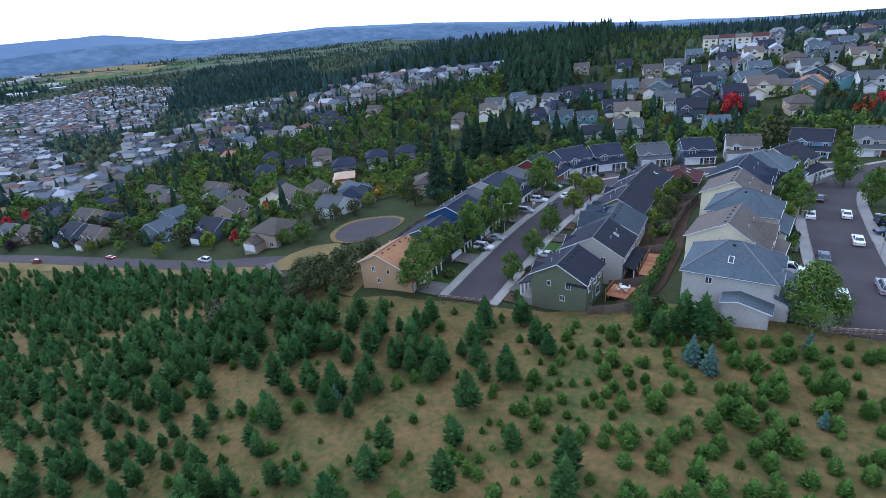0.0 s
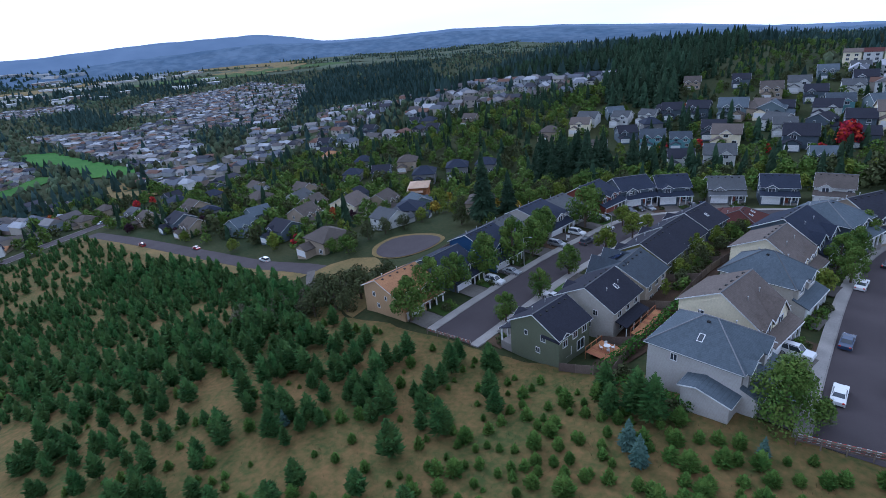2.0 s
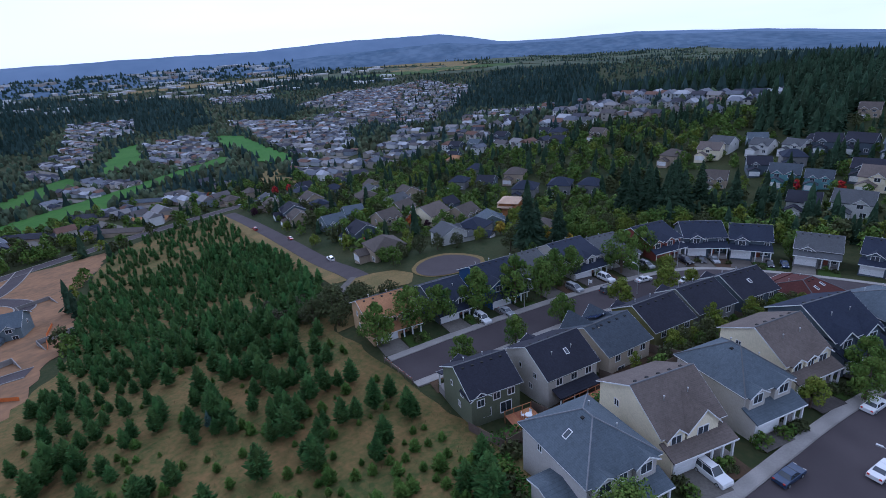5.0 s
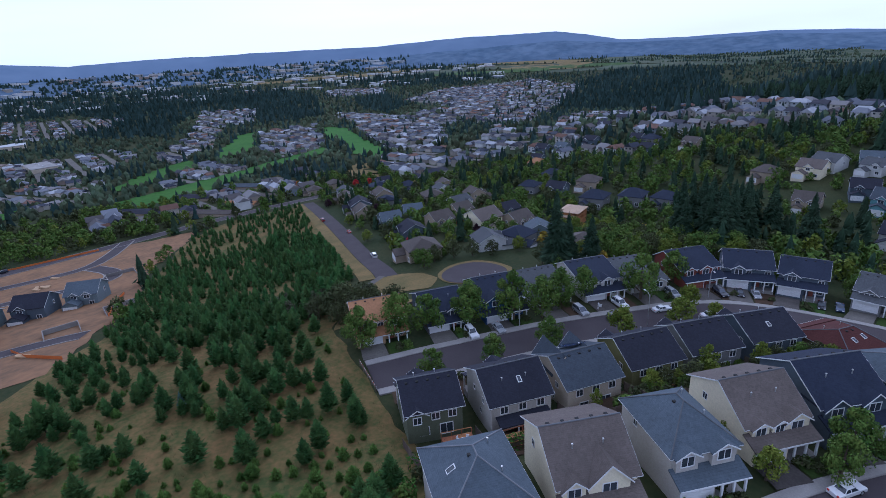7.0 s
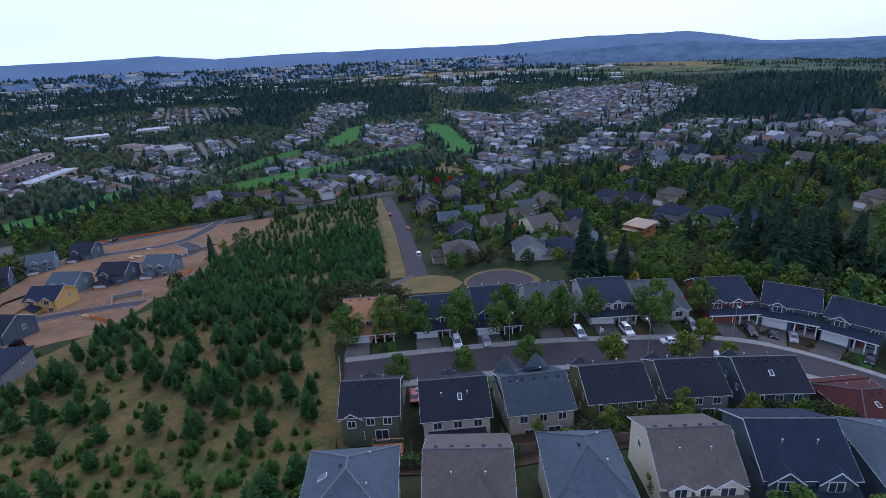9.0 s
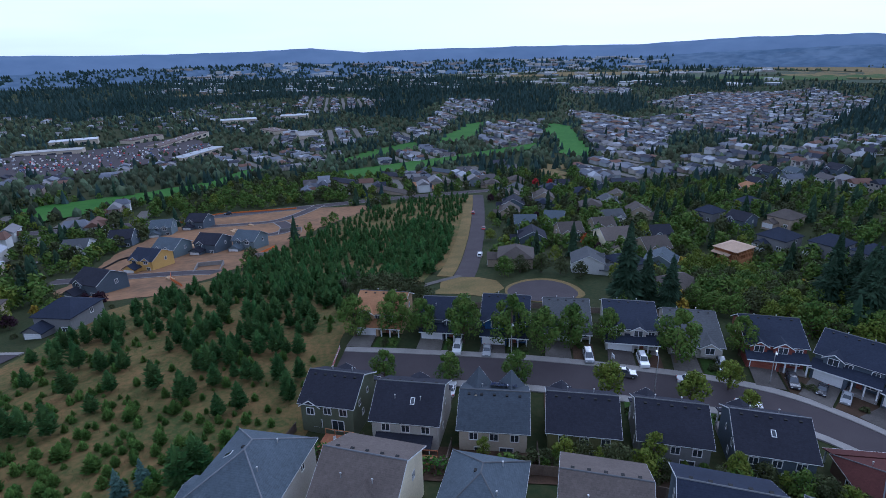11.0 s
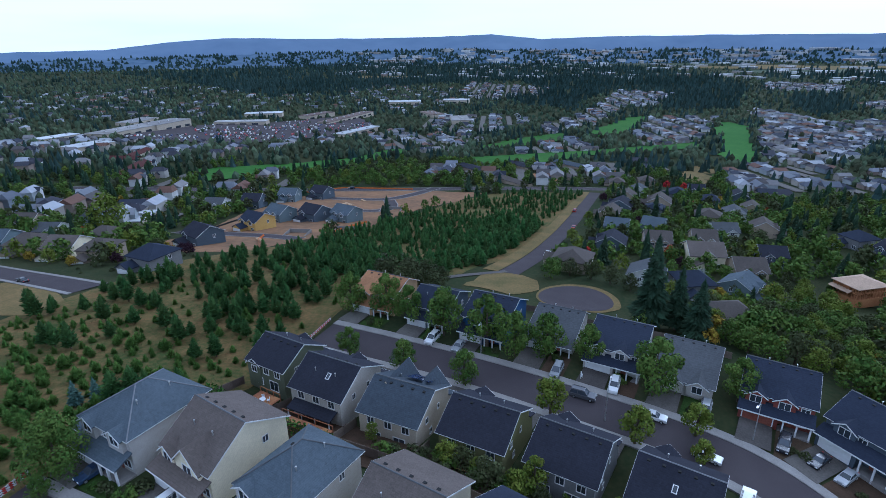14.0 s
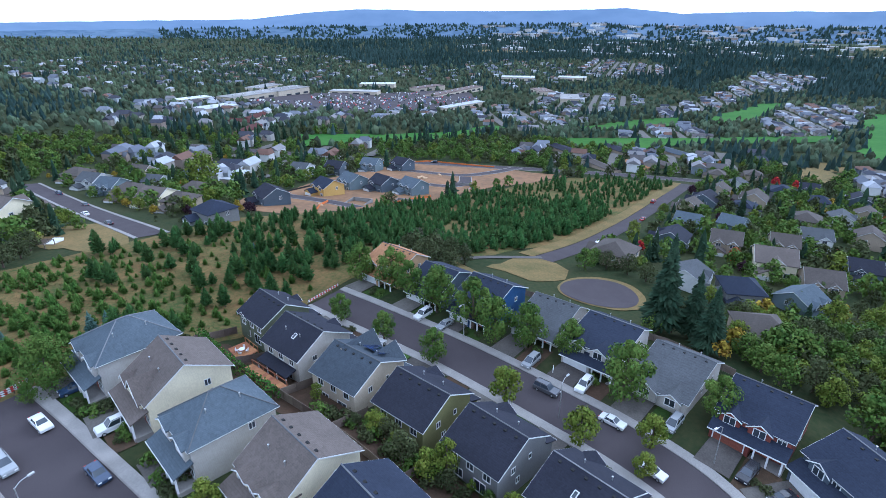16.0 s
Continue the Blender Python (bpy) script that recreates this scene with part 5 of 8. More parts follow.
# ---- the tree plantation ----
NEAR_HOMES = np.array(homes)


def clear(x, y, r=9.0):
    return np.min((NEAR_HOMES[:, 0] - x) ** 2 + (NEAR_HOMES[:, 1] - y) ** 2) > r * r


ROADS = [(np.array([(p.x, p.y) for p in resample(line, 4.0)]), half) for line, half in
         ((LANE_A, 7.0), (LANE_B, 7.5), (ROAD_W, 6.0), (ROAD_MAIN, 9.0), (ROAD_SITE, 6.0), (ROAD_SITE2, 6.0), (ROAD_SITE3, 6.0), (ROAD_S, 6.5))]


def off_road(x, y, more=0.0):
    return all(np.min(np.hypot(a[:, 0] - x, a[:, 1] - y)) > h + more for a, h in ROADS) and math.hypot(x - CIRCLE[0], y - CIRCLE[1]) > 15 + more


def bulk(name, spots, makers, mat, label, category):
    """Many trees in one mesh: spots of (x, y, scale); makers are crowns that are turned and scaled."""
    V, F, k = [], [], 0
    base = [(np.array(g.v), g.f) for g in makers]
    zs = heights([s[0] for s in spots], [s[1] for s in spots])
    for (x, y, s), z in zip(spots, zs):
        v, f = base[rnd.randrange(len(base))]
        a = rnd.uniform(0, 6.28)
        c, d = math.cos(a) * s, math.sin(a) * s
        h = s * rnd.uniform(0.85, 1.15)
        V.append(np.stack([v[:, 0] * c - v[:, 1] * d + x, v[:, 0] * d + v[:, 1] * c + y, v[:, 2] * h + z - 0.3], -1))
        F += [tuple(i + k for i in q) for q in f]
        k += len(v)
    me = bpy.data.meshes.new(name)
    me.from_pydata(np.concatenate(V).tolist(), [], F)
    me.materials.append(mat)
    me.update()
    return tagged(new(name, me), label, category, kind="stuff")


FIELD = [(58, -17), (44, -17), (34, -17), (14, -11.5), (-2, -9.5), (-14, -8), (-27, -8), (-46, -6), (-60, -2), (-74, 6), (-80, -30), (-82, -60), (-66, -64), (-44, -66), (-30, -70), (0, -72), (26, -72), (62, -66)]
PLOTS = "firs of the plantation"
cells, straw_spots = [], []
for i in range(-32, 24):
    for j in range(-30, 4):
        x, y = i * 2.55 + rnd.uniform(-0.95, 0.95), j * 2.55 + rnd.uniform(-0.95, 0.95)
        if inside(x, y, FIELD) and rnd.random() < (0.84 if x > -6 else 0.48):
            cells.append((x, y))
rnd.shuffle(cells)
planted, more_young, more_firs, more_blue = 0, [], [], []
for x, y in cells:
    near = x > -38 and y > -42 and planted < 172
    tall = (0.36 if y < -26 else 0.44) + 0.75 * noise.noise((x * 0.06, y * 0.06, 1.0)) - 0.5 * (x + 15) / 50 - (0.3 if x > 2 else 0.0)
    if noise.noise((x * 0.09, y * 0.09, 7.0)) < -0.5:
        continue
    roll = rnd.random()
    if roll < 0.03:
        kind, s = "spruce0", rnd.uniform(0.55, 1.15)
    elif rnd.random() < tall:
        kind, s = "fir%d" % rnd.randrange(5), rnd.uniform(0.55, 1.1)
    else:
        kind, s = "young%d" % rnd.randrange(5), rnd.choice((rnd.uniform(0.35, 0.6), rnd.uniform(0.55, 1.0))) if x < 8 else rnd.choice((rnd.uniform(0.45, 0.75), rnd.uniform(0.7, 1.15)))
    if x < -36 and y < -44:
        s *= 0.8
    if near:
        planted += 1
        plant(kind, x, y, s, group=PLOTS)
    else:
        (more_blue if kind[0] == "s" else more_young if kind[0] == "y" else more_firs).append((x, y, s))
YOUNG_CROWNS = [conifer_mesh(40 + i, 2.9, 1.2, 190, droop=-0.35, low=0.0, full=1.05, tuft=0.46, blunt=0.85, ovoid=0.35) for i in range(4)]
FIR_CROWNS = [conifer_mesh(60 + i, 5.6, 1.85, 280, droop=-0.22, low=0.0, full=1.05, tuft=0.62, blunt=0.8, ovoid=0.4).turned(pose(0, 0, 1.1)) for i in range(4)]
FIR_STEMS = [Geo().tube([(0, 0, 0), (0, 0, 3.0)], [0.13, 0.06], 5)]
bulk("young_firs", more_young, YOUNG_CROWNS, M["fir_light"], "young bushy firs in the dry grass", "firs")
bulk("plantation_trees", more_firs, FIR_CROWNS, M["fir"], "round-crowned plantation firs in the dry grass", "firs")
bulk("fir_stems", more_firs, FIR_STEMS, M["bark"], "bare brown stems of the plantation firs", "stems")

DENSE = [(-62, 0), (-78, 9), (-92, 15), (-110, 18.5), (-150, 23), (-190, 27), (-190, -47), (-150, -50), (-124, -54), (-100, -58), (-84, -56), (-80, -30), (-70, -24)]
THIN = [(-190, 26), (-300, 42), (-298, 0), (-282, -20), (-245, -34), (-200, -44), (-190, -44)]
spots = []
for i in range(-66, -18):
    for j in range(-20, 12):
        x, y = i * 3.0 + rnd.uniform(-1.2, 1.2), j * 3.0 + rnd.uniform(-1.2, 1.2)
        if inside(x, y, DENSE) and rnd.random() < (0.9 if y > -4 else 0.74):
            spots.append((x, y, rnd.uniform(0.5, 1.15) * (0.82 + 0.45 * noise.noise((x * 0.06, y * 0.06, 2.0))) * (1.18 if y > 2 else 0.9)))
for i in range(-100, -50):
    for j in range(-16, 16):
        x, y = i * 3.2 + rnd.uniform(-1.4, 1.4), j * 3.2 + rnd.uniform(-1.4, 1.4)
        if inside(x, y, THIN) and rnd.random() < 0.42:
            spots.append((x, y, rnd.uniform(0.35, 0.8)))
bulk("stand_firs", spots, [conifer_mesh(90 + i, 6.2, 2.15, 92, droop=-0.15, low=0.04, tuft=0.95, blunt=0.72, ovoid=0.48, sides=6).turned(pose(0, 0, 0.5)) for i in range(5)], M["fir"], "dense dark green stand of plantation firs", "fir stand")

tuft = Geo()
for k in range(4):
    a, b = k * 1.7, k * 1.7 + 0.5
    tuft.add([(0.1 * math.cos(a), 0.1 * math.sin(a), 0), (0.16 * math.cos(b), 0.16 * math.sin(b), 0), (0.3 * math.cos(a), 0.3 * math.sin(a), 0.42 - 0.05 * k)], [(0, 1, 2)])
tufts = []
for _ in range(30000):
    x, y = rnd.uniform(-62, 42), rnd.uniform(-66, -4)
    if inside(x, y, MEADOW) and noise.noise((x * 0.25, y * 0.25, 3.0)) > rnd.uniform(-0.5, 0.3):
        tufts.append((x, y, rnd.uniform(0.5, 1.5)))
bulk("dry_grass", tufts, [tuft], M["tuft"], "tufts of dry straw-coloured grass", "grass")

# ---- street trees and gardens ----
LANE_TREES = "street trees along the lane"
for x, y, s in ((-31, -1, 0.95), (-32, 8, 1.0), (-29.5, 14.5, 0.9), (-27, 24, 1.05), (-12.8, 7.5, 0.72), (-11.2, 20.5, 0.72), (-25, 34.5, 1.1), (-22.5, 41, 0.95), (-9.6, 33.5, 0.8), (-24, 47.5, 0.95), (-25.5, 56, 0.8), (-18.5, 68.5, 1.3),
                (-22, 84, 0.85), (-9, 112, 1.1), (6, 116, 0.8), (42, 44.5, 0.85), (45, 53, 0.8), (59, 47, 0.9), (63.5, 88, 1.0), (40.5, -9.5, 0.4), (59, 68, 0.9), (46.5, 66, 0.9), (44, 38.5, 0.75)):
    plant("street%d" % rnd.randrange(4), x, y, s * (1.28 if x < -20 else 1.12), group=LANE_TREES, squash=1.12)
for x, y, s in ((-9.4, 75.2, 0.95), (-3.6, 65, 1.1), (-6.4, 50.5, 1.1), (58.5, 30, 0.9), (39.5, 30.5, 0.75), (-2.4, 75.4, 0.7)):
    plant("pale0", x, y, s, group=LANE_TREES)
for x, y, s in ((15, 50.5, 0.95), (17.5, 62, 0.8), (14, 25, 0.55), (32, 33.2, 0.6)):
    plant("birch0", x, y, s)
for k in range(22):
    u = 0.22 + 0.78 * k / 21
    plant(("dull1", "mid0", "lime0", "dull0", "birch0", "mid1")[k % 6], 13.8 + 8 * u * u + rnd.uniform(-1.0, 1.8), 20 + 58 * u + rnd.uniform(-1.5, 1.5), rnd.choice((rnd.uniform(0.25, 0.4), rnd.uniform(0.4, 0.62))))
for k in range(32):
    u = 0.12 + 0.86 * rnd.random()
    plant("bush%d" % rnd.randrange(2), 14.2 + 8 * u * u + rnd.uniform(-1.6, 2.6), 20 + 58 * u, rnd.uniform(0.7, 1.5), group="shrubs of the back yards")
for x, y, s in ((-52, 6, 0.75), (-50, 14, 0.6), (-55, 0, 0.75), (-57, 10, 0.6), (-61, 3, 0.7), (-58, -4, 0.6), (-66, 6, 0.6), (-50, -1, 0.5), (-64, 12, 0.5)):
    plant("dull%d" % rnd.randrange(2), x, y, s * 1.3)
for _ in range(12):
    lane = rnd.choice((LANE_A, LANE_B))
    p = rnd.choice(lane[2:-4])
    d = rnd.choice((-1, 1)) * rnd.uniform(7.6, 11.0)
    x, y = p.x + d, p.y + rnd.uniform(-2, 2)
    if off_road(x, y, 0.3) and x < 62:
        plant("bush%d" % rnd.randrange(2), x, y, rnd.uniform(0.45, 0.95), group="garden shrubs")

# ---- woods of the hollow and the hillside ----
WOODS = "trees of the hollow"
GREEN = ["mid0", "mid1", "mid2", "dull0", "dull1", "lime0"]
mid_wood = {"fir": [], "leaf": [], "leaf_dull": [], "leaf_pale": []}


OPEN = [(-152, 140), (-136, 164), (-92, 126), (-88, 92), (-112, 92)]


def grove(poly, n, kinds, lo, hi, gap=4.0, group=WOODS, joined=False):
    xs, ys = [p[0] for p in poly], [p[1] for p in poly]
    done = []
    for _ in range(n * 12):
        if len(done) >= n:
            break
        x, y = rnd.uniform(min(xs), max(xs)), rnd.uniform(min(ys), max(ys))
        if inside(x, y, poly) and not inside(x, y, OPEN) and not inside(x, y, DIRT) and off_road(x, y) and clear(x, y, 6.8) and all((x - a) ** 2 + (y - b) ** 2 > gap * gap for a, b in done):
            done.append((x, y))
            k, s = rnd.choice(kinds), rnd.uniform(lo, hi)
            if joined and k[:3] in ("mid", "dul", "lim", "tal"):
                mid_wood[{"mid": "leaf", "dul": "leaf_dull", "lim": "leaf_pale", "tal": "fir"}[k[:3]]].append((x, y, s))
            else:
                plant(k, x, y, s, group=group)


plant("maple0", 36.4, -11.2, 0.98, group=LANE_TREES)
plant("fir1", 22, -16.8, 1.25, group=PLOTS)
plant("fir3", 13.9, -11.5, 0.95, group=PLOTS)
plant("tall0", -53.8, 69.5, 1.08, group=WOODS)
plant("tall1", -56, 76, 0.75, group=WOODS)
plant("tall2", -50, 80, 0.7, group=WOODS)
grove([(-48, 62), (-44, 90), (-36, 106), (-20, 120), (-30, 150), (-90, 150), (-112, 112), (-104, 80), (-62, 70)], 62, ["mid0", "mid1", "dull0", "dull1", "lime0", "lime0", "gold0", "dull1", "mid2"], 0.55, 1.05, 4.2)
grove([(-46, 86), (-38, 104), (-28, 118), (-60, 126), (-92, 112), (-76, 84)], 44, ["mid0", "lime0", "dull1", "mid2", "lime0", "dull0"], 0.55, 0.9, 4.4)
grove([(-50, 90), (-36, 106), (-20, 120), (-30, 150), (-100, 150), (-116, 118), (-118, 96)], 70, ["mid0", "dull0", "dull1", "lime0", "dull0", "mid1"], 0.45, 0.8, 3.8, joined=True)
grove([(-40, 112), (-20, 124), (10, 134), (50, 140), (90, 132), (100, 165), (20, 168), (-60, 165)], 110, GREEN + ["tall0", "tall1"], 0.6, 1.0, 4.2, joined=True)
grove([(-70, 128), (-40, 120), (-30, 160), (-80, 175)], 22, ["tall0", "tall1", "tall2"], 0.85, 1.15, 5)
grove([(-110, 42), (-310, 60), (-340, 170), (-150, 140)], 26, ["plum0", "scarlet0", "orange0", "gold0", "plum0", "mid0"], 0.45, 0.8, 8, "garden trees")
grove([(-60, -112), (-130, -118), (-190, -240), (-60, -250)], 10, ["plum0", "gold0", "orange0"], 0.45, 0.8, 8, "garden trees")
grove([(-52, -84), (-70, -80), (-82, -88), (-86, -98), (-62, -102)], 9, ["bush0", "bush1", "gold0"], 0.4, 0.7, 4, "garden trees")
grove([(-38, -80), (-62, -74), (-78, -92), (-60, -112), (-36, -104)], 16, ["bush0", "bush1", "mid1", "plum0", "dull1"], 0.4, 0.8, 3.5, "garden trees")
for x, y, s, k in ((-149, 122, 0.6, "lime0"), (-131, 127, 0.7, "lime0"), (-106, 119, 0.9, "lime0"), (-112, 112, 0.85, "gold0"), (-100, 109, 0.9, "lime0"), (-127, 108, 0.6, "mid1"), (-97, 124, 0.9, "lime0"), (-120, 118, 0.7, "dull0"),
                   (-92, 116, 0.8, "mid0"), (-118, 131, 0.75, "lime0"), (-124, 100, 0.6, "mid2"), (-104, 100, 0.75, "dull1"), (-140, 112, 0.6, "mid0"), (-108, 128, 0.8, "gold0")):
    plant(k, x, y, s, group=WOODS)
plant("lime0", -113, -172, 2.1, squash=0.95)
for x, y, s in ((-66, 2, 1.0), (-72, -3, 0.9), (-69, -10, 0.85), (-76, -12, 0.9), (-62, -4, 0.8), (-78, 2, 0.7), (-82, -8, 0.8), (-74, 6, 0.7), (-58, 6, 0.8)):
    plant("brush0", x, y, s, group="thicket behind the tan house")
for x, y, s, k in ((-91, 41, 0.75, "mid0"), (-95, 47, 0.7, "dull0"), (-93, 54, 0.75, "dull1"), (-90, 60, 0.7, "dull0"), (-99, 42, 0.6, "mid1"), (-86, 66, 0.65, "dull1"), (-160, 43, 0.6, "lime0"), (-205, 48, 0.6, "lime0"), (-272, 54, 0.9, "plum0"),
                   (-74, -195, 0.9, "plum0"), (-52, -140, 0.6, "gold0"), (-49, -126, 0.6, "lime0"), (-47, -113, 0.6, "gold0"), (-20, -118, 0.6, "lime0"), (-14, -112, 0.7, "lime0"), (-24, -132, 0.5, "mid1"),
                   (9, -84, 0.7, "dull0"), (15, -79, 0.8, "dull1"), (4, -90, 0.7, "dull0"), (-139, 82, 0.9, "orange0"), (-289, 124, 1.1, "gold0"), (-351, 98, 0.9, "scarlet0"), (-245, 76, 0.8, "plum0"), (-228, 72, 0.7, "plum0")):
    plant(k, x, y, s, group="garden trees")
for x, y, s, k in ((46, 214, 1.7, "scarlet0"), (37, 200, 0.8, "scarlet0"), (96, 196, 1.1, "orange0"), (101, 190, 1.3, "scarlet0"), (92, 188, 1.0, "orange0"), (-31, 220, 0.75, "scarlet0"), (-15, 224, 0.7, "scarlet0"), (16, 212, 0.6, "scarlet0"), (-39, 306, 0.7, "orange0"), (-170, 98, 0.8, "orange0"), (-352, 110, 0.8, "scarlet0"), (-395, 60, 1.0, "orange0")):
    plant(k, x, y, s)


# ---- the valley: distant woods and towns, each in one mesh ----
def far_fir(seed, h, r):
    """A small distant conifer: two ragged skirts of boughs."""
    q = random.Random(seed)
    g = Geo()
    for k, (z0, z1, w) in enumerate(((0.05, 0.72, 1.0), (0.4, 1.0, 0.62))):
        n = 5
        pts = [(math.cos(6.283 * i / n + k) * r * w * q.uniform(0.6, 1.2), math.sin(6.283 * i / n + k) * r * w * q.uniform(0.6, 1.2), h * (z0 + q.uniform(-0.04, 0.06))) for i in range(n)]
        g.add(pts + [(0, 0, h * z1)], [(i, (i + 1) % n, n) for i in range(n)])
    return g


def far_leafy(seed, h, r):
    """A small distant broadleaf crown: an uneven dome."""
    q = random.Random(seed)
    n = 5
    p = []
    for k, (z, w) in enumerate(((0.14, 0.85), (0.62, 0.85))):
        p += [(math.cos(6.2832 * (i + 0.5 * k) / n) * r * w * q.uniform(0.6, 1.2), math.sin(6.2832 * (i + 0.5 * k) / n) * r * w * q.uniform(0.6, 1.2), h * (z + q.uniform(-0.1, 0.12))) for i in range(n)]
    return Geo().add(p + [(q.uniform(-0.3, 0.3) * r, q.uniform(-0.3, 0.3) * r, h)], [(i, (i + 1) % n, n + i) for i in range(n)] + [((i + 1) % n, n + (i + 1) % n, n + i) for i in range(n)]
                     + [(n + i, n + (i + 1) % n, 2 * n) for i in range(n)])


FAR_FIRS = [far_fir(i, 13.0, 3.9) for i in range(8)]
FAR_LEAFY = [far_leafy(i, 8.4, 3.7) for i in range(10)]


def within(x, y, poly):
    """Which of many places lie inside an outline."""
    r = np.zeros(len(x), bool)
    for (ax, ay), (bx, by) in zip(poly, poly[1:] + poly[:1]):
        r ^= ((ay > y) != (by > y)) & (x < (bx - ax) * (y - ay) / ((by - ay) or 1e-9) + ax)
    return r


def broad(x, y, s=0.004, k=0.0):
    return noise.noise((x * s, y * s, k))


GOLF = [[(-412, -68), (-440, -24), (-500, 14), (-540, 40), (-600, 113), (-640, 165), (-690, 155), (-650, 120), (-585, 42), (-535, -20), (-472, -88)],
        [(-530, -120), (-580, -92), (-665, -62), (-735, -15), (-660, -2), (-600, -40), (-550, -80)], [(-700, 28), (-728, 15), (-830, 40), (-985, 78), (-1010, 112), (-925, 104), (-762, 78)],
        [(-970, 235), (-910, 262), (-630, 215), (-560, 205), (-520, 178), (-580, 168), (-700, 190), (-850, 200)],
        [(-263, -246), (-307, -218), (-347, -208), (-361, -192), (-450, -168), (-520, -165), (-505, -188), (-420, -205), (-372, -240), (-311, -300)]]
for poly in GOLF:
    patch("fairway", poly, 0.9, M["golf"], "bright green golf fairway", "fairway", 12.0, 6.0)
PARK = [(-446, -462), (-462, -546), (-606, -546), (-690, -470), (-850, -400), (-690, -284), (-590, -306), (-500, -348)]
patch("car_park", PARK, 1.5, M["asphalt"], "large asphalt car park of the shopping centre", "car park", 15.0)
FIELDS = [[(-3500, 1780), (-3020, 2060), (-2250, 2050), (-2190, 1800), (-3070, 1600)], [(-2100, 1900), (-1800, 1500), (-2150, 1400), (-2500, 1560)], [(-3600, 1500), (-3800, 1850), (-3560, 1900), (-3280, 1500)],
          [(-460, 120), (-452, 150), (-392, 132), (-400, 110)]]
# this plain and the scattered fields are added, partly to lighten the valley like haze
PLAIN = [(-1350, 1750), (-2100, 1900), (-2700, 2600), (-2300, 3400), (-1000, 3300), (-800, 2300)]
FIELDS.append(PLAIN)
for k in range(26):
    a, d = radians(-112 + 90 * ((k * 0.618) % 1.0)), 2150 + 1750 * ((k * 0.371) % 1.0)
    c, t = Vector((d * math.sin(a), d * math.cos(a))), a + rnd.uniform(-0.4, 0.4)
    u, v = Vector((math.cos(t), -math.sin(t))) * rnd.uniform(120, 300), Vector((math.sin(t), math.cos(t))) * rnd.uniform(70, 160)
    FIELDS.append([tuple(c - u - v), tuple(c + u - v * 0.8), tuple(c + u * 0.9 + v), tuple(c - u + v)])
for i, poly in enumerate(FIELDS):
    patch("field", poly, 1.5 if i != 3 else 0.9, (M["pasture"], M["straw"], M["pasture"], M["lawn"])[i % 4 if i > 3 else 1], "pale open field in the valley, some standing in for haze", "field", 60.0 if i != 3 else 10.0, 20.0)


def open_land(x, y):
    return any(inside(x, y, p) for p in GOLF) or inside(x, y, PARK) or any(inside(x, y, p) for p in FIELDS)


# suburbs: rows of small houses
town, town_trees, street_spots = [], [], []
streets = Geo()
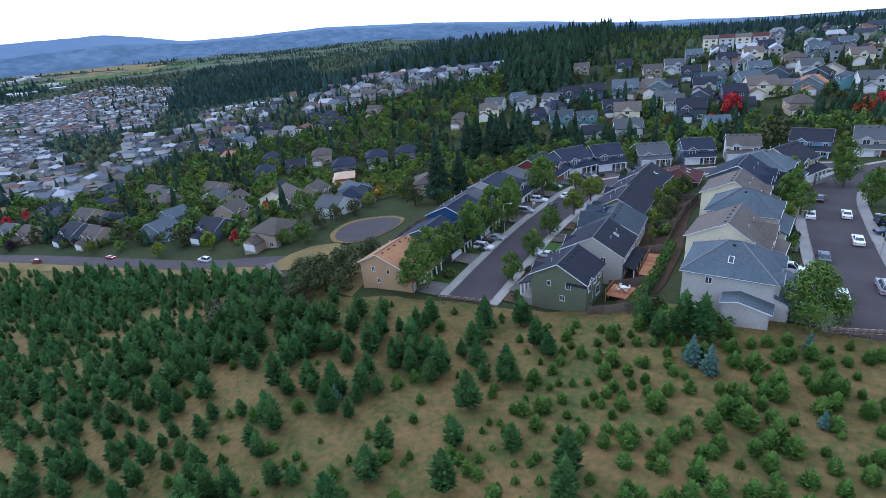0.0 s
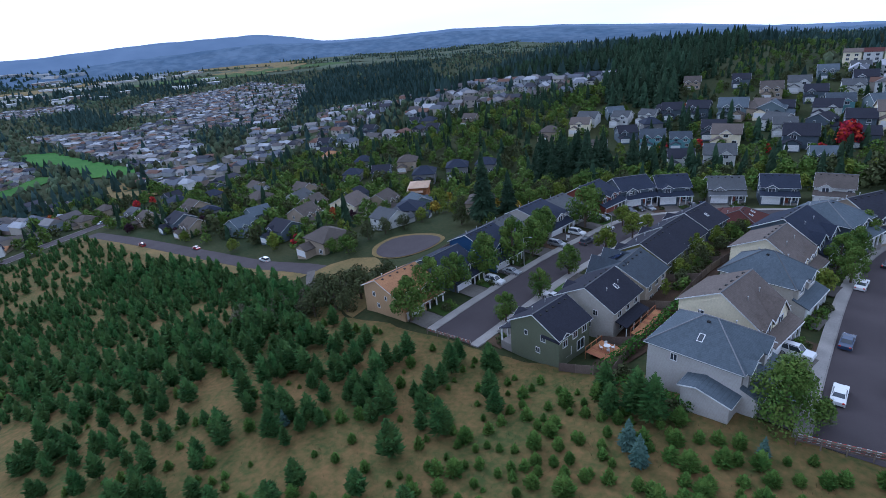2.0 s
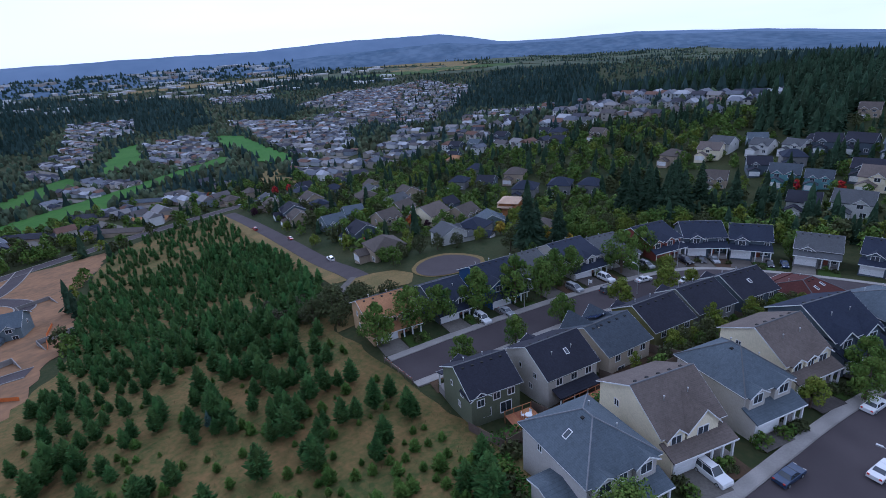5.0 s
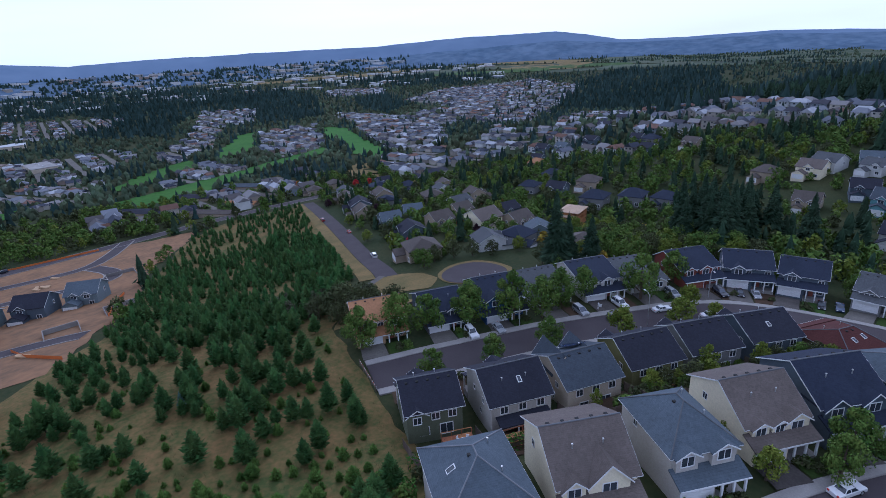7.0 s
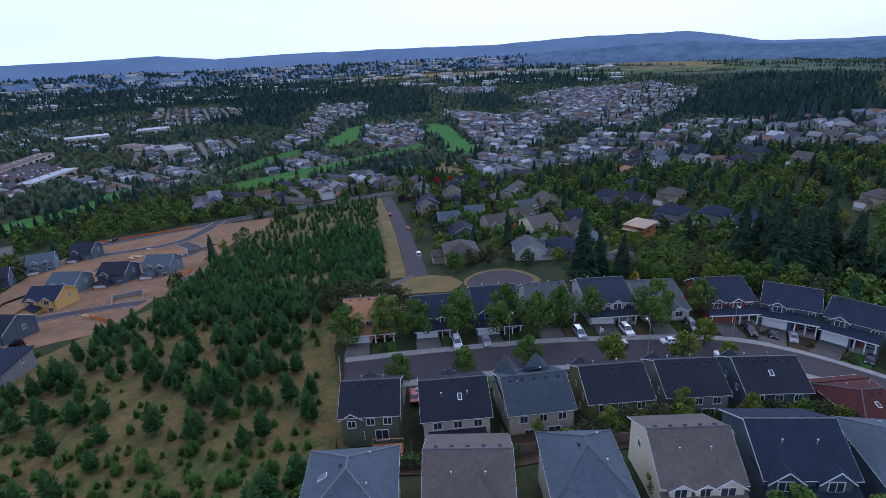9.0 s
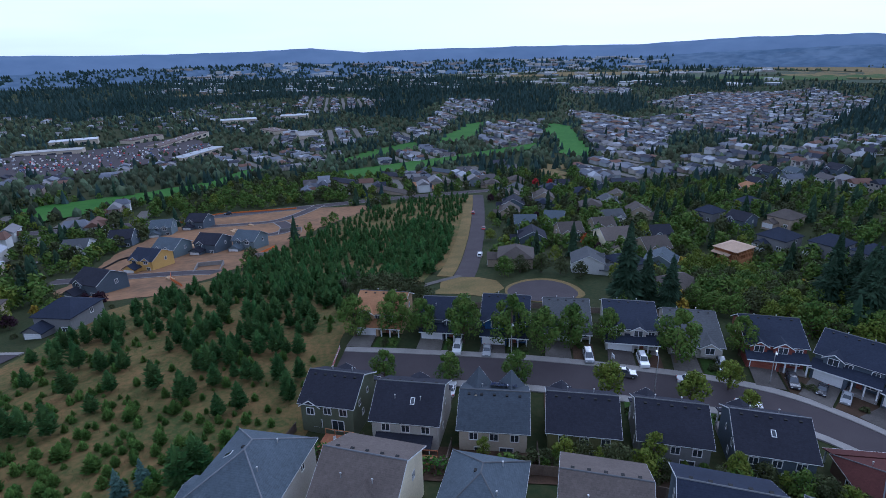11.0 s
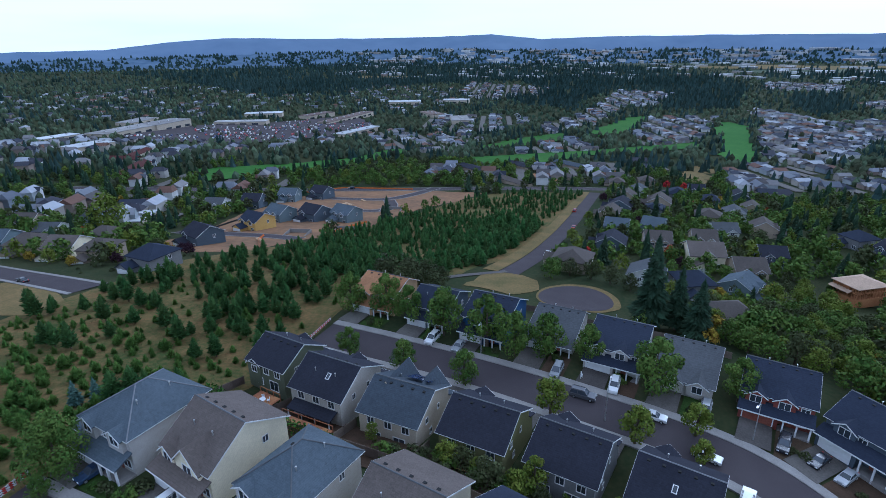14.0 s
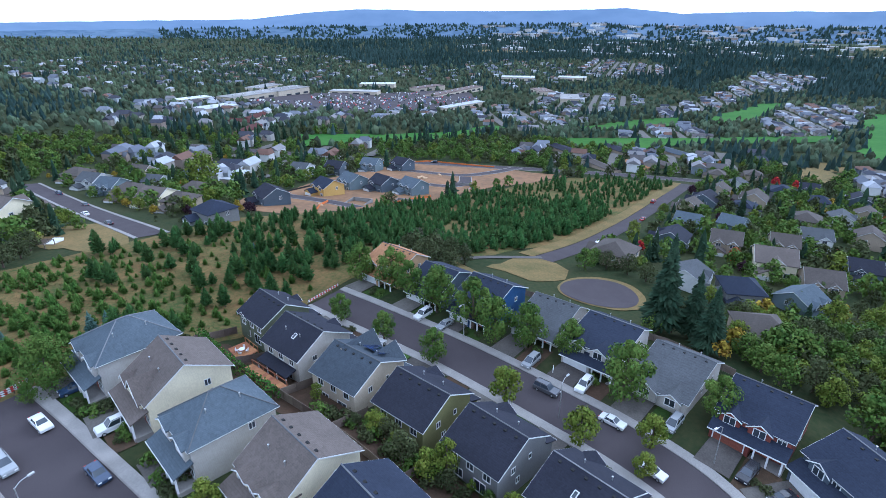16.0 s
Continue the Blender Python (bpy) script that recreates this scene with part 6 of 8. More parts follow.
TOWNS = [([(-1800, -430), (-1590, -120), (-1370, -130), (-1250, -230), (-1380, -350)], 22, 27, 0.75, 10), ([(-1550, 60), (-1480, 190), (-1190, 140), (-1150, 70), (-840, 20), (-690, -40), (-830, -50), (-1100, 10)], 18, 23, 0.88, 14),
         ([(-980, 115), (-1010, 230), (-760, 175), (-640, 150), (-590, 85), (-690, 80), (-760, 85)], 17, 22, 0.92, 14), ([(-1090, 340), (-740, 370), (-460, 240), (-520, 200), (-640, 225), (-780, 245)], 18, 23, 0.88, 18),
         ([(-1920, 500), (-1800, 680), (-1550, 580), (-1640, 430)], 20, 24, 0.9, 15), ([(-1170, 300), (-1000, 420), (-1060, 560), (-1290, 530), (-1520, 790), (-1510, 960), (-1100, 730), (-750, 420), (-800, 300)], 19, 24, 0.86, 22),
         ([(-1360, 690), (-1570, 1140), (-1190, 1050), (-910, 750), (-600, 430), (-690, 420)], 21, 26, 0.8, 25), ([(-330, -110), (-400, -80), (-450, 0), (-520, 100), (-470, 110), (-350, 60), (-330, 0)], 21, 26, 0.66, 10),
         ([(-400, 150), (-470, 160), (-520, 190), (-460, 240), (-520, 330), (-620, 400), (-420, 330), (-380, 220)], 20, 25, 0.8, 16), ([(-500, -50), (-560, 40), (-680, 0), (-640, -30)], 18, 23, 0.85, 20),
         ([(-640, -130), (-840, -80), (-950, -120), (-900, -260), (-700, -230)], 21, 26, 0.6, 12), ([(-330, -330), (-560, -260), (-520, -420), (-330, -650), (-200, -420)], 23, 27, 0.45, 24),
         ([(-260, -150), (-330, -220), (-300, -300), (-190, -300), (-180, -200)], 22, 26, 0.5, 20), ([(-900, -300), (-1500, -250), (-1600, -700), (-1000, -800)], 28, 33, 0.3, 30),
         ([(-540, -700), (-900, -650), (-1000, -1100), (-600, -1100)], 32, 36, 0.25, 20), ([(-340, 330), (-470, 330), (-640, 580), (-420, 560)], 22, 27, 0.6, 25), ([(40, 400), (210, 390), (230, 520), (60, 470)], 22, 26, 0.6, -5),
         ([(25, 308), (190, 300), (230, 390), (30, 395)], 21, 26, 0.72, -4), ([(-150, 385), (-320, 360), (-350, 500), (-130, 500)], 19, 26, 0.85, 4), ([(-240, 280), (-390, 285), (-420, 340), (-260, 330)], 22, 27, 0.7, 5),
         ([(-300, -600), (-1000, -650), (-1500, -1200), (-500, -1500)], 34, 40, 0.24, 25), ([(-500, -110), (-620, -110), (-680, -210), (-640, -300), (-500, -190)], 22, 27, 0.6, 35), ([(-2000, -600), (-2100, 0), (-2600, 100), (-2700, -700)], 50, 56, 0.35, 12),
         ([(-330, 150), (-400, 150), (-400, 200), (-330, 200)], 22, 27, 0.7, 10), ([(-110, -170), (-160, -160), (-200, -300), (-120, -300)], 22, 27, 0.8, 20)]
for poly, dx, dy, dens, turn in TOWNS:
    cx, cy = sum(p[0] for p in poly) / len(poly), sum(p[1] for p in poly) / len(poly)
    dx, dy = dx * 0.84, dy * 0.86
    c, s = math.cos(radians(turn)), math.sin(radians(turn))
    n = 68
    for j in range(-n, n, 2):
        if (cy > 280 and cx > -420) or dens < 0.5:
            break
        run = [(cx + a * c - b * s, cy + a * s + b * c) for a, b in ((i * 9.0, (j + 0.5) * dy + 1) for i in range(-120, 121))]
        zs = heights([q[0] for q in run], [q[1] for q in run])
        for (x0, y0), (x1, y1), z0, z1 in zip(run, run[1:], zs, zs[1:]):
            if inside(x0, y0, poly) and inside(x1, y1, poly) and not open_land(x0, y0) and off_road(x0, y0, 4) and clear(x0, y0, 14):
                street_spots.append((x0, y0))
                streets.add([(x0 + 4.2 * s, y0 - 4.2 * c, z0 + 0.7), (x1 + 4.2 * s, y1 - 4.2 * c, z1 + 0.7), (x1 - 4.2 * s, y1 + 4.2 * c, z1 + 0.7), (x0 - 4.2 * s, y0 + 4.2 * c, z0 + 0.7)], [(0, 1, 2, 3)])
    for i in range(-n, n):
        for j in range(-n, n):
            a, b = i * dx + rnd.uniform(-2, 2), (j * dy + (7 if j % 2 else -5)) + rnd.uniform(-1.5, 1.5)
            x, y = cx + a * c - b * s, cy + a * s + b * c
            if inside(x, y, poly) and not open_land(x, y):
                if rnd.random() < dens and off_road(x, y, 4) and clear(x, y, 14):
                    town.append((x, y, turn + rnd.choice((0, 90)) + rnd.uniform(-4, 4)))
                for _ in range(3):
                    if rnd.random() < 0.6:
                        town_trees.append((x + rnd.uniform(-dx, dx) * 0.6, y + rnd.uniform(-dy, dy) * 0.6))
walls, roofs, panes = Geo(), Geo(), Geo()
tz = heights([t[0] for t in town], [t[1] for t in town])
for (x, y, turn), z in zip(town, tz):
    w, d, e = rnd.uniform(7, 10) / 2, rnd.uniform(9.5, 14) / 2, (rnd.uniform(2.8, 4.6) if x < -400 else rnd.uniform(5.0, 6.6))
    m = pose(x, y, z, 0, 0, turn)
    walls.join(Geo().box(-w, -d, -2, w, d, e).turned(m))
    o, r, hp = 0.6, (rnd.uniform(1.6, 2.6) if x < -420 else rnd.uniform(2.6, 3.4)), rnd.choice((0.0, 0.0, 0.6))
    roofs.add([m @ Vector(q) for q in ((-w - o, -d - o, e), (w + o, -d - o, e), (w + o, d + o, e), (-w - o, d + o, e), (0, -d - o + hp * w, e + r), (0, d + o - hp * w, e + r))],
              [(0, 4, 5, 3), (1, 2, 5, 4), (0, 1, 4), (2, 3, 5), (0, 3, 2, 1)])
    if x > -430 and y > 270:
        for zc in (1.5, e - 1.3):
            for u in (-0.5, 0.5):
                panes.join(Geo().box(w - 0.02, u * d - 0.8, zc - 0.65, w + 0.06, u * d + 0.8, zc + 0.65).box(-w - 0.06, u * d - 0.8, zc - 0.65, -w + 0.02, u * d + 0.8, zc + 0.65)
                           .box(u * w - 0.7, -d - 0.06, zc - 0.65, u * w + 0.7, -d + 0.02, zc + 0.65).box(u * w - 0.7, d - 0.02, zc - 0.65, u * w + 0.7, d + 0.06, zc + 0.65).turned(m))
    if x > -760:
        # a gabled wing on one side
        k, ww, top = rnd.choice((-1, 1)), w * rnd.uniform(0.4, 0.55), rnd.uniform(0.75, 0.95)
        c, out, we = d * rnd.uniform(-0.4, 0.4), w + rnd.uniform(1.5, 3.0), e * rnd.choice((0.55, 0.95))
        walls.join(Geo().prism([(c - ww, -2), (c + ww, -2), (c + ww, we), (c, we + r * top), (c - ww, we)], min(k * out, 0), max(k * out, 0), "x").turned(m))
        roofs.add([m @ Vector(q) for q in ((0, c - ww - 0.4, we - 0.1), (k * (out + 0.4), c - ww - 0.4, we - 0.1), (k * (out + 0.4), c, we + r * top + 0.2), (0, c, we + r * top + 0.2),
                                           (0, c + ww + 0.4, we - 0.1), (k * (out + 0.4), c + ww + 0.4, we - 0.1))], [(0, 1, 2, 3), (3, 2, 5, 4)])
tagged(part("distant_houses", walls, M["wall_far"]), "hundreds of small pale suburban houses in the valley", "houses", kind="stuff")
tagged(part("distant_roofs", roofs, M["roof_far"]), "grey and brown roofs of the valley suburbs", "roofs", kind="stuff")

tagged(part("valley_street", streets, M["drive"]), "pale grey residential streets of the valley", "streets", kind="structure")
tagged(part("distant_windows", panes, M["glass"]), "dark windows of the hillside houses", "windows", kind="stuff")

# long low commercial buildings
M["flat_roof"] = surface("pale_flat_roof", (0.19, 0.175, 0.16), (0.36, 0.35, 0.34), 0.8, 0.1, 0.01, vary=0.35)
M["membrane"] = surface("white_roof_membrane", (0.42, 0.43, 0.45), (0.56, 0.57, 0.58), 0.7, 0.1, 0.02, vary=0.2)
M["brown_roof"] = surface("brown_metal_roof", (0.12, 0.085, 0.072), (0.18, 0.13, 0.11), 0.8, 0.2, 0.02, vary=0.2)
shops = [(-527, -569, 150, 34, 0, 7.0, "flat_roof"), (-566, -566, 66, 34.8, 0, 9.0, "flat_roof"), (-404, -572, 44, 20, -8, 5.0, "membrane"), (-372, -487, 44, 26, -10, 5.0, "membrane"), (-655, -502, 80, 22, 110, 5.5, "flat_roof"),
         (-772, -542, 64, 26, 117, 6.5, "membrane"), (-800, -452, 66, 24, 165, 6.0, "brown_roof"), (-786, -386, 150, 22, 176, 5.5, "brown_roof"), (-632, -292, 84, 16, 167, 5.0, "membrane"), (-1098, -400, 72, 34, 111, 7.0, "membrane"),
         (-1170, -300, 60, 34, 100, 7.0, "membrane"), (-823, -195, 60, 30, 20, 6.5, "flat_roof"), (-900, -270, 56, 26, 40, 5.5, "brown_roof"), (-590, -640, 60, 30, 10, 5.5, "flat_roof"), (-150, -196, 26, 13, 30, 3.6, "membrane"), (-136, -176, 20, 9, 20, 3.2, "membrane")]
for x, y, w, d, turn, tone in ((-332, -14, 34, 9, 50, "taupe"), (-350, 8, 26, 9, 50, "rust"), (-368, 28, 34, 9, 50, "taupe"), (-412, -8, 70, 13, 52, "charcoal"), (-392, -58, 46, 13, 52, "charcoal"), (-440, 30, 60, 13, 52, "steel")):
    b = thing("storage_building", "long low storage building with gabled shingle roof", "storage building", "storage buildings by the main road", on_ground(x, y, turn))
    part("wall", Geo().box(-w / 2, -d / 2, -4, w / 2, d / 2, 2.7), M["wall_beige"], b)
    gable_roof(b, -d / 2, d / 2, -w / 2, w / 2, 2.7, 2.7, 0, 4.2, M["roof_" + tone], 0.4, vents=False, trim="", axis="x")
    homes.append((x, y))
yards = []
for i in range(230):
    a, d = rnd.uniform(-2.05, -1.0), rnd.uniform(2000, 4000)
    yards.append((d * math.sin(a), d * math.cos(a), rnd.uniform(25, 80), rnd.uniform(15, 36), rnd.uniform(0, 90)))
for x, y, w, d, turn, h, top in shops:
    b = thing("store", "long low commercial building with brown roof" if top[0] == "b" else "long low commercial building with pale flat roof", "store", "commercial buildings of the valley", on_ground(x, y, turn))
    part("wall", Geo().box(-w / 2, -d / 2, -6, w / 2, d / 2, h), M["wall_sand"], b)
    part("roof", Geo().box(-w / 2 - 0.3, -d / 2 - 0.3, h, w / 2 + 0.3, d / 2 + 0.3, h + 0.5), M[top], b)
    for k in range(int(w / 18)):
        u = -w / 2 + 9 + k * 18
        part("vent_unit", Geo().box(u - 1.2, -1.5 + k % 3, h + 0.5, u + 1.2, 0.6 + k % 3, h + 1.8), M["metal"], b)
        for side in (-1, 1):
            part("shopfront", Geo().box(u - 5, side * d / 2 - 0.06, 0.3, u + 5, side * d / 2 + 0.06, min(h - 1.2, 3.4)), M["glass"], b)
for x, y, w, d, turn in ((-276, -329, 56, 13, 25), (-352, -400, 40, 12, 20), (-318, -384, 36, 12, 100)):
    b = thing("apartment_row", "low row of homes with rust-red gabled roof", "apartment row", "red-roofed rows of the valley", on_ground(x, y, turn))
    part("wall", Geo().box(-w / 2, -d / 2, -4, w / 2, d / 2, 4.2), M["wall_sand"], b)
    gable_roof(b, -d / 2, d / 2, -w / 2, w / 2, 4.2, 4.2, 0, 6.4, M["roof_maroon"], 0.4, vents=False, trim="", axis="x")
    homes.append((x, y))
depots, tops = Geo(), Geo()
for (x, y, w, d, turn), z in zip(yards, heights([q[0] for q in yards], [q[1] for q in yards])):
    m = pose(x, y, z, 0, 0, turn)
    depots.join(Geo().box(-w / 2, -d / 2, -6, w / 2, d / 2, 8).turned(m))
    tops.join(Geo().box(-w / 2 - 0.3, -d / 2 - 0.3, 8, w / 2 + 0.3, d / 2 + 0.3, 8.8).turned(m))
tagged(part("distant_depots", depots, M["wall_far"]), "pale warehouses on the far valley floor", "warehouses", kind="stuff")
tagged(part("depot_roofs", tops, M["membrane"]), "pale flat roofs of the far warehouses", "roofs", kind="stuff")
lots = []
fleet = Geo()
for _ in range(2600):
    x, y = rnd.uniform(-850, -446), rnd.uniform(-546, -284)
    if len(lots) < 380 and inside(x, y, PARK) and all(abs(x - q[0]) + abs(y - q[1]) > 0.6 * max(q[2], q[3]) for q in shops) and round((x * 0.5 + y * 0.866) / 9.0) % 2:
        lots.append((x, y))
for (x, y), z in zip(lots, heights([q[0] for q in lots], [q[1] for q in lots])):
    m = pose(x, y, z + 1.6, 0, 0, 30 + rnd.choice((0, 180)))
    fleet.join(Geo().add([(sx * a, sy * b, h) for h, a, b in ((0.0, 2.2, 0.9), (0.8, 2.2, 0.9), (0.85, 1.3, 0.8), (1.4, 0.9, 0.7)) for sx, sy in ((-1, -1), (1, -1), (1, 1), (-1, 1))],
                         [(i + j, i + (j + 1) % 4, i + 4 + (j + 1) % 4, i + 4 + j) for i in (0, 4, 8) for j in range(4)] + [(12, 13, 14, 15)]).turned(m))
tagged(part("car_park_cars", fleet, M["fleet"]), "rows of small parked cars at the shopping centre", "cars", kind="stuff")
condo = thing("apartment_block", "white and brown apartment block on the hill crest", "apartment block", m=on_ground(66, 432, -4))
for i in range(4):
    u = part("unit", Geo().box(-24 + i * 12, -6, -6, -13 + i * 12, 6, 9), M["wall_white" if i % 2 else "wall_cream"], condo)
    part("roof", Geo().prism([(-6.6, 9), (6.6, 9), (0, 11.4)], -24.5 + i * 12, -12.5 + i * 12, "x"), M["roof_maroon" if i % 2 else "roof_brown"], u)
    for k in range(3):
        for j in range(2):
            window(u, -21 + i * 12 + j * 5, -6, 1.5 + k * 2.8, 2.0, 1.5, "-y", 1)

# woods: every gap between houses, streets and fairways holds trees
CELL = 7.0
busy = set()


def claim(x, y, r):
    for a in range(int((x - r) // CELL), int((x + r) // CELL) + 1):
        for b in range(int((y - r) // CELL), int((y + r) // CELL) + 1):
            busy.add((a, b))


for x, y in homes:
    claim(x, y, 6.5 if y > 165 else 5.0)
for x, y, _ in town:
    claim(x, y, 5.0)
for x, y in street_spots:
    claim(x, y, 2.5)
for x, y, w, d, turn, _, _ in shops:
    for k in np.arange(-w / 2, w / 2 + 1, 8.0):
        claim(x + k * math.cos(radians(turn)), y + k * math.sin(radians(turn)), d * 0.5 + 2)
for line, half in ((LANE_A, 6.0), (LANE_B, 6.0), (ROAD_W, 6.5), (ROAD_MAIN, 7.0), (ROAD_SITE, 5.0), (ROAD_SITE2, 5.0), (ROAD_SITE3, 5.0), (ROAD_S, 7.0)):
    for q in resample(line, 4.0):
        claim(q.x, q.y, half)
claim(*CIRCLE, 15)
wood = {"fir": [], "leaf": [], "leaf_dull": [], "leaf_pale": []}
firs, leafy = [], []
for k, q in mid_wood.items():
    wood[k] += q
FIRWOODS = [[(-2810, -630), (-3400, -200), (-2140, 390), (-1690, 400), (-1160, 290), (-1100, 150), (-1460, 130), (-1550, 60), (-1300, -10), (-1090, -40), (-1170, -150), (-1310, -230), (-1500, -120), (-1940, -310), (-1800, -430)],
            [(-1450, 450), (-1540, 570), (-1160, 490), (-1060, 400), (-1230, 400)], [(-2480, 600), (-3230, 1350), (-3040, 1500), (-2200, 1300), (-1710, 1070), (-1750, 730), (-2040, 750), (-2070, 540)],
            [(-420, 560), (-230, 560), (300, 520), (700, 900), (300, 2000), (-300, 1300), (-500, 800)], [(-560, 640), (-900, 700), (-1250, 1100), (-1500, 1500), (-1100, 1500), (-700, 1000)], [(-1740, -520), (-1850, -240), (-3010, -410), (-3400, -1500), (-1950, -2090), (-1130, -770)]]
TALL = [(-420, 515), (-300, 505), (-140, 505), (-125, 400), (-100, 330), (-62, 305), (-12, 312), (10, 400), (30, 470), (70, 530), (40, 700), (-100, 760), (-340, 740)]
SEEN = [(300, -1000), (-200, -1700), (-1300, -3400), (-3600, -2900), (-4200, 0), (-3900, 2200), (-2400, 3300), (-900, 3700), (700, 3400), (800, 1500), (420, 300)]


def spread(lo, hi, step, keep):
    """Places at that spacing between two distances from the ridge, loosely set; keep is the share that stays."""
    k = int(hi / step)
    gx, gy = np.meshgrid(np.arange(-k, k + 1), np.arange(-k, k + 1))
    q = np.random.RandomState(int(lo))
    x = (gx.ravel() + q.uniform(-0.48, 0.48, gx.size)) * step - 20
    y = (gy.ravel() + q.uniform(-0.48, 0.48, gx.size)) * step
    d = np.hypot(x + 20, y)
    ok = (d >= lo) & (d < hi) & (q.uniform(0, 1, gx.size) < keep)
    x, y = x[ok], y[ok]
    ok = within(x, y, SEEN)
    for p in GOLF + FIELDS + [PARK, MEADOW, DIRT]:
        ok &= ~within(x, y, p)
    x, y = x[ok], y[ok]
    dense = np.zeros(len(x), bool)
    for p in FIRWOODS:
        dense |= within(x, y, p)
    return zip(x.tolist(), y.tolist(), dense.tolist(), within(x, y, TALL).tolist())


for lo, hi, step, keep in ((60, 430, 7.4, 1.0), (430, 760, 9.0, 0.95), (760, 1300, 11.5, 0.85), (1300, 2100, 16.0, 0.8), (2100, 4300, 26.0, 0.6)):
    for px, py, dense, tall in spread(lo, hi, step, keep):
        if (px > -112 and -96 < py < 158) or (px > 60 and py < 130) or (int(px // CELL), int(py // CELL)) in busy:
            continue
        far = lo >= 430
        if inside(px, py, OPEN):
            continue
        hill = py > 480 + 0.1 * px and px > -420
        slope = 165 < py < 480 and px > -420
        clump = noise.noise((px * 0.022, py * 0.022, 6.0))
        lush = noise.noise((px * 0.008, py * 0.008, 4.0)) if not far or lo < 1300 else noise.noise((px * 0.0025, py * 0.0025, 4.0))
        if tall:
            if rnd.random() < 0.7:
                low_crest = px > -50 and py > 300
                if not low_crest or rnd.random() < 0.45:
                    wood["fir"].append((px, py, rnd.uniform(0.4, 0.8) if low_crest else rnd.uniform(0.9, 1.7)))
                else:
                    wood["leaf" if rnd.random() < 0.6 else "leaf_dull"].append((px, py, rnd.uniform(0.4, 0.7)))
            continue
        if slope and rnd.random() < (0.15 if clump > 0.04 else 0.5 if px > -100 else 0.3):
            continue
        if not (hill or dense or slope) and rnd.random() < (0.10 if lush > -0.1 else 0.38):
            continue
        share = 0.9 if hill or dense else (0.6 if clump > 0.1 else 0.1) if slope else 0.34 + 0.55 * noise.noise((px * 0.006, py * 0.006, 9.0)) + (0.2 if py > 150 and px > -140 and not far else -0.16 if not far else -0.2 if py < 150 else -0.08)
        if not far and px < -100 and 140 < py < 300:
            share, slope = 0.22, True
        s = rnd.uniform(0.65, 1.25) * (1.0 if lo < 1300 else 1.15 if lo < 2100 else 1.5)
        if not far:
            if rnd.random() < share:
                wood["fir"].append((px, py, s * (0.85 if px < 10 else 0.65)))
            else:
                wood[rnd.choice(("leaf", "leaf", "leaf", "leaf_dull", "leaf_dull", "leaf", "leaf_pale"))].append((px, py, s * (0.82 if not slope else 0.6 if px > -100 else 0.85)))
        elif rnd.random() < share:
            firs.append((px, py, s * ((0.85 if px > -20 else 1.4) if hill else 1.25 if dense else 0.95)))
        else:
            leafy.append((px, py, s * 0.9))

# garden trees of the suburbs, and the rows beside the fairways
for px, py in town_trees:
    if (int(px // CELL), int(py // CELL)) not in busy and not open_land(px, py):
        (leafy if rnd.random() < 0.75 else firs).append((px, py, rnd.uniform(0.4, 0.85)))
for _ in range(90):
    px, py = rnd.uniform(-850, -446), rnd.uniform(-546, -284)
    if inside(px, py, PARK):
        leafy.append((px, py, rnd.uniform(0.5, 0.9)))
for k in range(130):
    a, n = rnd.uniform(0, 3.14), rnd.randrange(10, 34)
    x, y = rnd.uniform(-2600, -900), rnd.uniform(1800, 3300)
    for i in range(n):
        px, py = x + i * 15 * math.cos(a) + rnd.uniform(-4, 4), y + i * 15 * math.sin(a) + rnd.uniform(-4, 4)
        if inside(px, py, PLAIN):
            (leafy if k % 3 else firs).append((px, py, rnd.uniform(0.8, 1.4)))
for poly in GOLF:
    for q in resample(poly + poly[:1], 11.0):
        if rnd.random() < 0.7:
            (leafy if rnd.random() < 0.6 else firs).append((q.x + rnd.uniform(-6, 6), q.y + rnd.uniform(-6, 6), rnd.uniform(0.6, 1.2)))
for px, py in homes:
    if px < -100 and 40 < py < 175 or py > 165:
        for k in range(4 if py < 165 else 2):
            a, d = rnd.uniform(0, 6.28), rnd.uniform(6.5, 9.5)
            x, y = px + d * math.cos(a), py + d * math.sin(a)
            if off_road(x, y, -1.5) and clear(x, y, 5.0):
                wood[rnd.choice(("leaf", "leaf", "leaf_dull", "leaf_pale", "fir"))].append((x, y, rnd.uniform(0.3, 0.6)))

for key, name, label, makers in (("fir", "hillside_firs", "dark firs between the houses of hill and hollow", [conifer_mesh(200 + i, 14, 3.5 + 0.2 * i, 48, droop=0.3, low=0.04, tuft=1.7, blunt=0.7, ovoid=0.15, sides=5) for i in range(5)]),
                                 ("leaf", "hillside_trees", "green trees between the houses of hill and hollow", [leafy_mesh(210 + i, 10, 5, 175, leaf=0.93, low=0.05, single=True)[0] for i in range(4)]),
                                 ("leaf_dull", "olive_trees", "olive-green trees between the houses", [leafy_mesh(220 + i, 9.5, 4.8, 175, leaf=0.93, low=0.05, single=True)[0] for i in range(4)]),
                                 ("leaf_pale", "pale_trees", "yellow-green trees between the houses", [leafy_mesh(230 + i, 9, 4.4, 200, leaf=0.78, low=0.05, single=True)[0] for i in range(3)])):
    bulk(name, wood[key], makers, M[key if key != "fir" else "fir_dark"], label, "trees")
# these two wear the foliage colours with haze mixed in
bulk("distant_firs", firs, FAR_FIRS, M["wood_hazed"], "dark conifer woods across hill and valley", "woods")
bulk("distant_trees", leafy, FAR_LEAFY, M["leaf_hazed"], "green broadleaf trees among the valley suburbs", "woods")


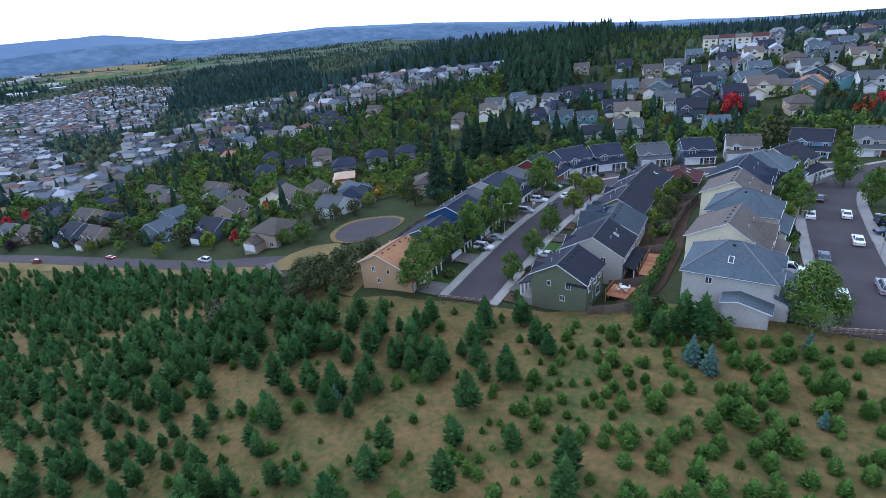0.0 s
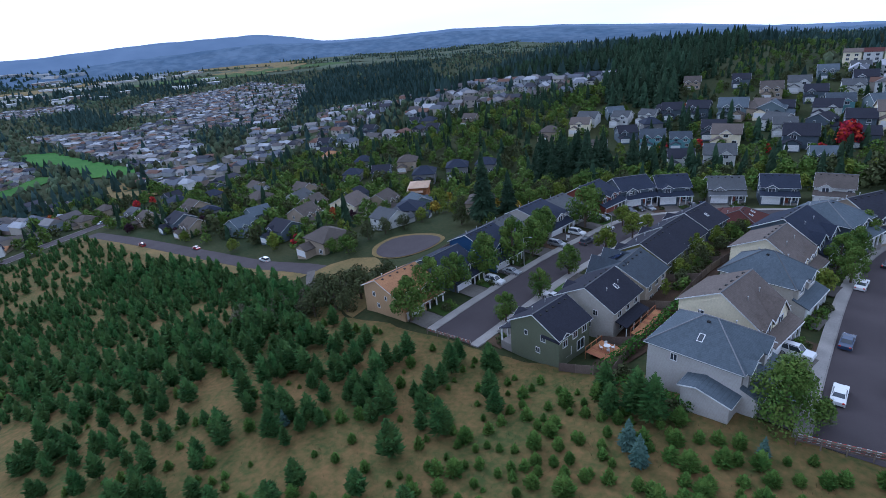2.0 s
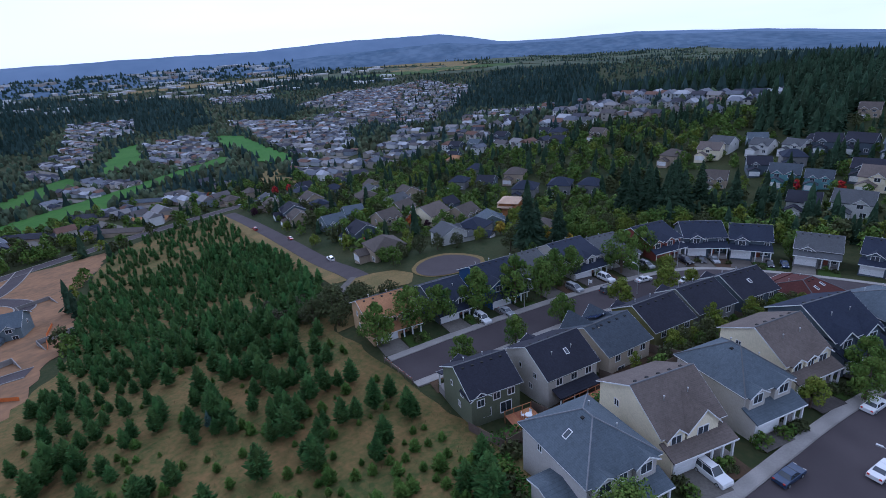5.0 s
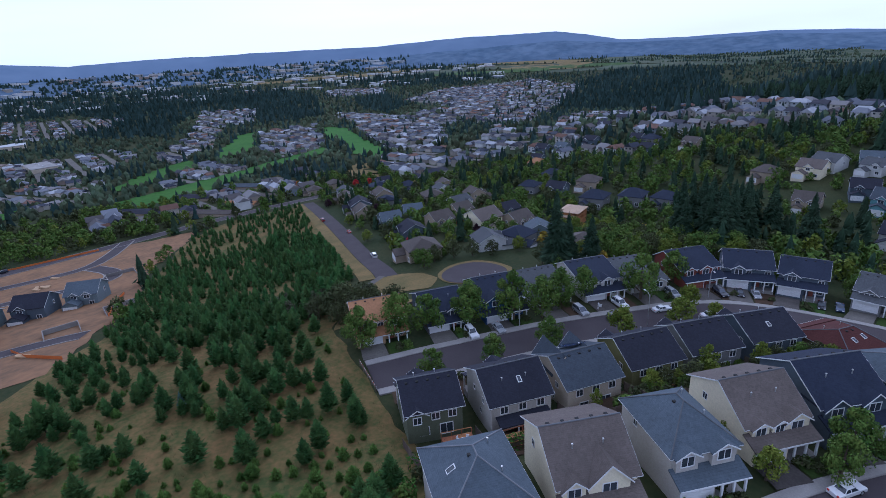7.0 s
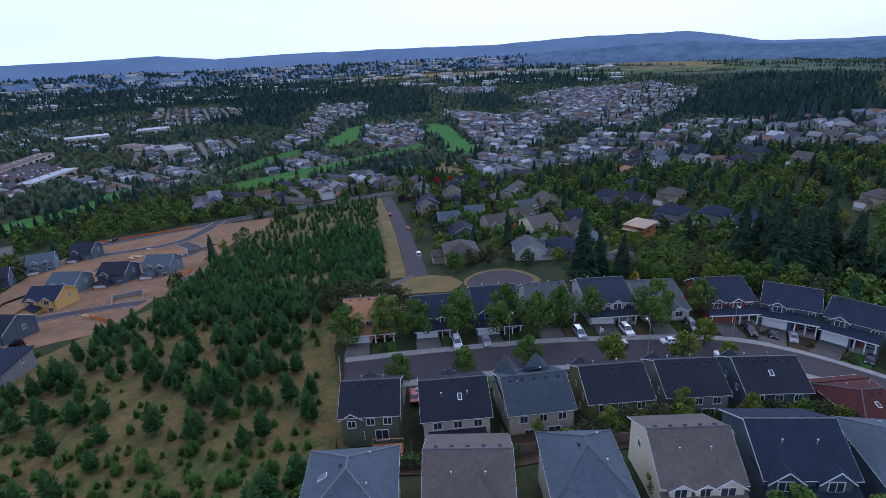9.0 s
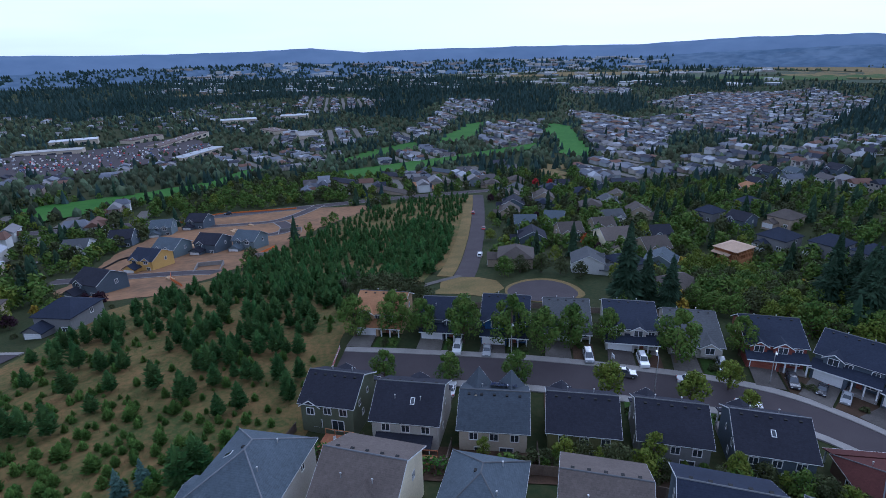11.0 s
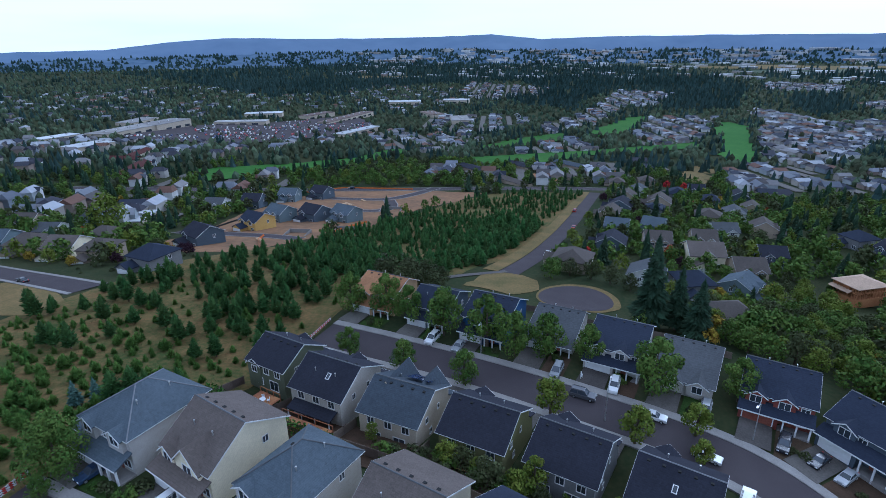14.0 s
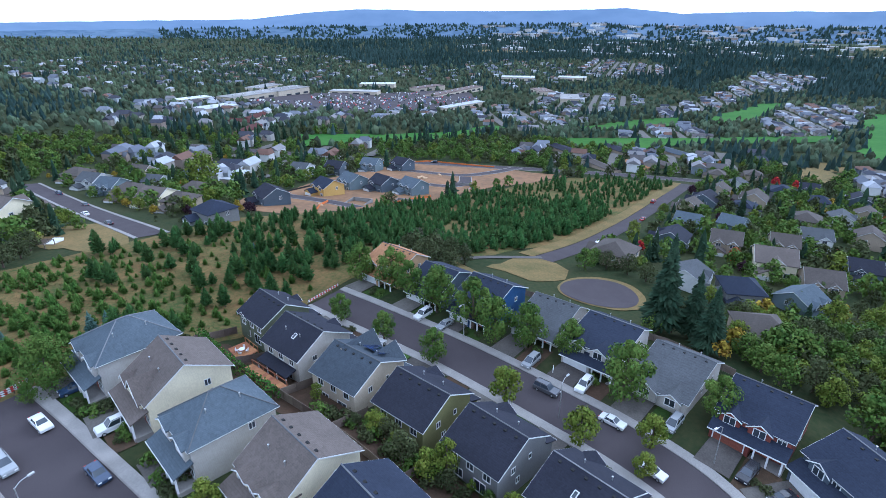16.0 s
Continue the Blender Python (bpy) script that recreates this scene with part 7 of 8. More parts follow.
# far ridges that close the view, blue from haze painted into their colour
SLOPE = ((0.86, -2.0), (0.88, 0.0), (0.93, 0.42), (0.97, 0.8), (1.0, 1.0))


def ridge(name, dist, a0, a1, low, top, mat, label, seed):
    """A long hill at that distance, between two bearings in degrees, its crest 'top' a function of the bearing."""
    g = Geo()
    n = 260
    cols = []
    for i in range(n + 1):
        a = radians(a0 + (a1 - a0) * i / n)
        s, c = math.sin(a), math.cos(a)
        crest = top(math.degrees(a))
        foot = min(low, crest - 20)
        cols.append([(s * dist * k, c * dist * k, foot + (crest - foot) * h + (4 * noise.noise((i * 0.3, seed, k)) if 0.1 < h else 0)) for k, h in SLOPE])
    g.add([p for col in cols for p in col], [(i * 5 + j, (i + 1) * 5 + j, (i + 1) * 5 + j + 1, i * 5 + j + 1) for i in range(n) for j in range(4)])
    tagged(part(name, g, mat, smooth=True), label, "hills", kind="structure")


def bumps(a, *humps):
    return sum(h * math.exp(-((a - c) / w) ** 2) for c, w, h in humps)


EYE_LEVEL = 66.0
CREST = ((-200, -0.5), (-157, -0.6), (-146, -0.5), (-138, -0.45), (-133, 0.1), (-128, 0.46), (-121, 0.3), (-115, 0.28), (-108, 0.34), (-102, 0.52), (-97, 0.02), (-91, 0.2), (-83, 0.2), (-76, 0.2), (-70, 0.12), (-65, 0.36),
         (-60, 0.52), (-57, 0.5), (-52.3, 0.52), (-49, 0.1), (-45.5, -0.6), (-40, -0.66), (-36, -0.56), (-33, -0.52), (-28, -0.72), (-22, -1.0), (-10, -1.9), (-4, -2.45), (10, -2.9), (60, -2.9))
NEAR_CREST = ((-200, -1.3), (-140, -1.2), (-120, -0.95), (-104, -0.85), (-96, -1.0), (-70, -1.0), (-60, -0.6), (-52, -0.35), (-45, -0.85), (-40, -0.9), (-33, -0.8), (-22, -1.2), (-10, -2.1), (0, -2.9), (60, -3.2))


def crest(table, dist, rough):
    xs, ys = [a for a, _ in table], [b for _, b in table]
    return lambda a: EYE_LEVEL + dist * math.tan(radians(float(np.interp(a, xs, ys)))) + rough * (noise.noise((a * 0.9, 1.0, 0)) + 0.6 * noise.noise((a * 2.6, 2.0, 0)))


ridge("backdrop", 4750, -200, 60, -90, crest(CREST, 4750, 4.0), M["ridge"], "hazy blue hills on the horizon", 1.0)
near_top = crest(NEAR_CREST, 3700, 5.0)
ridge("backdrop", 3700, -200, 60, -80, near_top, M["ridge_near"], "dark wooded hills beyond the valley, haze blue in colour", 2.0)

# woods, in the haze-tinted fir colour, and warehouses on the near slope of those hills
slope_wood, slope_walls, slope_tops = Geo(), Geo(), Geo()
for i in range(3400):
    a, k = rnd.uniform(-146, -66), rnd.uniform(0.90, 0.998)
    x, y = 3700 * k * math.sin(radians(a)), 3700 * k * math.cos(radians(a))
    z = -80 + (near_top(a) + 80) * float(np.interp(k, [q for q, _ in SLOPE], [h for _, h in SLOPE]))
    open_ground = noise.noise((a * 0.35, k * 26, 2.0))
    if i % 9 == 0 and open_ground > -0.05 and a > -116:
        m = pose(x, y, z, 0, 0, rnd.uniform(0, 90))
        w, d = rnd.uniform(14, 44), rnd.uniform(9, 18)
        slope_walls.join(Geo().box(-w, -d, -8, w, d, 8).turned(m))
        slope_tops.join(Geo().box(-w - 0.3, -d - 0.3, 8, w + 0.3, d + 0.3, 9).turned(m))
    elif i % 9 and open_ground < rnd.uniform(0.0, 0.4) and a < -66 - 8 * rnd.random():
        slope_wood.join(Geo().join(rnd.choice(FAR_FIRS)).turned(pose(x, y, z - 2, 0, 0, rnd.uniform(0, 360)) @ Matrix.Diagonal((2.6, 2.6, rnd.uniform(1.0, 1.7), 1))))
tagged(part("slope_woods", slope_wood, M["wood_hazed"]), "dark woods on the far side of the valley", "woods", kind="stuff")
tagged(part("slope_depots", slope_walls, M["wall_far"]), "pale warehouses on the far side of the valley", "warehouses", kind="stuff")
tagged(part("slope_roofs", slope_tops, M["membrane"]), "white flat roofs on the far side of the valley", "roofs", kind="stuff")


# ---- drives, front lawns and paths ----
def to_world(h, x, y):
    v = h.matrix_basis @ Vector((x, y, 0))
    return v.x, v.y


def front_reach(h, x0, y, lane, half):
    pts = np.array([(p.x, p.y) for p in resample(lane, 1.0)])
    x = x0
    while x < x0 + 14:
        wx, wy = to_world(h, x, y)
        if np.min(np.hypot(pts[:, 0] - wx, pts[:, 1] - wy)) < half + 0.1:
            break
        x += 0.25
    return x


def box_of(h):
    xs = [v for c in h.children if c.name.startswith(("wall", "garage_wall")) for v in c.data.vertices]
    return max(v.co.x for v in xs), min(v.co.y for v in xs), max(v.co.y for v in xs)


for h, lane, half in [(q, LANE_B, 5.0) for q in (r1, r2, r3, r4, r5, r6)] + [(q, LANE_A, 4.6) for q in (l1, l2, l3, l4, l5, l6, w1, w2, w3, w4, w5, w6, w7, w8, w9, w10)]:
    xf, y0, y1 = box_of(h)
    yc = y0 + (y1 - y0) * 0.27
    far = front_reach(h, xf, yc, lane, half + 1.95)
    patch("driveway", [to_world(h, xf - 0.6, yc - 2.6), to_world(h, far, yc - 2.8), to_world(h, far, yc + 2.8), to_world(h, xf - 0.6, yc + 2.6)], 0.20, M["drive"], "worn concrete drive from garage to street", "driveway", 2.0)
    ya = yc + 3.2
    far2 = front_reach(h, xf, (ya + y1) / 2, lane, half + 2.1)
    if far2 - xf > 1.2:
        patch("front_lawn", [to_world(h, xf + 0.3, ya), to_world(h, far2, ya), to_world(h, far2, y1 + 0.4), to_world(h, xf + 0.3, y1 + 0.4)], 0.10, M["lawn"] if rnd.random() < 0.55 else M["soil"],
              "small front garden of lawn and shrubs", "front garden", 2.0)
        for k in range(5 if lane is LANE_B else 2):
            gx, gy = to_world(h, xf + 0.8 + (far2 - xf - 1.4) * rnd.random(), ya + 0.5 + (y1 - ya - 0.6) * rnd.random())
            plant("bush%d" % rnd.randrange(2), gx, gy, rnd.uniform(0.55, 1.05), group="garden shrubs")
patch("back_yards", [(9, -3), (13.5, -6), (17, 2), (20, 18), (21.5, 34), (23.5, 50), (27, 62), (18, 66), (14, 50), (12, 34), (10, 20)], 0.04, M["soil"], "dark bark and soil of the back yards", "yard", 3.0)


# ---- cars ----
def car(label, paint, x, y, turn, kind="saloon", level=None):
    c = thing("car", label, "car", "parked cars", on_ground(x, y, turn, 0, level))
    L, W, H = {"saloon": (4.6, 1.78, 1.42), "suv": (4.9, 1.9, 1.85), "van": (4.9, 1.92, 1.75), "pickup": (5.4, 1.95, 1.8)}[kind]
    a, w = L / 2, W / 2
    hood = 0.92 if kind == "saloon" else 1.08
    side = [(-a, 0.32), (a, 0.32), (a, 0.72), (a - 0.12, hood - 0.08), (a * 0.42, hood), (-a * 0.62 if kind == "saloon" else -a + 0.05, hood + 0.03), (-a, hood - 0.04)]
    body = Geo()
    n = len(side)
    body.add([(p, -w, q) for p, q in side] + [(p, w, q) for p, q in side], [tuple(range(n)), tuple(range(2 * n - 1, n - 1, -1))] + [((i + 1) % n, i, n + i, n + (i + 1) % n) for i in range(n)])
    back = {"saloon": -a * 0.58, "suv": -a + 0.12, "van": -a + 0.1, "pickup": -a * 0.1}[kind]
    top0, top1 = back + (0.45 if kind == "saloon" else 0.18), a * 0.12
    front = a * (0.42 if kind != "van" else 0.6)
    rw, z = w - 0.22, hood
    roof = Geo().slab([(top0, -rw, H), (top1, -rw, H), (top1, rw, H), (top0, rw, H)], 0.07)
    for s in (-1, 1):
        for p, q in ((back, top0), (front, top1), ((back + front) / 2 - 0.1, (top0 + top1) / 2 - 0.1)):
            roof.add([(p - 0.06, s * (w - 0.06), z), (p + 0.06, s * (w - 0.06), z), (q + 0.06, s * rw, H), (q - 0.06, s * rw, H), (p, s * (w - 0.2), z), (q, s * (rw - 0.12), H)],
                     [(0, 1, 2, 3), (0, 3, 5, 4), (1, 4, 5, 2)])
    shell = part("body", body.join(roof), M[paint], c)
    bev = shell.modifiers.new("rounding", "BEVEL")
    bev.width, bev.segments, bev.limit_method = 0.07, 2, "ANGLE"
    glass = Geo().add([(back, -w + 0.09, z), (front, -w + 0.09, z), (front, w - 0.09, z), (back, w - 0.09, z), (top0, -rw + 0.02, H - 0.04), (top1, -rw + 0.02, H - 0.04), (top1, rw - 0.02, H - 0.04), (top0, rw - 0.02, H - 0.04)],
                      [(0, 1, 5, 4), (1, 2, 6, 5), (2, 3, 7, 6), (3, 0, 4, 7), (4, 5, 6, 7)])
    part("window", glass, M["glass"], c)
    for sx in (-a * 0.62, a * 0.64):
        for s in (-1, 1):
            t = part("wheel", Geo().tube([(sx, s * (w - 0.2), 0.33), (sx, s * (w + 0.02), 0.33)], [0.34, 0.34], 12), M["tyre"], c)
            part("rim", Geo().tube([(sx, s * (w + 0.0), 0.33), (sx, s * (w + 0.035), 0.33)], [0.2, 0.2], 8), M["metal"], t)
    for s in (-1, 1):
        part("headlight", Geo().box(a - 0.1, s * (w - 0.3) - 0.2, 0.62, a + 0.02, s * (w - 0.3) + 0.2, 0.78), M["white"], c)
        part("tail_light", Geo().box(-a - 0.02, s * (w - 0.24) - 0.14, 0.7, -a + 0.1, s * (w - 0.24) + 0.14, 0.9), M["red"], c)
    if kind in ("suv", "van"):
        for s in (-1, 1):
            part("roof_rail", Geo().box(top0 + 0.2, s * (rw - 0.08) - 0.03, H, top1 - 0.1, s * (rw - 0.08) + 0.03, H + 0.07), M["dark"], c)
    return c


for lab, paint, x, y, turn, kind in (
        ("white large estate car on the drive", "car0", 36.9, 6.6, -14, "suv"), ("white saloon parked at the kerb", "car0", 42.2, -2.6, 84, "saloon"), ("dark blue saloon parked at the kerb", "car3", 43.2, 13.4, 82, "saloon"),
        ("silver grey off-roader on the street", "car2", 48.9, 1.8, 84, "suv"), ("white saloon parked across the street", "car0", 50.4, 22.2, 82, "saloon"), ("white saloon at the far kerb", "car0", 52.3, 38.0, 80, "saloon"),
        ("dark green saloon on the drive", "car3", 35.2, -6.6, -14, "saloon"), ("white saloon by the upper kerb", "car0", 45.6, 37.0, 80, "saloon"), ("black saloon by the upper kerb", "car1", 50.6, 52.0, 72, "saloon"),
        ("dark blue saloon on a drive", "car3", 56.5, 27.5, 10, "saloon"), ("blue estate car on a drive", "car3", 58.5, 34, 12, "suv"), ("red car by the bend", "car5", 50.2, 72, 60, "saloon"),
        ("grey estate car parked in the lane", "car4", -13.3, 55.8, 80, "suv"), ("white saloon parked in the lane", "car0", -11.6, 68.4, 77, "saloon"), ("white saloon parked by the bend", "car0", -4.2, 76.4, 70, "saloon"),
        ("white off-roader on a drive", "car0", -23.6, 22.4, -8, "suv"), ("silver saloon on a drive", "car2", -22.4, 28.8, -8, "saloon"), ("white off-roader on a drive beside the lane", "car0", -18.2, 61.4, -8, "suv"),
        ("silver van on a drive", "car2", -16.6, 77.6, -14, "van"), ("dark blue off-roader on a brick drive", "car1", -11.6, 89.4, -20, "suv"), ("black saloon on a drive", "car1", -9.6, 94.2, -42, "saloon"),
        ("silver saloon on a drive beside black car", "car2", -7.2, 97.4, -42, "saloon"), ("black saloon on a far drive", "car1", 4.4, 105.6, -60, "saloon"), ("blue and white car on a far drive", "car3", 7.2, 108.2, -60, "saloon"),
        ("white motorcar on the drive of the solar house", "car0", -8.2, 20.6, 171, "saloon"), ("grey van in the lane", "car2", -19.6, 50.2, -8, "van"), ("white pickup by the last drive", "car0", 4.0, 80.8, 160, "suv"),
        ("red car on the lane drive", "car5", -7.4, 9.2, 171, "saloon")):
    car(lab, paint, x, y, turn, kind)
for lane, a, b, n in ((ROAD_W, 4, -8, 3), (ROAD_S, 3, -2, 4), (ROAD_MAIN, 4, -4, 2)):
    pts = resample(lane, 1.0)
    nr = sides_of(pts)
    for i in range(n):
        k = int(len(pts) * (0.08 + 0.8 * (i + rnd.random() * 0.6) / n))
        d = pts[min(k + 1, len(pts) - 1)] - pts[k]
        s = rnd.choice((-1, 1))
        p = pts[k] + nr[k] * s * 3.2
        car("parked car beside the lower road", "car%d" % rnd.randrange(6), p.x, p.y, math.degrees(math.atan2(d.y, d.x)), rnd.choice(("saloon", "suv")))


# ---- barriers, fences, decks and hedges ----
def barrier(a, b, rails, label):
    a, b = Vector(a), Vector(b)
    d = b - a
    turn = math.degrees(math.atan2(d.y, d.x))
    t = thing("road_barrier", label, "barrier", m=pose(a.x, a.y, 0, 0, 0, turn))
    zs = [gz(*(a + d * u)) for u in (0, 1)]
    n = max(2, int(d.length / 2.4))
    for i in range(n + 1):
        u = i / n
        z = zs[0] + (zs[1] - zs[0]) * u
        part("post", Geo().box(d.length * u - 0.07, -0.07, z - 0.5, d.length * u + 0.07, 0.07, z + 1.5), M["fence"], t)
    for k in range(rails):
        h = 0.55 + k * 0.36
        part("rail", Geo().add([(xx, y, z + e) for y in (-0.05, 0.05) for xx, z, e in ((0, zs[0], h), (d.length, zs[1], h), (d.length, zs[1], h + 0.24), (0, zs[0], h + 0.24))],
                               [(0, 1, 2, 3), (7, 6, 5, 4), (0, 4, 5, 1), (1, 5, 6, 2), (2, 6, 7, 3), (3, 7, 4, 0)]), M["fence"], t, "weathered grey back of the rail")
        m = int(d.length / 0.45)
        for i in range(m):
            u0, u1 = i / m, (i + 1) / m
            z0, z1 = zs[0] + (zs[1] - zs[0]) * u0, zs[0] + (zs[1] - zs[0]) * u1
            h = 0.55 + k * 0.36
            x0, x1, s = d.length * u0, d.length * u1, 0.16
            g = Geo().add([(xx + e * s, y, z + h + e * 0.24) for y in (0.11, 0.06) for xx, e, z in ((x0, 0, z0), (x1, 0, z1), (x1, 1, z1), (x0, 1, z0))],
                          [(3, 2, 1, 0), (4, 5, 6, 7), (1, 5, 4, 0), (2, 6, 5, 1), (3, 7, 6, 2), (0, 4, 7, 3)])
            part("stripe", g, M["red"] if i % 2 else M["white"], t)


barrier((-25.0, -3.6), (-14.6, -3.9), 2, "red and white striped barrier at the end of the lane")
barrier((38.0, -14.6), (50.5, -13.4), 3, "red and white striped barrier at the end of the upper street")


def board_fence(path, height, label, boards=True):
    t = thing("board_fence", label, "fence", "garden fences")
    pts = resample(path, 2.4)
    for p, q in zip(pts, pts[1:]):
        z0, z1 = gz(p.x, p.y), gz(q.x, q.y)
        part("post", Geo().box(p.x - 0.06, p.y - 0.06, z0 - 0.4, p.x + 0.06, p.y + 0.06, z0 + height + 0.1), M["fence"], t)
        nrm = Vector((-(q - p).y, (q - p).x)).normalized() * 0.025
        part("fence_panel", Geo().add([(c.x + s * nrm.x, c.y + s * nrm.y, z + e) for s in (-1, 1) for c, z, e in ((p, z0, 0.05), (q, z1, 0.05), (q, z1, height), (p, z0, height))],
                                      [(3, 2, 1, 0), (4, 5, 6, 7), (0, 1, 5, 4), (1, 2, 6, 5), (2, 3, 7, 6), (3, 0, 4, 7)]), M["fence"], t)


board_fence([(13.6, -6.5), (14.6, 4), (16.6, 18), (19.2, 33), (21.6, 47), (25.2, 62)], 1.8, "weathered board fence between the back yards")
for s, n_ in (((7.0, 5.8), (13.8, 4.7)), ((10.0, 20.2), (16.8, 19.2)), ((11.6, 33.6), (19.0, 32.6)), ((12.6, 48.0), (21.6, 46.6)), ((14.6, 62.0), (25.0, 60.8)), ((4.4, -6.0), (13.4, -6.8))):
    board_fence([s, n_], 1.7, "short weathered fence between two yards")
board_fence([(-47, 14.2), (-52, 30), (-52, 44), (-46, 58), (-46, 72), (-40, 86)], 1.7, "grey board fence behind the western row")


def deck(x, y, turn, lx, ly, z, label, n=12):
    t = thing("deck", label, "deck", m=pose(x, y, z, 0, 0, turn))
    for i in range(n):
        a = -ly / 2 + ly * i / n
        part("board", Geo().box(-lx / 2, a + 0.01, -0.05, lx / 2, a + ly / n - 0.01, 0.0), M["wood"], t)
    for sx in (-1, 1):
        part("rail", Geo().box(sx * lx / 2 - 0.05, -ly / 2, 0.85, sx * lx / 2 + 0.05, ly / 2, 0.95), M["wood"], t)
        for k in range(4):
            part("post", Geo().box(sx * (lx / 2 - 0.06) - 0.06, -ly / 2 + ly * k / 3 - 0.06, -2.6, sx * (lx / 2 - 0.06) + 0.06, -ly / 2 + ly * k / 3 + 0.06, 0.9), M["wood"], t)
    return t


deck(14.5, 12.6, -9, 2.9, 10.5, 8.9, "orange-brown cedar deck behind the lane house")
deck(9.9, 1.4, -14, 5.0, 5.0, 8.1, "reddish cedar deck with garden table")
cover = thing("patio_roof", "dark lean-to patio roof on white posts behind the lane house", "patio roof", m=l2.matrix_basis.copy())
part("roof", Geo().slab([(-9.3, -4.6, 2.75), (-7.0, -4.6, 3.35), (-7.0, 4.6, 3.35), (-9.3, 4.6, 2.75)], 0.16), M["roof_charcoal"], cover)
for k in range(4):
    part("post", Geo().box(-9.2, -4.4 + k * 2.9, -1.2, -9.05, -4.25 + k * 2.9, 2.66), M["white"], cover)
deck(16.6, 40.0, -6, 3.2, 4.6, 6.8, "small cedar deck with parasol")
for x, y, z in ((9.9, 2.0, 8.12), (16.6, 41, 6.82)):
    t = thing("garden_table", "round pale garden table on a deck", "table", m=pose(x, y, z))
    part("tabletop", Geo().tube([(0, 0, 0.7), (0, 0, 0.75)], [0.6, 0.6], 14), M["white"], t)
    part("leg", Geo().tube([(0, 0, 0), (0, 0, 0.7)], [0.05, 0.05], 6), M["metal"], t)
    for k in range(4):
        a = k * 1.571 + 0.5
        c = thing("garden_chair", "pale garden chair beside the round table", "chair", "garden chairs", pose(x + 1.0 * math.cos(a), y + 1.0 * math.sin(a), z, 0, 0, math.degrees(a) + 90))
        part("seat", Geo().box(-0.24, -0.24, 0.4, 0.24, 0.24, 0.45), M["white"], c)
        part("backrest", Geo().box(-0.24, -0.26, 0.45, 0.24, -0.2, 0.9), M["white"], c)
        for sx in (-1, 1):
            for sy in (-1, 1):
                part("leg", Geo().box(sx * 0.2 - 0.025, sy * 0.2 - 0.025, 0, sx * 0.2 + 0.025, sy * 0.2 + 0.025, 0.4), M["metal"], c)


def hedge(path, width, height, label):
    """A clipped hedge: leaf sprays over a long box."""
    r = random.Random(len(path) + int(path[0][0]))
    pts = resample(path, 0.25)
    nr = sides_of(pts)
    g = Geo()
    for p, n in zip(pts, nr):
        z = gz(p.x, p.y)
        for _ in range(9):
            u, v = r.uniform(-1, 1), r.random()
            if r.random() < 0.6:
                u = math.copysign(1, u)
            else:
                v = 1.0
            c = Vector((p.x + n.x * u * width / 2, p.y + n.y * u * width / 2, z + v * height)) + Vector((r.gauss(0, 0.08), r.gauss(0, 0.08), r.gauss(0, 0.08)))
            d = Vector((r.gauss(0, 1), r.gauss(0, 1), r.gauss(0.6, 1))).normalized()
            t = d.orthogonal().normalized() * 0.24
            b = d.cross(t)
            g.add([c - t, c - b * 0.7, c + t, c + b * 0.7], [(0, 1, 2), (0, 2, 3)])
    h = thing("hedge", label, "hedge")
    part("leaves", g, M["hedge"], h)
    for p in pts[:-1:8]:
        z = gz(p.x, p.y)
        part("stem", Geo().tube([(p.x, p.y, z - 0.2), (p.x, p.y, z + height * 0.8)], [0.06, 0.03], 5), M["bark"], h)


hedge([(11.4, -8.0), (13.6, -2.0), (15.4, 6.0), (17.2, 15.5), (18.2, 20.0)], 1.5, 2.3, "tall clipped green hedge between deck yard and houses")
hedge([(15.2, -9.5), (22, -12.0), (26, -14.5)], 1.6, 1.7, "dark hedge below the southern house")
hedge([(-24.5, 110), (-8, 121)], 1.2, 1.4, "green hedge behind the bend")
for x, y, s in ((15.5, -7.5, 1.5), (18, -11.5, 1.3), (21, -13.0, 1.5), (24, -14.5, 1.4), (36.8, 1.6, 1.0), (37.8, 0.2, 0.8), (35.4, 1.8, 1.1), (38.4, 17.2, 1.1), (36.2, 19.2, 1.2), (39.6, 21, 1.0), (37.2, 24, 1.2)):
    plant("bush%d" % rnd.randrange(2), x, y, s, group="garden shrubs")
plant("fir2", 19.5, -15.5, 1.25, group=PLOTS)
plant("fir1", 16.2, -16.5, 0.9, group=PLOTS)


# ---- poles, signs and building-site clutter ----
def lamp_post(x, y, turn):
    t = thing("street_lamp", "grey metal street lamp with curved arm", "street lamp", "street lamps", on_ground(x, y, turn))
    part("pole", Geo().tube([(0, 0, -0.3), (0, 0, 4), (0, 0, 7.5)], [0.1, 0.08, 0.06], 8), M["metal"], t)
    a = part("arm", Geo().tube([(0, 0, 7.4), (0.7, 0, 7.9), (1.8, 0, 8.0)], [0.05, 0.045, 0.04], 6), M["metal"], t)
    part("lamp_head", Geo().box(1.5, -0.16, 7.9, 2.2, 0.16, 8.05), M["metal"], a)


lamp_post(-11.4, 84.6, -30)
lamp_post(-21.6, 34, 0)
lamp_post(52.2, 16, 180)
lamp_post(-8.0, 60, 170)
sign = thing("sign_post", "white estate sale sign post beside the pavement", "sign", m=on_ground(-18.9, 55.0, 20))
part("post", Geo().box(-0.06, -0.06, -0.3, 0.06, 0.06, 1.9), M["white"], sign)
part("arm", Geo().box(0.06, -0.05, 1.65, 0.95, 0.05, 1.75), M["white"], sign)
part("board", Geo().box(0.2, -0.02, 0.95, 0.9, 0.02, 1.6), M["white"], sign)
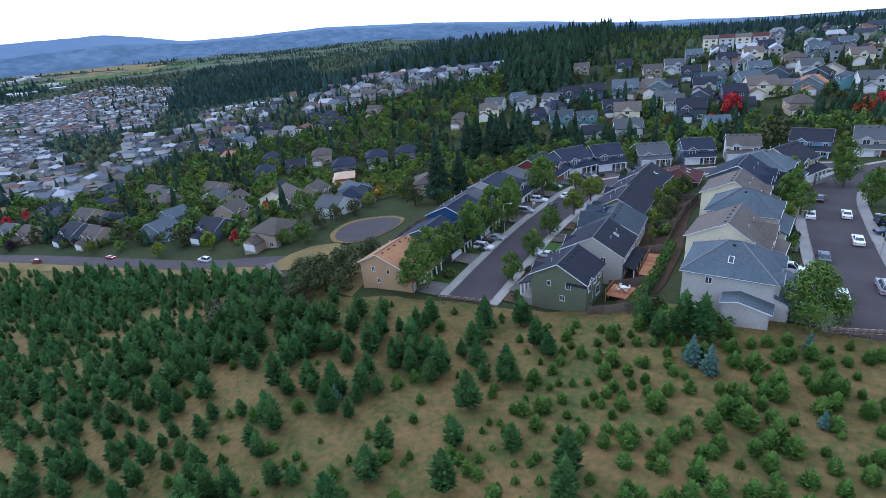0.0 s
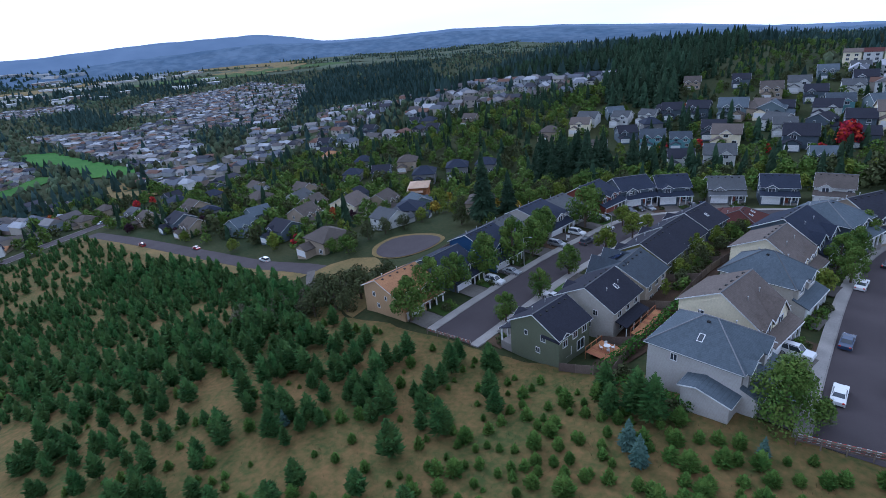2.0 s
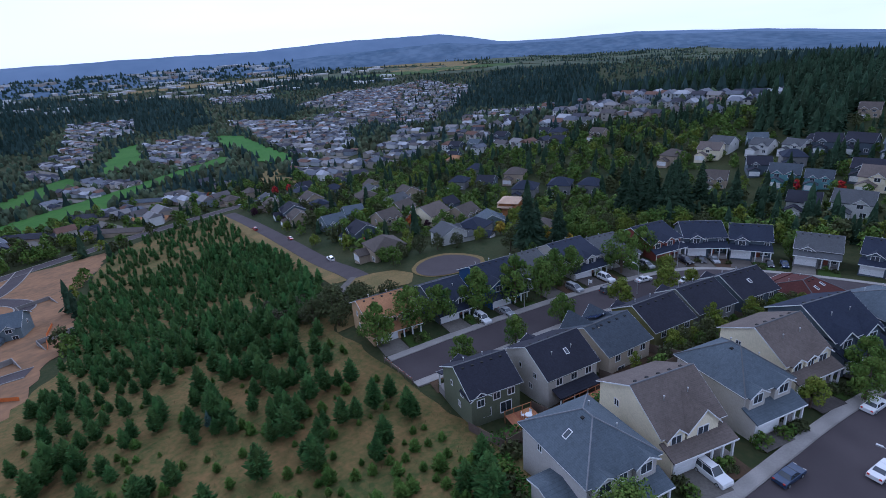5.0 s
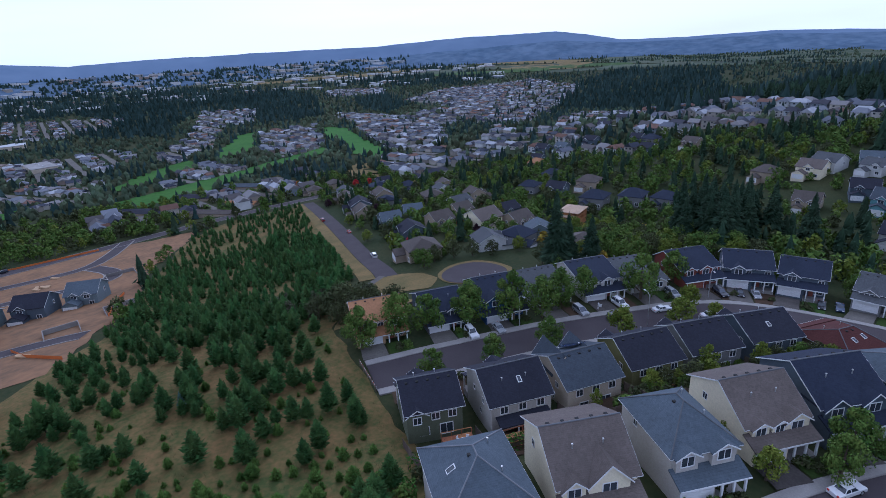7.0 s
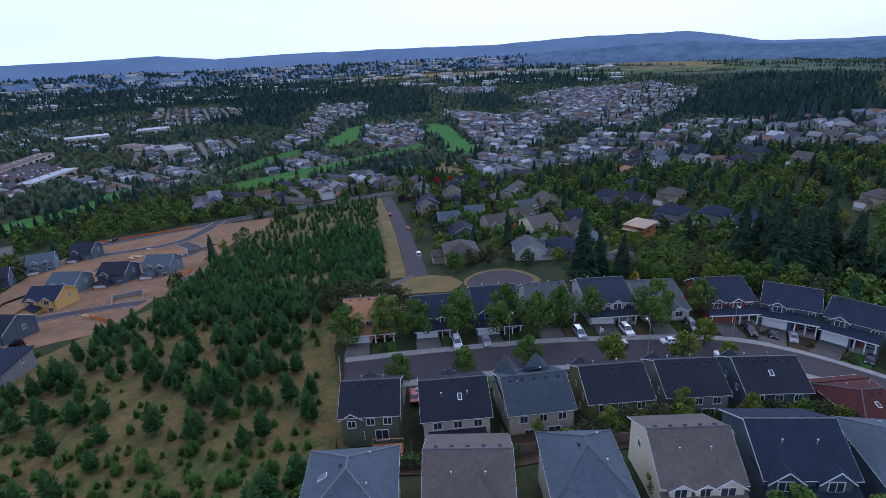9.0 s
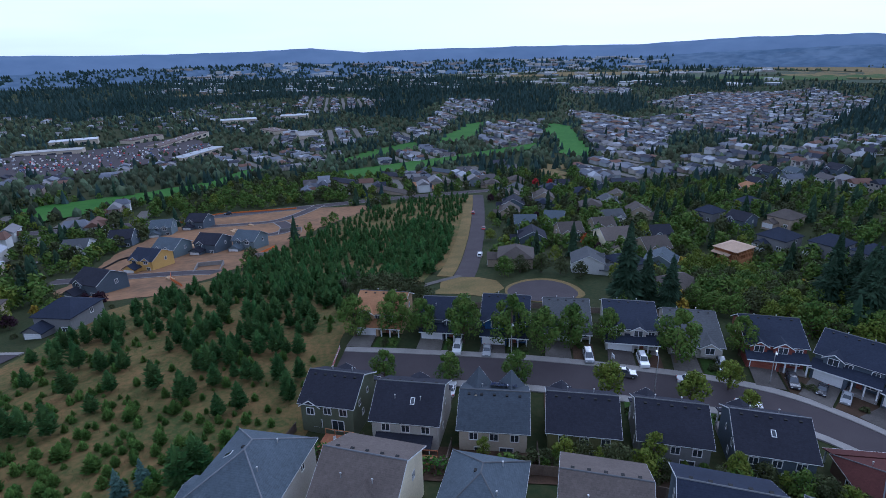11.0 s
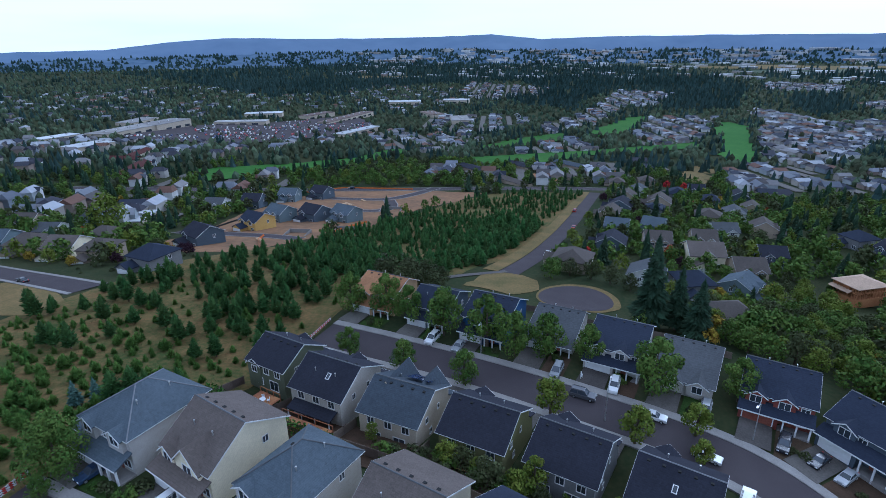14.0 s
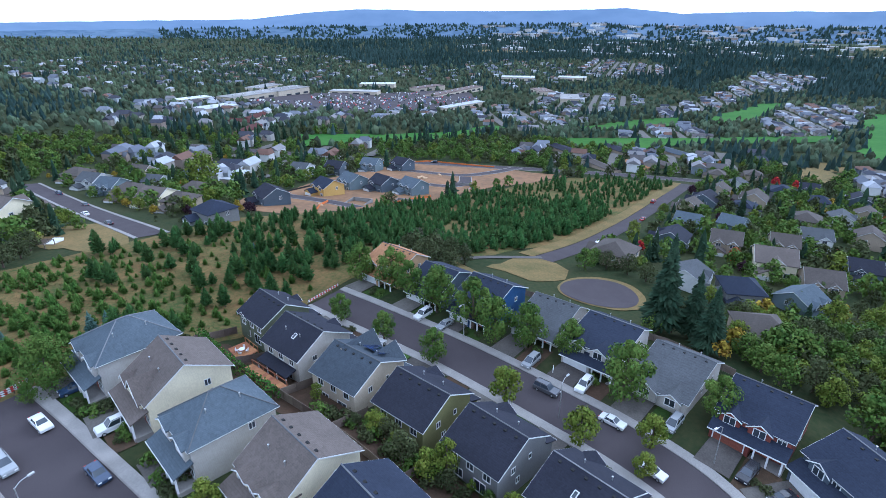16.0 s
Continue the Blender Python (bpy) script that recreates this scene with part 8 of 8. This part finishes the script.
for k in range(10):
    x, y = rnd.uniform(-230, -100), rnd.uniform(-110, -62)
    if not off_road(x, y, -3) or not clear(x, y, 8):
        continue
    t = thing("lumber_stack", "stack of pale framing lumber on bare dirt", "lumber", "lumber stacks", on_ground(x, y, rnd.uniform(0, 90)))
    for i in range(4):
        for j in range(3):
            part("board", Geo().box(-2.2, -0.7 + i * 0.36, j * 0.22, 2.2 + rnd.uniform(-0.4, 0.3), -0.4 + i * 0.36, j * 0.22 + 0.18), M["osb"], t)


def site_fence(path, mat, label, height=1.0):
    g = Geo()
    pts = resample(path, 2.5)
    t = thing("site_fence", label, "fence", "site fences")
    for p, q in zip(pts, pts[1:]):
        z0, z1 = gz(p.x, p.y), gz(q.x, q.y)
        g.add([(p.x, p.y, z0), (q.x, q.y, z1), (q.x, q.y, z1 + height), (p.x, p.y, z0 + height), (p.x + 0.05, p.y + 0.05, z0), (q.x + 0.05, q.y + 0.05, z1), (q.x + 0.05, q.y + 0.05, z1 + height), (p.x + 0.05, p.y + 0.05, z0 + height)],
              [(0, 1, 2, 3), (7, 6, 5, 4), (3, 2, 6, 7)])
    part("netting", g, M[mat], t)


site_fence([(-84, -66), (-100, -78), (-112, -84)], "orange_net", "orange site fence along the building plots")
site_fence([(-126, -60), (-145, -60), (-160, -58)], "orange_net", "orange site fence below the new houses")
site_fence([(-165, -118), (-150, -126), (-120, -122), (-92, -104)], "dark", "black silt fence round the lower plots", 0.8)
site_fence([(-285, -80), (-275, -130), (-240, -150)], "orange_net", "orange fence along the upper plots")
for x, y, w, d in ((-118, -72, 12, 10), (-132, -56, 13, 11), (-200, -62, 12, 12)):
    t = thing("foundation", "new concrete house foundation on bare dirt", "foundation", "house foundations", on_ground(x, y, 12))
    for k, b in enumerate(((-w / 2, -d / 2, w / 2, -d / 2 + 0.25), (-w / 2, d / 2 - 0.25, w / 2, d / 2), (-w / 2, -d / 2 + 0.26, -w / 2 + 0.25, d / 2 - 0.26), (w / 2 - 0.25, -d / 2 + 0.26, w / 2, d / 2 - 0.26))):
        part("wall", Geo().box(b[0], b[1], -1.0, b[2], b[3], 0.7), M["concrete"], t)
tarp = thing("covered_pool", "pale blue covered pool beside a dark pergola", "pool", m=on_ground(-4, -95, 30))
part("cover", Geo().box(-2.5, -1.5, -0.3, 2.5, 1.5, 0.5), M["white"], tarp)
for k in range(7):
    part("slat", Geo().box(3.2 + k * 0.7, -3, 2.3, 3.35 + k * 0.7, 3, 2.5), M["fence"], tarp)
for k in range(4):
    part("post", Geo().box(3.2 + (k % 2) * 4.1, -2.9 + (k // 2) * 5.6, -0.4, 3.4 + (k % 2) * 4.1, -2.7 + (k // 2) * 5.6, 2.3), M["fence"], tarp)
